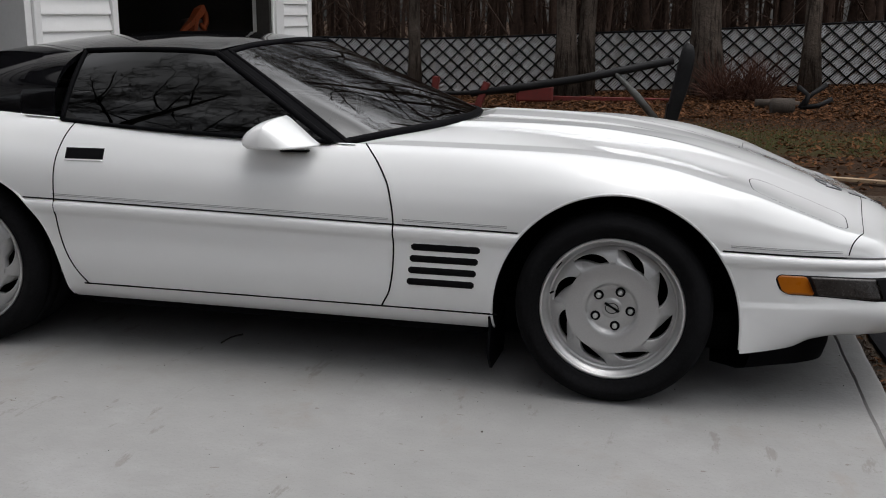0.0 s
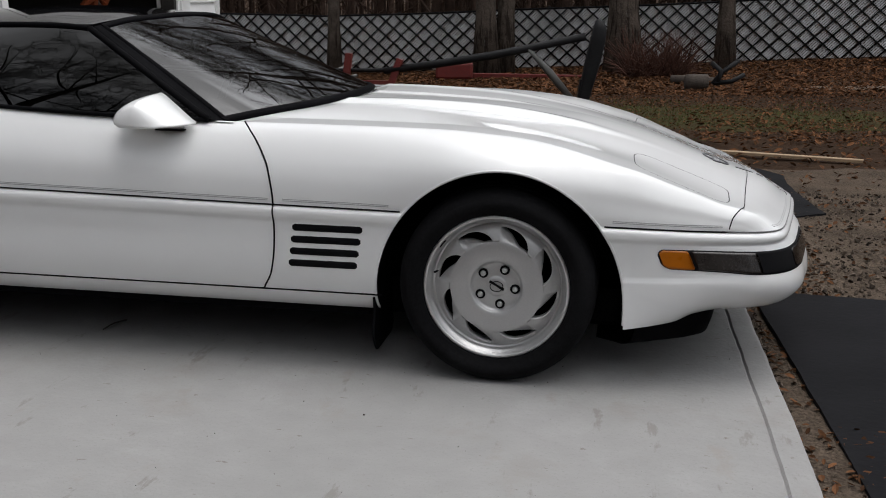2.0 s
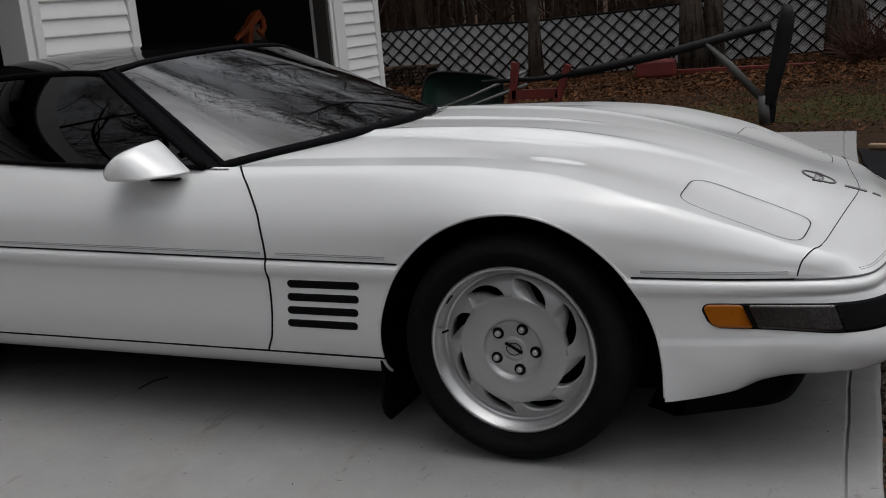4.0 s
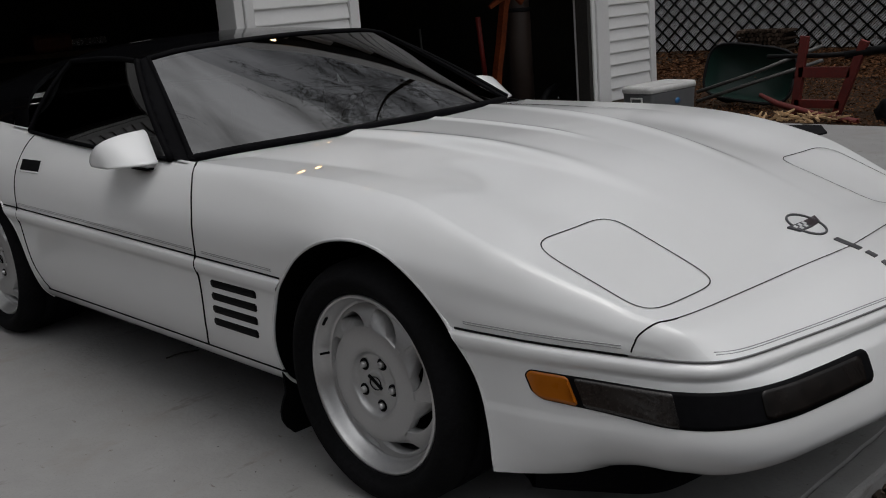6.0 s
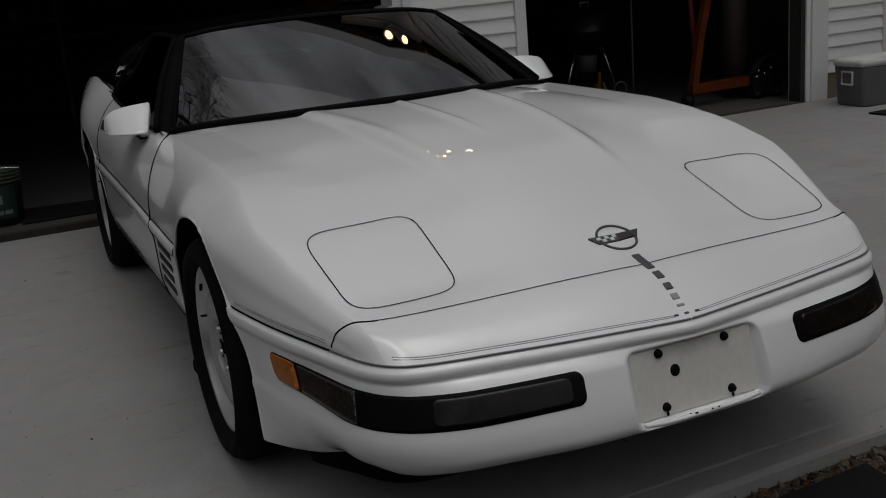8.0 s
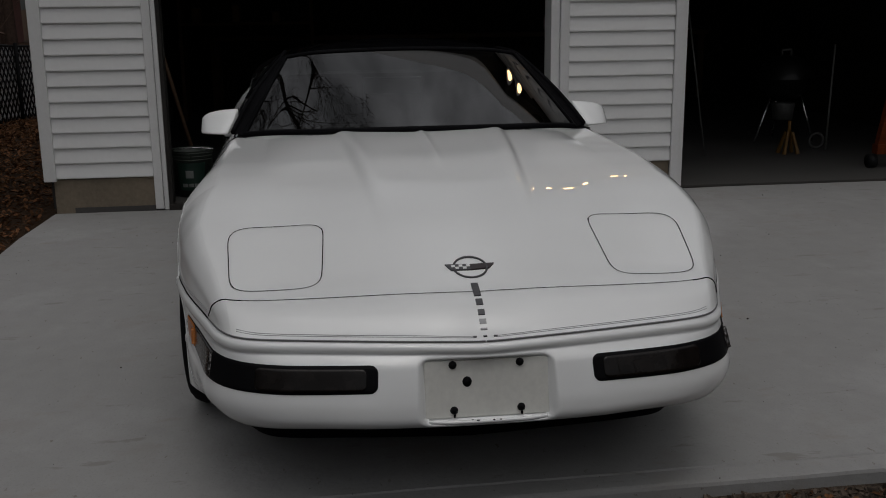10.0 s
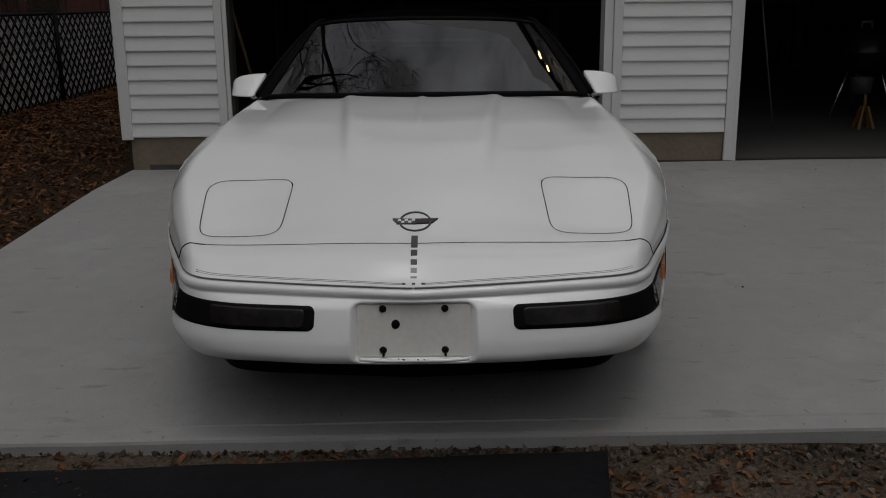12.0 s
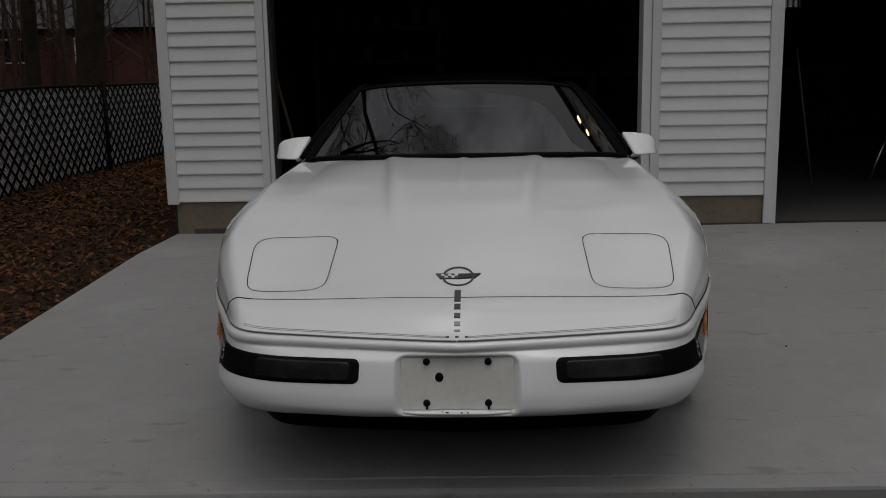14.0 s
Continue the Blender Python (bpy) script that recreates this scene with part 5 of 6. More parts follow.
def fence(name, x0, y0, x1, y1, h, ground_at, label, face=-1, pitch=0.325, bar=0.019):
    """Chain-link with pale privacy slats, crossed by dark diagonal bars."""
    f = thing(name, label, "fence")
    a, b = Vector((x0, y0, 0)), Vector((x1, y1, 0))
    L = (b - a).length
    d = (b - a) / L
    nrm = Vector((-d.y, d.x, 0))

    def at(s, z, out=0.0):
        p = a + d * s + nrm * out
        return (p.x, p.y, ground_at(p.x, p.y) + z)
    slats, bars = [], []
    # slats lean one way, clipped to the height
    step, w = 0.06, 0.046
    s = -h
    while s < L:
        for k0, k1 in ((s, s + w),):
            q = []
            lo0, hi0 = max(k0, 0), min(k0 + h, L)
            if hi0 - lo0 > 0.02:
                z0, z1 = lo0 - k0, hi0 - k0
                q = [at(lo0, z0 + 0.06), at(min(lo0 + w, L), z0 + 0.06), at(min(hi0 + w, L), z1 + 0.03), at(hi0, z1 + 0.03)]
                slats.append((q, [(0, 1, 2, 3)]))
        s += step
    part("slat_panel", mesh_of("slat_panel", *joined(*slats), SLAT, smooth=False), None, f, "pale grey woven privacy slats")["kind"] = "stuff"
    for way, out in ((1, bar - 0.003), (-1, bar + 0.003)):
        s = -2 * h
        while s < L + 2 * h:
            k0, k1 = s, s + way * h * 1.1
            z0, z1 = 0.03, h + 0.03
            if min(k0, k1) >= 0 and max(k0, k1) <= L:
                p0, p1 = Vector(at(k0, z0, face * out)), Vector(at(k1, z1, face * out))
                bars.append(tube_vf([p0, p1], bar, 4))
            s += pitch
    part("lattice", mesh_of("lattice", *joined(*bars), FENCE_BLACK), None, f, "dark diagonal lattice bars")["kind"] = "stuff"
    n = int(L / 3)
    for k in range(n + 1):
        part("post", mesh_of("post", *tube_vf([at(L * k / n, -0.2, 0.04), at(L * k / n, h + 0.1, 0.04)], 0.03, 8), FENCE_BLACK), None, f)
    part("top_rail", mesh_of("top_rail", *tube_vf([at(L * k / (4 * n), h + 0.05, 0.0) for k in range(4 * n + 1)], 0.02, 6), FENCE_BLACK), None, f)
    return f


fence("yard_fence", -26, 17.0, 14, 17.0, 1.15, ground_height, "low chain-link fence with pale slats and dark diamond lattice")
fence("side_fence", -20, -5.0, -3.0, -5.0, 1.1, ground_height, "low chain-link fence with pale slats beside the garage", 1, 0.205, 0.012)

# ---- trees ----


def branch_vf(rng, base, direction, length, radius, level, out, spread=0.6, sides=6):
    """A bending, tapered limb that forks; collects tubes in out."""
    n = max(4, int(length / 0.35))
    pts, rad = [Vector(base)], [radius]
    d = Vector(direction).normalized()
    for k in range(n):
        wob = Vector((rng.uniform(-1, 1), rng.uniform(-1, 1), rng.uniform(-0.5, 0.8))) * (0.10 + 0.05 * (3 - min(level, 3)))
        d = (d + wob).normalized()
        pts.append(pts[-1] + d * (length / n))
        rad.append(radius * (1 - 0.75 * (k + 1) / n))
    out.append(tube_vf(pts, rad, max(3, sides), cap=False))
    if level <= 0:
        return
    forks = rng.randint(4, 6)
    for f in range(forks):
        t = rng.uniform(0.25, 1.0)
        i = min(n, max(1, int(t * n)))
        side = Vector((rng.uniform(-1, 1), rng.uniform(-1, 1), rng.uniform(-0.15, 0.7))).normalized()
        nd = (d * (1 - spread) + side * spread).normalized()
        branch_vf(rng, pts[i], nd, length * rng.uniform(0.42, 0.68), max(0.006, rad[i] * 0.75), level - 1, out, spread, max(3, sides - 1))


def bare_tree(x, y, height, radius, seed, level=3, lean=(0, 0), first=0.35, mat=None, label="tall bare winter tree with grey-brown bark", limbs=9, thick=0.55):
    rng = random.Random(seed)
    t = thing("bare_tree", label, "tree", at=(0, 0, 0))
    z0 = ground_height(x, y) - 0.1
    pts, rad = [], []
    n = 14
    for k in range(n + 1):
        u = k / n
        pts.append(Vector((x + lean[0] * u * height + 0.12 * math.sin(u * 5 + seed), y + lean[1] * u * height + 0.12 * math.cos(u * 4 + seed), z0 + u * height)))
        rad.append(radius * (1 - 0.8 * u) * (1 + 0.45 * math.exp(-u * height / 0.35)))
    part("trunk", mesh_of("trunk", *tube_vf(pts, rad, 14), mat or BARK), None, t)
    out = []
    for k in range(limbs):
        u = first + (0.97 - first) * (k + rng.random()) / limbs
        i = min(n - 1, int(u * n))
        a = rng.uniform(0, 2 * math.pi)
        d = Vector((math.cos(a), math.sin(a), rng.uniform(0.2, 0.9)))
        branch_vf(rng, pts[i].lerp(pts[i + 1], u * n - i), d, height * rng.uniform(0.22, 0.38) * (1.2 - 0.6 * u), rad[i] * thick, level, out)
    if out:
        part("crown", mesh_of("crown", *joined(*out), mat or BARK), None, t, "bare forked branches")
    return t


# yard trees before the fence
for x, y, h, r, sd in ((-5.74, 16.2, 16, 0.125, 1), (-2.50, 15.4, 18, 0.20, 2), (-2.08, 15.5, 17, 0.17, 6), (0.13, 15.6, 18, 0.28, 3), (2.07, 15.8, 16, 0.155, 4), (7.5, 16.0, 16, 0.25, 5)):
    bare_tree(x, y, h, r, sd, level=4 if sd < 3 else 3, limbs=14 if sd < 4 else 8, first=0.3)
# trees on the near side of the yard, which the glass and the paint mirror
for x, y, h, r, sd, lv, n, lean in ((-6.2, -7.2, 16, 0.21, 11, 4, 20, (-0.12, 0.10)), (-12.4, -6.1, 19, 0.24, 16, 4, 11, (0.0, 0.05)), (-14.7, -8.1, 14, 0.14, 17, 3, 9, (0, 0)), (-4.2, -9.0, 15, 0.17, 23, 4, 15, (-0.03, 0.06)), (1.5, -11.5, 13, 0.28, 12, 3, 9, (0, 0)), (9.0, -10.5, 13, 0.25, 14, 3, 9, (0, 0)), (-10.2, 13.0, 18, 0.10, 19, 4, 14, (0.02, -0.04))):
    bare_tree(x, y, h, r, sd, level=lv, limbs=n, first=0.25, lean=lean, thick=0.27 if lv > 3 else 0.45, mat=BARK_DARK)


def woods(name, rects, count, seed, label):
    """Far wood: many thin bare trunks with a few limbs."""
    rng = random.Random(seed)
    out = []
    for k in range(count):
        x0, x1, y0, y1 = rects[k % len(rects)]
        x, y = rng.uniform(x0, x1), rng.uniform(y0, y1)
        h, r = rng.uniform(7, 14), 0.02 + 0.11 * rng.random() ** 2
        z = ground_height(x, y) - 0.2
        lx, ly = rng.uniform(-0.06, 0.06), rng.uniform(-0.06, 0.06)
        pts = [(x + lx * h * u + 0.1 * math.sin(6 * u + k), y + ly * h * u, z + h * u) for u in (0, 0.2, 0.45, 0.7, 1)]
        out.append(tube_vf(pts, [r * 1.2, r, r * 0.8, r * 0.5, r * 0.1], 6, cap=False))
        for j in range(rng.randint(12, 19)):
            u = rng.uniform(0.08, 0.98)
            b = Vector((x + lx * h * u, y + ly * h * u, z + h * u))
            d = Vector((rng.uniform(-1, 1), rng.uniform(-1, 1), rng.uniform(0.1, 1))).normalized()
            q = [b, b + d * h * 0.1 + Vector((0, 0, 0.1)), b + d * h * 0.2 + Vector((rng.uniform(-0.4, 0.4), 0, 0.5))]
            out.append(tube_vf(q, [0.006 + r * 0.25, 0.005 + r * 0.15, 0.006], 3, cap=False))
    ob = part(name, mesh_of(name, *joined(*out), BARK_FAR))
    return tagged(ob, label, "woods", kind="stuff")


woods("far_woods", [(-45, 25, 18.5, 30), (-45, 25, 30, 48)], 1500, 21, "dense bare brown winter woods beyond the fence")
# The belt across the yard is unseen, added to block low sky light.
woods("side_woods", [(-60, -14, -30, -6), (-30, 30, -34, -15), (-30, 30, -34, -15), (-30, 30, -34, -15)], 640, 22, "bare winter woods beside the garage, with an unseen belt added across the yard")
# ---- ground cover ----


def sheet(name, outline, z, thick, mat, label, category, kind="", rough=0.0, seed=0):
    """A flat piece on the ground, from its outline in plan."""
    rng = random.Random(seed)
    pts = []
    for (x0, y0), (x1, y1) in zip(outline, outline[1:] + outline[:1]):
        n = max(1, int(math.hypot(x1 - x0, y1 - y0) / 0.15))
        for k in range(n):
            t = k / n
            pts.append((x0 + (x1 - x0) * t + rng.uniform(-rough, rough), y0 + (y1 - y0) * t + rng.uniform(-rough, rough)))
    n = len(pts)
    V = [(x, y, z + rng.uniform(0, 0.15) * thick) for x, y in pts] + [(x, y, z - thick) for x, y in pts]
    F = [tuple(range(n))] + [(i, i + n, (i + 1) % n + n, (i + 1) % n) for i in range(n)]
    bm = bmesh.new()
    vs = [bm.verts.new(v) for v in V]
    for f in F:
        bm.faces.new([vs[i] for i in f])
    bmesh.ops.recalc_face_normals(bm, faces=bm.faces[:])
    bmesh.ops.triangulate(bm, faces=[f for f in bm.faces if len(f.verts) > 4])
    me = bpy.data.meshes.new(name)
    bm.to_mesh(me)
    bm.free()
    me.materials.append(mat)
    return tagged(part(name, me), label, category, kind=kind)


def patch(name, x0, x1, y0, y1, step, lift, mat, label, soft=0.5):
    """Loose ground over the earth, its edge sinking below it."""
    xs, ys = np.arange(x0, x1, step), np.arange(y0, y1, step)
    rows = []
    for x in xs:
        row = []
        for y in ys:
            e = min(x - x0 if x0 > 1.2 else 9, x1 - x, y - y0, y1 - y)
            e = (e - 0.5 + 0.9 * noise.noise((x * 0.45, y * 0.45, 4)) + 0.25 * noise.noise((x * 1.9, y * 1.9, 5))) / soft if e < 2 else 2 / soft
            z = ground_height(x, y) + lift * min(1, e) - 0.03 * max(0, 1 - e) + 0.005 * noise.noise((x * 5, y * 5, 7)) - 0.004 * max(0, noise.noise((x * 0.8, y * 0.8, 2)))
            row.append((x, y, z))
        rows.append(row)
    return tagged(part(name, mesh_of(name, *grid_vf(rows, flip=True), mat)), label, "ground", kind="structure")


patch("ground_gravel", 0.80, 6.3, -7.0, 5.2, 0.06, 0.016, GRAVEL, "sandy gravel strip along the driveway")
SAND = material("pale_bare_sand", (0.20, 0.165, 0.135), 0.95, second=(0.09, 0.07, 0.055), scale=3, fine=60, bump=0.01, spec=0.06)
patch("ground_sand", 1.9, 5.2, 10.2, 12.4, 0.1, 0.03, SAND, "bare pale sand among dead leaves", 0.5)
GRASS_DIRT = material("thin_grass_and_leaves", (0.046, 0.050, 0.018), 0.95, second=(0.040, 0.024, 0.014), scale=1.6, fine=26, bump=0.02, bump_scale=30, spec=0.06)
patch("ground_lawn", -1.5, 9.0, 5.2, 10.0, 0.12, 0.02, GRASS_DIRT, "thin winter grass under dead leaves", 1.5)


def scatter_leaves(name, rects, seed, label):
    """Curled dead leaves lying about."""
    rng = random.Random(seed)
    V, F = [], []
    for x0, x1, y0, y1, count, size in rects:
        for _ in range(count):
            x, y = rng.uniform(x0, x1), rng.uniform(y0, y1)
            if WALL_X - 7.5 < x < SLAB_X + 0.01 and SLAB_Y0 - 0.02 < y < SLAB_Y1 + 0.25:
                continue
            if 5.6 < y < 8.8 and x > 0 and rng.random() < 0.35 + 0.9 * noise.noise((x * 0.8, y * 1.1, 9)):
                continue
            s = size * rng.uniform(0.6, 1.3)
            m = pose(x, y, ground_height(x, y) + (0.034 if y > 5.2 else 0.022), rng.uniform(-35, 35), rng.uniform(-35, 35), rng.uniform(0, 360))
            k = len(V)
            for px, py, pz in ((-1, 0, 0.05), (-0.3, 0.42, 0.22), (0.5, 0.36, 0.18), (1, 0, 0.1), (0.5, -0.36, 0.2), (-0.3, -0.42, 0.25), (0, 0, 0)):
                V.append(tuple(m @ Vector((px * s, py * s, pz * s))))
            F += [(k, k + 6, k + 1), (k + 1, k + 6, k + 2), (k + 2, k + 6, k + 3), (k + 3, k + 6, k + 4), (k + 4, k + 6, k + 5), (k + 5, k + 6, k)]
    return tagged(part(name, mesh_of(name, V, F, LEAF, smooth=False)), label, "leaves", kind="stuff")


scatter_leaves("dead_leaves", [(-9, 8, 5.5, 11, 40000, 0.018), (-9, 8, 10, 17, 42000, 0.026), (-13, -3.8, -5, -2.35, 13000, 0.024), (-3.8, 0.9, -5, -2.3, 8000, 0.022), (0.95, 6, 4.2, 8, 1500, 0.036), (-14, 6, -7.5, -3.5, 6000, 0.034), (2.5, 8, -8, 5, 1500, 0.034), (-14, 7, -10, -6, 3000, 0.034), (0.915, 1.35, -3, 3.2, 1600, 0.017), (1.3, 2.6, 0.6, 4, 260, 0.022), (-20, 8, 10, 17, 9000, 0.05)], 31, "curled brown dead leaves on the ground")


GRASS = material("thin_green_grass", (0.065, 0.085, 0.022), 0.8, vary=0.25, scale=2, fine=20, island=0.5, spec=0.06)


def grass_blades(seed):
    """Short sparse blades in uneven tufts."""
    rng = random.Random(seed)
    V, F = [], []
    for _ in range(26000):
        x, y = rng.uniform(-1.0, 9.0), rng.uniform(5.5, 9.6)
        if noise.noise((x * 0.7, y * 0.9, 3)) + 0.4 * noise.noise((x * 3, y * 3, 6)) < 0.02:
            continue
        z, a, h = ground_height(x, y) + 0.018, rng.uniform(0, 6.283), rng.uniform(0.012, 0.035)
        dx, dy, k = 0.003 * math.cos(a), 0.003 * math.sin(a), len(V)
        lx, ly = rng.uniform(-0.02, 0.02), rng.uniform(-0.02, 0.02)
        V += [(x - dx, y - dy, z), (x + dx, y + dy, z), (x + lx, y + ly, z + h)]
        F.append((k, k + 1, k + 2))
    return tagged(part("grass_blades", mesh_of("grass_blades", V, F, GRASS, smooth=False)), "thin short green winter grass among leaves", "grass", kind="stuff")


grass_blades(47)


def pebbles(seed):
    rng = random.Random(seed)
    V, F = [], []
    for _ in range(14000):
        x, y = 0.912 + rng.random() ** 2.2 * 2.2, rng.uniform(-3.0, 3.2)
        if 0.95 < x < 2.2 and -2.4 < y < 0.56:
            continue
        s = 0.003 + 0.014 * rng.random() ** 2.5
        m = pose(x, y, ground_height(x, y) + 0.014 + s * 0.3, rng.uniform(0, 90), rng.uniform(0, 90), rng.uniform(0, 360))
        k = len(V)
        for p in ((1.3, 0, 0), (-1.2, 0.1, 0), (0, 1, 0.1), (0.1, -0.9, 0), (0, 0, 0.7), (0.1, 0, -0.7)):
            V.append(tuple(m @ Vector([c * s * rng.uniform(0.8, 1.2) for c in p])))
        F += [(k + a, k + b, k + c) for a, b, c in ((0, 2, 4), (2, 1, 4), (1, 3, 4), (3, 0, 4), (2, 0, 5), (1, 2, 5), (3, 1, 5), (0, 3, 5))]
    return tagged(part("pebbles", mesh_of("pebbles", V, F, STONE, smooth=False)), "loose pebbles beside the concrete edge", "gravel", kind="stuff")


pebbles(41)
GRIT = material("dark_grit", (0.05, 0.042, 0.036), 0.9, vary=0.3, island=0.5)


def slab_litter(seed):
    """Crumbs, twigs and small leaves lying on the concrete."""
    rng = random.Random(seed)
    V, F = [], []
    for k in range(620):
        x, y = rng.uniform(-3.5, 0.9), rng.uniform(-2.2, 5.2)
        r = rng.uniform(0.0008, 0.0022) if k % 22 else rng.uniform(0.003, 0.006)
        v, f = tube_vf([(x, y, 0.001), (x + rng.uniform(-1, 1) * r, y + rng.uniform(-1, 1) * r, r * 0.9)], [r, r * 0.5], 5)
        n = len(V)
        V += v
        F += [tuple(i + n for i in q) for q in f]
    return tagged(part("concrete_litter", mesh_of("concrete_litter", V, F, GRIT)), "dark crumbs of earth and leaf on the concrete", "litter", kind="stuff")


slab_litter(43)
tagged(part("twig", mesh_of("twig", *tube_vf(spline([(-1.512, -0.63, 0.004), (-1.498, -0.57, 0.010), (-1.478, -0.51, 0.006)], 5), 0.003, 6), GRIT)), "thin dark twig lying on the concrete", "twig")

sheet("rubber_mat", [(0.955, 0.58), (2.25, 0.45), (2.3, -2.4), (1.13, -2.42)], -0.040, 0.02, RUBBER_MAT, "black rubber mat lying on gravel beside the slab", "mat", rough=0.004)
sheet("rubber_mat", [(0.66, 4.82), (1.02, 4.5), (1.35, 4.05), (1.49, 3.76), (1.50, 3.1), (1.58, 2.40), (1.34, 2.27), (0.92, 2.7)], -0.048, 0.02, RUBBER_MAT, "worn black rubber mat on sandy ground", "mat", rough=0.012, seed=2)
sheet("rubber_mat", [(-2.81, 4.59), (-2.84, 5.13), (-1.85, 5.32), (-1.66, 5.02), (-1.69, 4.68)], 0.013, 0.012, RUBBER_MAT, "black rubber mat on the concrete beside a cool box", "mat", rough=0.004, seed=3)
WOOD = material("pale_lumber", (0.40, 0.29, 0.18), 0.7, second=(0.26, 0.18, 0.11), scale=2, fine=40)
sheet("rubber_mat", [(-4.35, -1.25), (-4.25, -0.55), (-3.86, -0.60), (-3.86, -1.22)], 0.014, 0.01, RUBBER_MAT, "black rubber mat on the garage floor", "mat", rough=0.004, seed=4)
tagged(box("plank", -0.75, 0.75, -0.035, 0.035, 0, 0.024, WOOD, m=pose(1.48, 4.72, -0.05, 0, 0, -14.5), bevel=0.002), "pale new lumber plank lying on the ground", "plank")

# ---- things beside the garage ----
COOLER_GREY = material("cooler_grey_plastic", (0.12, 0.123, 0.127), 0.5, vary=0.08, fine=50)
COOLER_LID = material("cooler_white_lid", (0.62, 0.62, 0.61), 0.5, vary=0.08, scale=8)
BLUE = material("blue_badge", (0.03, 0.13, 0.30), 0.4, vary=0.1)
RED_PAINT = material("weathered_red_paint", (0.17, 0.017, 0.013), 0.6, second=(0.09, 0.015, 0.012), scale=5, fine=40)
GREEN = material("green_barrow_tray", (0.012, 0.045, 0.034), 0.5, second=(0.008, 0.026, 0.020), scale=4, fine=30)
GALV = material("grey_weathered_steel", (0.13, 0.13, 0.125), 0.55, metal=0.4, vary=0.2)
BLACK_STEEL = material("black_steel", (0.010, 0.010, 0.011), 0.6, vary=0.3, fine=40, spec=0.2)


def cooler():
    c = thing("cooler", "grey cool box with a dirty white lid on the concrete", "cooler", at=(-3.20, 5.10, 0.0), turn=87)
    L, D, H = 0.31, 0.17, 0.305
    def loft(name, steps, mat, label=""):
        rows = []
        for z, k in steps:
            ring = []
            for a in np.linspace(0, 2 * math.pi, 41)[:-1]:
                e = 0.22
                ring.append((L * k * math.copysign(abs(math.cos(a)) ** e, math.cos(a)), D * k * math.copysign(abs(math.sin(a)) ** e, math.sin(a)), z))
            rows.append(ring)
        return part(name, mesh_of(name, *grid_vf(rows, closed_v=True)), mat, c, label)
    loft("tub", [(0.0, 0.01), (0.0, 0.90), (0.02, 0.93), (H - 0.02, 1.0), (H, 1.0), (H, 0.3)], COOLER_GREY, "grey plastic tub")
    loft("lid", [(H + 0.002, 0.4), (H + 0.002, 1.03), (H + 0.03, 1.04), (H + 0.05, 1.01), (H + 0.056, 0.9), (H + 0.05, 0.85), (H + 0.052, 0.01)], COOLER_LID, "dirty white lid")
    ring = [(-0.315, -0.055, 0.17), (-0.315, 0.055, 0.17), (-0.315, 0.055, 0.265), (-0.315, -0.055, 0.265), (-0.315, -0.055, 0.17)]
    part("handle", mesh_of("handle", *tube_vf(ring, 0.010, 6), COOLER_LID), None, c, "white square carrying handle")
    part("badge", mesh_of("badge", *[[(x * 1.5 + 0.02, y - 0.172, z + 0.215) for x, y, z in lathe_vf([(0, -0.006), (0.022, -0.006), (0.024, 0.0)], 20)[0]], lathe_vf([(0, -0.006), (0.022, -0.006), (0.024, 0.0)], 20)[1]], BLUE), None, c, "blue oval badge with no lettering")


cooler()


def wheelbarrow():
    w = thing("wheelbarrow", "dark green wheelbarrow tipped on its side in leaves", "wheelbarrow", at=(-3.24, 6.66, 0.0), turn=12)
    rows = []
    for t, k in ((0.0, 1.0), (0.03, 1.0), (0.5, 0.86), (1.0, 0.66), (1.0, 0.02)):
        ring = []
        for a in np.linspace(0, 2 * math.pi, 37)[:-1]:
            ring.append((0.42 * k * math.copysign(abs(math.cos(a)) ** 0.5, math.cos(a)), 0.22 * t, 0.26 * k * math.copysign(abs(math.sin(a)) ** 0.5, math.sin(a))))
        rows.append(ring)
    m = pose(0, 0, 0.27, -16, 8, 0)
    V, F = grid_vf(rows, closed_v=True)
    part("tray", mesh_of("tray", [m @ Vector(v) for v in V], F, GREEN), None, w, "green steel tray")
    rim = [m @ Vector((0.43 * math.copysign(abs(math.cos(a)) ** 0.5, math.cos(a)), -0.005, 0.27 * math.copysign(abs(math.sin(a)) ** 0.5, math.sin(a)))) for a in np.linspace(0, 2 * math.pi, 49)]
    part("rim", mesh_of("rim", *tube_vf(rim, 0.014, 8), BLACK_STEEL), None, w, "dark rolled rim")
    for dz in (0, 0.09):
        part("handle", mesh_of("handle", *tube_vf([(-0.45, -0.20, 0.03 + dz), (0.1, -0.14, 0.20 + dz), (0.70, -0.05, 0.38 + dz * 1.5)], 0.018, 8), GALV), None, w, "grey weathered handle")
    tyre = [(-0.30 + 0.16 * math.cos(a), 0.30, 0.15 + 0.16 * math.sin(a)) for a in np.linspace(0, 2 * math.pi, 29)]
    part("tyre", mesh_of("tyre", *tube_vf(tyre, 0.045, 8), TYRE), None, w)


wheelbarrow()


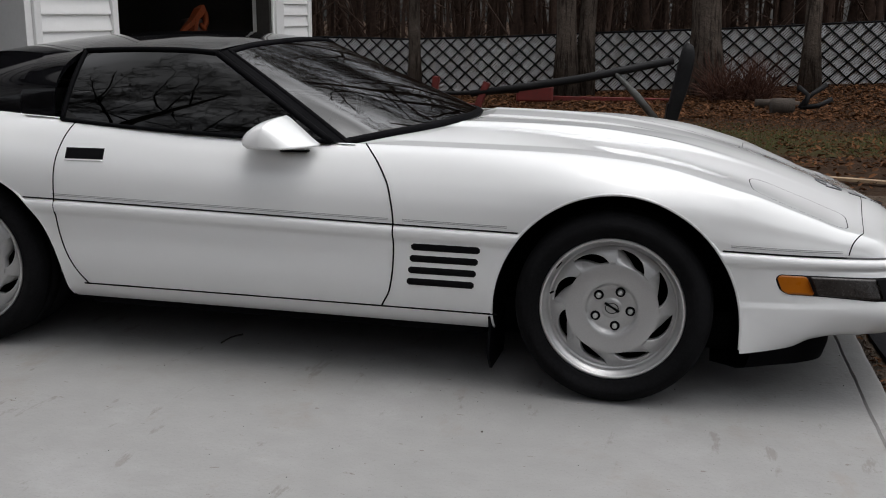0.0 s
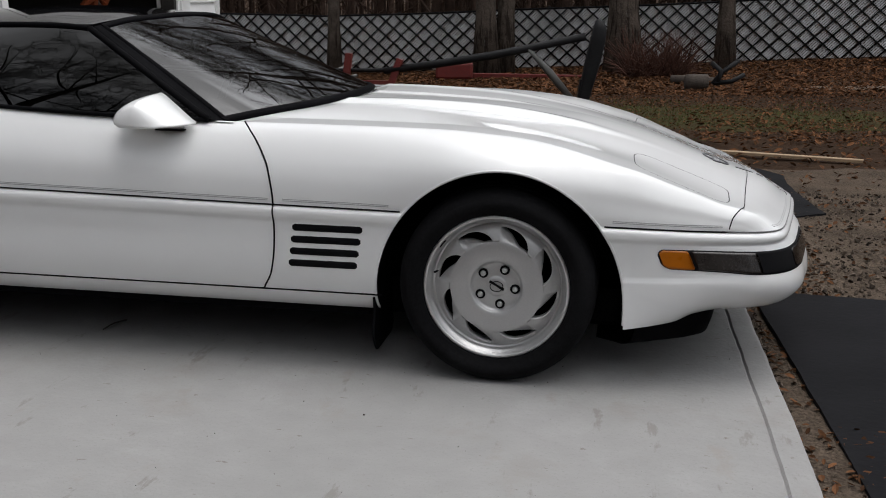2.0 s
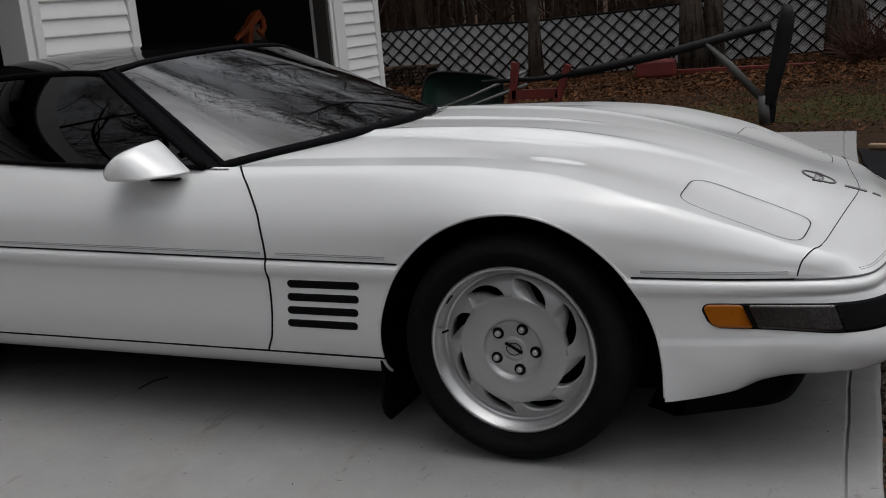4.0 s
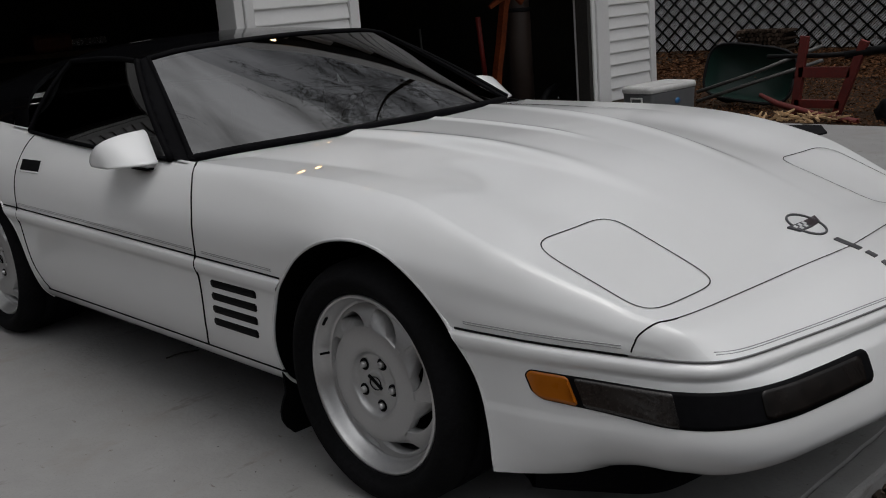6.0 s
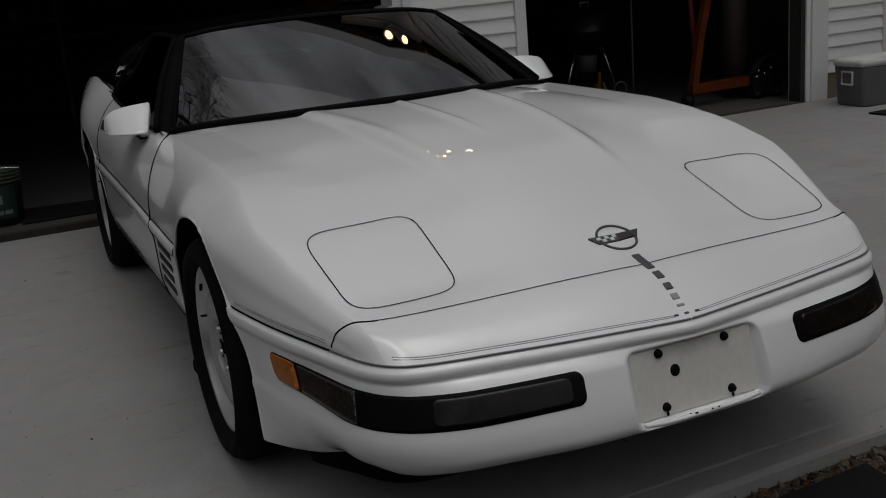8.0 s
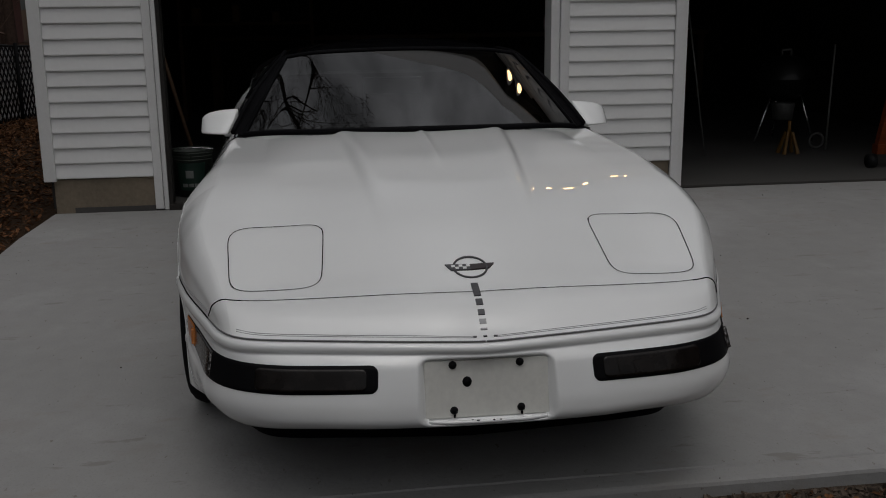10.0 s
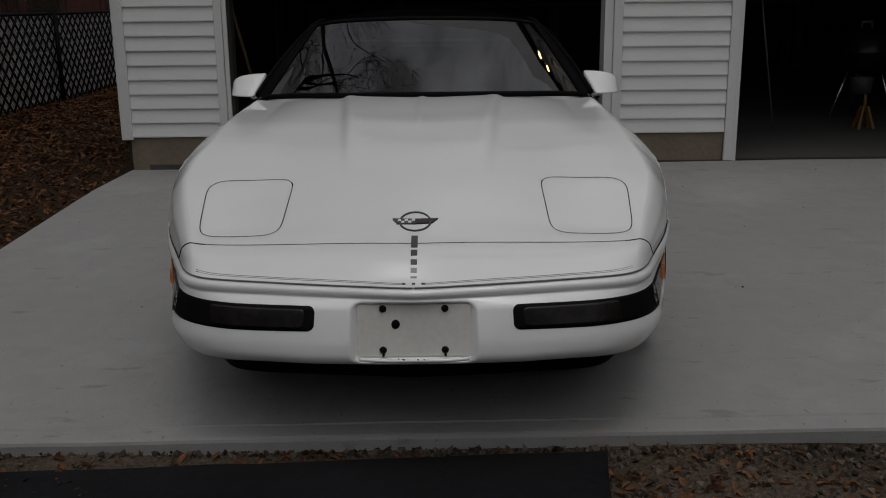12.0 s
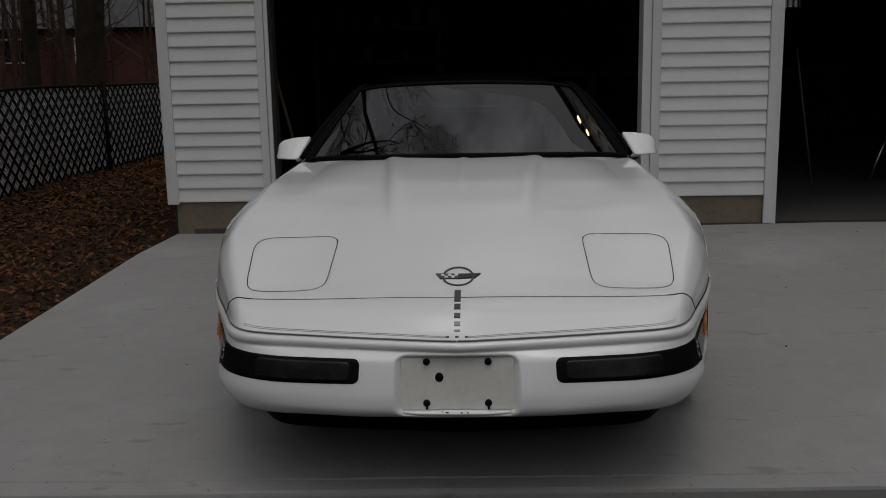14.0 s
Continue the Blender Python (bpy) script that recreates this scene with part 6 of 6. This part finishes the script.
def red_frame():
    """Red steel A-frame with a long dark boom and a padded upright at its end."""
    f = thing("equipment_frame", "rusty red steel frame with a long black boom standing in leaves", "equipment", at=(0, 0, 0))
    for (x0, z0), (x1, z1) in (((-2.62, -0.1), (-2.52, 0.63)), ((-2.24, -0.1), (-1.98, 0.58))):
        tilt = math.degrees(math.atan2(x1 - x0, z1 - z0))
        part("post", mesh_of("post", *box_vf(-0.035, 0.035, -0.025, 0.025, 0, math.hypot(x1 - x0, z1 - z0)), RED_PAINT, smooth=False), None, f).matrix_world = pose(x0, 6.36, z0, 0, tilt, 0)
    for z, h, x0, x1 in ((0.27, 0.045, -2.57, -2.10), (0.0, 0.035, -2.61, -2.19)):
        part("crossbar", mesh_of("crossbar", *box_vf(x0, x1, 6.335, 6.385, z, z + h * 2), RED_PAINT, smooth=False), None, f)
    part("skid", mesh_of("skid", *tube_vf([(-2.90, 6.26, 0.12), (-2.7, 6.2, 0.05), (-2.3, 6.1, -0.02), (-1.85, 5.95, -0.05)], [0.02, 0.03, 0.03, 0.03], 8), RED_PAINT), None, f, "red skid along the ground")
    boom = [(-2.15, 6.36, 0.46), (-1.6, 6.38, 0.54), (-1.04, 6.39, 0.63), (-0.11, 6.42, 0.83)]
    part("boom", mesh_of("boom", *tube_vf(boom, [0.035, 0.042, 0.042, 0.04], 12), BLACK_STEEL), None, f, "long black tubular boom")
    part("lower_boom", mesh_of("lower_boom", *tube_vf([(-2.9, 6.4, 0.45), (-2.3, 6.38, 0.46), (-1.65, 6.38, 0.50)], 0.022, 8), BLACK_STEEL), None, f)
    pad = [(-0.045, -0.42, 0.055), (-0.03, -0.2, 0.065), (-0.005, 0.05, 0.075), (0.01, 0.25, 0.074), (0.012, 0.38, 0.066), (0.004, 0.45, 0.045), (-0.008, 0.475, 0.01)]
    rows = [[(cx + r * math.copysign(abs(math.cos(a)) ** 0.6, math.cos(a)), 1.15 * r * math.copysign(abs(math.sin(a)) ** 0.6, math.sin(a)), z) for a in np.linspace(0, 2 * math.pi, 29)[:-1]] for cx, z, r in pad]
    part("upright_pad", mesh_of("upright_pad", *grid_vf(rows, closed_v=True), BLACK_STEEL), None, f, "black padded upright").matrix_world = pose(-0.035, 6.46, 0.53, 0, 7, 10)
    part("foot_post", mesh_of("foot_post", *box_vf(-0.06, 0.05, -0.05, 0.05, -0.55, 0.0), BLACK_STEEL, smooth=False), None, f).matrix_world = pose(-0.095, 6.46, 0.40, 0, 6, 10)
    part("strut", mesh_of("strut", *tube_vf([(-0.67, 6.38, 0.70), (-0.46, 6.4, 0.48), (-0.19, 6.44, 0.16)], [0.02, 0.04, 0.035], 8), GALV), None, f, "grey weathered diagonal strut")
    part("foot", mesh_of("foot", *tube_vf([(-0.18, 6.44, 0.20), (-0.16, 6.44, -0.10)], 0.06, 8), GALV), None, f)


red_frame()
tagged(box("red_tub", -0.32, 0.32, -0.2, 0.2, 0.06, 0.34, RED_PAINT, m=pose(-2.72, 13.75, ground_height(-2.72, 13.75) - 0.02, 0, 0, 8), bevel=0.04), "red painted steel tub among dead leaves", "tub")
tagged(box("red_beam", -1.1, 1.1, -0.06, 0.06, 0.0, 0.09, RED_PAINT, m=pose(-1.35, 14.0, ground_height(-1.35, 14.0) + 0.0, 0, 0, 0), bevel=0.01), "low red steel beam lying in leaves", "beam")
LOG = material("cut_log_bark", (0.085, 0.066, 0.052), 0.9, second=(0.03, 0.024, 0.02), scale=8, fine=50, bump=0.01)
for x, y, L, r, a in ((1.24, 11.0, 0.30, 0.12, 10), (1.16, 12.2, 0.5, 0.07, -20), (1.29, 12.5, 0.6, 0.05, 15)):
    v, f = tube_vf([(-L / 2, 0, r), (0, 0.01, r * 1.02), (L / 2, 0, r)], r, 12)
    ob = tagged(part("log", mesh_of("log", v, f, LOG)), "short cut grey log lying in leaves", "log", "cut logs")
    ob.matrix_world = pose(x, y, ground_height(x, y), 0, 0, a)
tool = thing("bent_steel_rack", "bent black steel rack on the leaves", "rack")
for nm, pts in (("bar", [(1.0, 10.0, 0.02), (1.12, 10.05, 0.18), (1.34, 10.1, 0.34)]), ("bar", [(1.06, 10.0, 0.0), (1.10, 10.0, 0.2), (0.98, 10.1, 0.30)]), ("bar", [(1.02, 10.0, 0.03), (1.25, 10.0, 0.06), (1.42, 10.05, 0.15)])):
    part(nm, mesh_of(nm, *tube_vf([(x + 0.44, y + 0.75, z + 0.02) for x, y, z in pts], 0.035, 6), BLACK_STEEL), None, tool)


BRUSH = material("reddish_brown_twig", (0.105, 0.055, 0.042), 0.9, vary=0.25, spec=0.06, island=0.5)


def brush_pile(x, y, seed):
    rng = random.Random(seed)
    out = []
    for _ in range(760):
        a, e = rng.uniform(0, 2 * math.pi), rng.uniform(0.1, 1.4)
        L = rng.uniform(0.2, 0.95)
        b = Vector((x + rng.uniform(-0.5, 0.5), y + rng.uniform(-0.3, 0.3), ground_height(x, y)))
        d = Vector((math.cos(a) * math.cos(e), math.sin(a) * math.cos(e), math.sin(e)))
        out.append(tube_vf([b, b + d * L * 0.5 + Vector((0, 0, 0.06)), b + d * L], [0.008, 0.006, 0.003], 4, cap=False))
    return tagged(part("brush_pile", mesh_of("brush_pile", *joined(*out), BRUSH)), "pile of bare reddish-brown twigs by the fence", "brush", kind="stuff")


def bundle(x, y, seed):
    """A crumpled dark tarp heap."""
    rows = []
    for i in range(15):
        u = i / 14
        ring = []
        for j in range(36):
            a = 2 * math.pi * j / 36
            r = math.cos(u * math.pi / 2) ** 0.6
            n = 1 + 0.22 * noise.noise((3 * math.cos(a) * r, 3 * math.sin(a) * r, u * 4 + seed)) + 0.10 * noise.noise((9 * math.cos(a), 9 * math.sin(a), u * 9))
            ring.append((x + 0.27 * r * n * math.cos(a), y + 0.20 * r * n * math.sin(a), -0.09 + 0.33 * u * n))
        rows.append(ring)
    tarp = material("black_tarp", (0.009, 0.009, 0.010), 0.8, spec=0.1, vary=0.4, scale=8, fine=40, bump=0.006)
    return tagged(part("tarp", mesh_of("tarp", *grid_vf(rows, closed_v=True, flip=True), tarp)), "crumpled black tarp heap on dead leaves", "tarp")


def firewood_stack(x, y, seed):
    """Short split logs in rows, their ends facing the yard."""
    rng = random.Random(seed)
    out = []
    z0 = ground_height(x, y)
    for row in range(6):
        for k in range(13):
            r = rng.uniform(0.030, 0.042)
            cx, cz = x - 0.52 + 0.085 * k + 0.04 * (row % 2), z0 + 0.05 + 0.074 * row
            out.append(tube_vf([(cx, y - 0.2 + rng.uniform(-0.03, 0.03), cz), (cx, y + 0.2, cz)], r, 7))
    return tagged(part("firewood_stack", mesh_of("firewood_stack", *joined(*out), FIREWOOD, smooth=False)), "low stack of dark firewood with paler cut ends", "firewood", kind="stuff")


FIREWOOD = material("weathered_firewood", (0.085, 0.06, 0.045), 0.9, vary=0.3, fine=60, spec=0.06, island=0.85)
firewood_stack(-8.55, 16.6, 61)
bundle(-1.52, 6.2, 3)
brush_pile(0.72, 14.2, 51)
WOODCHIP = material("split_wood", (0.52, 0.34, 0.18), 0.8, vary=0.2)
rng = random.Random(5)
chips = []
for _ in range(40):
    x, y = rng.uniform(-2.5, -1.9), rng.uniform(5.4, 5.75)
    a = rng.uniform(0, 6.28)
    chips.append(tube_vf([(x, y, 0.02), (x + 0.12 * math.cos(a), y + 0.12 * math.sin(a), rng.uniform(0.02, 0.07))], [0.014, 0.008], 4))
tagged(part("wood_splinters", mesh_of("wood_splinters", *joined(*chips), WOODCHIP, smooth=False)), "pale split wood scraps on the ground", "wood scraps", kind="stuff")

# ---- inside the garage ----
ORANGE = material("orange_paint", (0.22, 0.05, 0.012), 0.6, second=(0.10, 0.025, 0.008), scale=6)
YELLOW = material("yellow_jack", (0.17, 0.08, 0.01), 0.5, vary=0.15)
CHROME = material("dull_chrome", (0.6, 0.6, 0.6), 0.25, metal=1.0, vary=0.1)
ENAMEL = material("black_enamel", (0.006, 0.006, 0.006), 0.45, vary=0.2, coat=0.05, spec=0.2)
TANK = material("dull_tank_steel", (0.045, 0.030, 0.024), 0.6, vary=0.15, scale=3)
BROWN_WOOD = material("brown_broom_wood", (0.11, 0.06, 0.03), 0.7, vary=0.2)
BUCKET = material("pale_green_bucket", (0.065, 0.078, 0.068), 0.5, vary=0.15)


def kettle_grill():
    g = thing("kettle_grill", "black kettle grill on three thin legs in the garage", "grill", at=(-5.40, 3.82, 0.004))
    prof = [(0.0, 0.50), (0.14, 0.52), (0.24, 0.60), (0.285, 0.72)]
    part("bowl", mesh_of("bowl", *lathe_vf(prof, 40, "z"), ENAMEL), None, g, "black enamel bowl")
    lid = part("lid", mesh_of("lid", *lathe_vf([(0.29, 0.725), (0.25, 0.84), (0.15, 0.93), (0.0, 0.96)], 40, "z"), ENAMEL), None, g, "black enamel lid")
    part("handle", mesh_of("handle", *tube_vf([(0.0, -0.05, 0.95), (0, -0.05, 1.01), (0, 0.05, 1.01), (0, 0.05, 0.95)], 0.012, 6), GALV), None, lid)
    part("ash_catcher", mesh_of("ash_catcher", *lathe_vf([(0, 0.30), (0.10, 0.30), (0.115, 0.44), (0.12, 0.47)], 28, "z"), GALV), None, g, "grey steel ash catcher")
    for y0, y1, x1 in ((-0.16, -0.34, 0.1), (0.16, 0.30, 0.1), (0.0, 0.05, -0.32)):
        part("leg", mesh_of("leg", *tube_vf([(0.05 * (1 if x1 > 0 else -3), y0, 0.55), (x1, y1, 0.07)], 0.012, 8), CHROME), None, g, "thin bright leg")
    for y in (0.33,):
        ring = [(0.12, y + 0.075 * math.cos(a), 0.085 + 0.075 * math.sin(a)) for a in np.linspace(0, 2 * math.pi, 29)]
        part("wheel", mesh_of("wheel", *tube_vf(ring, 0.012, 8), GALV), None, g, "black wheel with a pale rim")
    g.scale = (0.88, 0.88, 0.88)


kettle_grill()


def jack_stand(x, y):
    j = thing("jack_stand", "yellow steel jack stand on the garage floor", "jack stand", at=(x, y, 0.004))
    for sx in (-1, 1):
        for sy in (-1, 1):
            part("leg", mesh_of("leg", *tube_vf([(sx * 0.075, sy * 0.075, 0.0), (sx * 0.025, sy * 0.025, 0.24)], [0.022, 0.016], 4), YELLOW, smooth=False), None, j)
    part("column", mesh_of("column", *tube_vf([(0, 0, 0.18), (0, 0, 0.36)], 0.018, 8), YELLOW), None, j)
    j.scale = (0.85, 0.85, 0.8)


jack_stand(-5.06, 3.73)


HOIST = material("worn_orange_paint", (0.135, 0.028, 0.007), 0.7, vary=0.3, scale=5, spec=0.15)
HOIST_RED = material("dark_red_paint", (0.20, 0.015, 0.010), 0.6, vary=0.25, scale=5)


def engine_hoist():
    h = thing("engine_hoist", "orange-red engine hoist with a slanted mast in the garage", "engine hoist", at=(0, 0, 0))
    part("leg", mesh_of("leg", *box_vf(-0.04, 0.04, -0.35, 0.35, 0.118, 0.195), HOIST, smooth=False), None, h, "orange base beam").matrix_world = pose(-4.20, 4.40, 0, 0, 0, 1)
    part("mast", mesh_of("mast", *tube_vf([(-4.20, 4.09, 0.18), (-4.20, 4.16, 0.58), (-4.20, 4.21, 0.76), (-4.20, 4.29, 1.10), (-4.20, 4.34, 1.21)], 0.042, 4), HOIST, smooth=False), None, h, "slanted orange mast")
    boom = part("boom", mesh_of("boom", *tube_vf([(-4.22, 4.13, 1.10), (-4.20, 4.28, 1.18), (-4.20, 4.42, 1.27), (-4.20, 4.50, 1.31)], [0.02, 0.035, 0.05, 0.035], 4), HOIST, smooth=False), None, h, "orange hoist boom")
    part("boom_end", mesh_of("boom_end", *tube_vf([(-4.20, 4.50, 1.30), (-4.20, 4.545, 1.25), (-4.20, 4.55, 1.18), (-4.20, 4.50, 1.12), (-4.20, 4.45, 1.16)], [0.02, 0.028, 0.03, 0.026, 0.02], 8), HOIST), None, boom, "hooked orange end")
    part("ram", mesh_of("ram", *tube_vf([(-4.60, 4.42, 0.44), (-4.60, 4.37, 1.02)], 0.024, 10), HOIST_RED), None, h, "red hydraulic ram")
    part("ram_rod", mesh_of("ram_rod", *tube_vf([(-4.60, 4.43, 0.10), (-4.60, 4.42, 0.46)], 0.012, 8), GALV), None, h, "pale ram rod")
    for x, y in ((-4.20, 4.03), (-4.20, 4.76)):
        part("caster", mesh_of("caster", *tube_vf([(x, y - 0.03, 0.06), (x, y + 0.03, 0.06)], 0.055, 14), BLACK_STEEL), None, h, "black caster")


engine_hoist()
tank = thing("water_tank", "tall dull brown steel tank with a dark band in the garage", "tank", at=(-4.42, 4.70, 0.004))
part("shell", mesh_of("shell", *lathe_vf([(0, 0.0), (0.115, 0.0), (0.115, 1.02), (0.112, 1.03)], 36, "z"), TANK), None, tank)
part("band", mesh_of("band", *lathe_vf([(0.105, 1.03), (0.12, 1.032), (0.12, 1.065), (0.105, 1.067)], 36, "z"), BLACK_STEEL), None, tank, "black band")
part("cap", mesh_of("cap", *lathe_vf([(0.108, 1.068), (0.11, 1.16), (0.09, 1.20), (0, 1.215)], 36, "z"), TANK), None, tank, "dull rounded cap")


def car_jack():
    """Small black mechanical part with bright spots, on a low block."""
    c = thing("car_jack", "small black trolley jack with bright metal spots on the floor", "jack", at=(-4.20, 4.80, 0.004))
    box("chassis", -0.10, 0.10, -0.15, 0.15, 0.03, 0.20, BLACK_STEEL, c, bevel=0.02)
    part("arm", mesh_of("arm", *tube_vf([(0, -0.12, 0.18), (0, 0.0, 0.30), (0, 0.13, 0.35)], [0.04, 0.03, 0.025], 8), BLACK_STEEL), None, c)
    for y, z in ((-0.11, 0.24), (-0.05, 0.21), (0.02, 0.25), (-0.13, 0.19)):
        part("bolt", mesh_of("bolt", *tube_vf([(0.10, y, z), (0.115, y, z)], 0.011, 8), CHROME), None, c, "bright bolt head")
    for y in (-0.11, 0.11):
        part("wheel", mesh_of("wheel", *tube_vf([(-0.11, y, 0.03), (0.11, y, 0.03)], 0.03, 12), BLACK_STEEL), None, c)


car_jack()
bk = thing("bucket", "pale green plastic bucket on the garage floor", "bucket", at=(-4.02, -1.32, 0.004))
part("pail", mesh_of("pail", *lathe_vf([(0, 0.01), (0.125, 0.01), (0.125, 0.0), (0.15, 0.33), (0.158, 0.335), (0.145, 0.33), (0.12, 0.03)], 32, "z"), BUCKET), None, bk)
LABEL_GREEN = material("bucket_label_green", (0.010, 0.032, 0.022), 0.4, vary=0.15)
LABEL_WHITE = material("bucket_label_white", (0.20, 0.21, 0.20), 0.5, vary=0.08)


def wrap_vf(a0, a1, z0, z1, out):
    """A patch lying on the pail."""
    return grid_vf([[((0.125 + 0.025 * z / 0.33 + out) * math.cos(a), (0.125 + 0.025 * z / 0.33 + out) * math.sin(a), z) for z in (z0, z1)] for a in np.linspace(a0, a1, 12)])


lab = part("label", mesh_of("label", *wrap_vf(-0.75, 0.75, 0.05, 0.25, 0.0015), LABEL_GREEN), None, bk, "dark green label with pale bars")
for a0, a1, z0, z1 in ((-0.5, -0.2, 0.075, 0.10), (-0.15, 0.1, 0.075, 0.10), (0.15, 0.5, 0.075, 0.10), (-0.28, 0.12, 0.14, 0.195)):
    part("label_bar", mesh_of("label_bar", *wrap_vf(a0, a1, z0, z1, 0.003), LABEL_WHITE), None, lab)
for z in (0.27, 0.295, 0.318):
    part("rib", mesh_of("rib", *tube_vf([((0.128 + 0.025 * z / 0.33) * math.cos(a), (0.128 + 0.025 * z / 0.33) * math.sin(a), z) for a in np.linspace(0, 2 * math.pi, 37)], 0.004, 6), BUCKET), None, bk)
part("bail", mesh_of("bail", *tube_vf([(0, 0.15 * math.cos(a), 0.32 + 0.02 * math.sin(a)) for a in np.linspace(0, math.pi, 16)], 0.004, 6), CHROME), None, bk, "wire bail")
for x0, y0, x1, y1, z1, r, mat, lab in ((-4.25, -1.28, -4.2, -1.62, 1.5, 0.015, BROWN_WOOD, "brown wooden broom handle leaning in the doorway"), (-4.9, 2.90, -4.95, 2.72, 1.25, 0.008, GALV, "thin bright metal pole leaning in the garage"), (-5.0, 4.05, -5.1, 4.12, 0.95, 0.009, GALV, "thin pale stick leaning in the garage")):
    tagged(part("pole", mesh_of("pole", *tube_vf([(x0, y0, 0.03), (x1, y1, z1)], r, 8), mat)), lab, "pole")
bench = thing("workbench", "dark wooden workbench along the garage wall", "workbench", at=(0, 0, 0))
box("top", -10.9, -10.3, -1.8, 5.0, 0.86, 0.92, BROWN_WOOD, bench, bevel=0.006)
for y in (-1.7, 1.6, 4.9):
    for x in (-10.85, -10.35):
        box("leg", x - 0.045, x + 0.045, y - 0.045, y + 0.045, 0.003, 0.859, BROWN_WOOD, bench)
saw = thing("power_saw", "orange power saw on the workbench", "saw", at=(-10.55, 3.0, 0.921))
box("body", -0.16, 0.16, -0.25, 0.25, 0.0, 0.22, ORANGE, saw, "orange housing", bevel=0.05)
part("handle", mesh_of("handle", *tube_vf([(0, -0.2, 0.2), (0, -0.12, 0.36), (0, 0.12, 0.36), (0, 0.22, 0.2)], 0.03, 8), BLACK_STEEL), None, saw, "black grip")
part("bar", mesh_of("bar", *box_vf(-0.01, 0.01, 0.25, 0.75, 0.05, 0.14), CHROME, smooth=False), None, saw, "bright guide bar")
shelf = thing("storage_shelf", "cluttered dark shelf with yellow and orange tools", "shelf", at=(0, 0, 0))
for z in (1.1, 1.5, 1.9):
    box("board", -9.3, -8.8, -1.95, -0.4, z, z + 0.03, BROWN_WOOD, shelf)
for y in (-1.93, -0.42):
    box("upright", -9.3, -8.8, y - 0.02, y + 0.02, 0.003, 2.1, BROWN_WOOD, shelf)
rng = random.Random(9)
for k in range(12):
    y, z = -1.8 + 0.115 * k, (1.131, 1.531)[k % 2]
    tagged(box("tool_box", -9.1 - rng.uniform(0, 0.1), -8.9, y, y + 0.09, z, z + rng.uniform(0.1, 0.26), (YELLOW, ORANGE, BLACK_STEEL, GALV)[k % 4], bevel=0.01), "small tool case on a cluttered shelf", "tool case", "tool cases on the shelf")

# ---- far house ----
BRICK_FAR = material("dull_red_brick", (0.12, 0.045, 0.035), 0.9, vary=0.2, scale=3, fine=30)
house = thing("far_house", "low red brick house with a grey roof beyond the trees", "house", at=(0, 0, 0))
box("wall", -50, -42, -27, -14.5, -0.5, 2.3, BRICK_FAR, house)
hv = [(x, y, z) for x in (-51, -41.6) for y, z in ((-27.6, 2.2), (-27.6, 2.35), (-14.0, 2.2), (-14.0, 2.35))] + [(-46, -27.6, 4.4), (-46, -14.0, 4.4)]
part("roof", mesh_of("roof", hv, [(0, 2, 9, 8), (4, 8, 9, 6), (0, 8, 4), (2, 6, 9)], SHINGLE, smooth=False), None, house, "grey shingle roof")
for y in (-25, -21.5, -18):
    w = part("window", mesh_of("window", *box_vf(-42.0, -41.95, y, y + 1.3, 0.7, 1.8), TRIM_WHITE, smooth=False), None, house)
    part("pane", mesh_of("pane", *box_vf(-41.96, -41.93, y + 0.08, y + 1.22, 0.78, 1.72), ENAMEL, smooth=False), None, w)
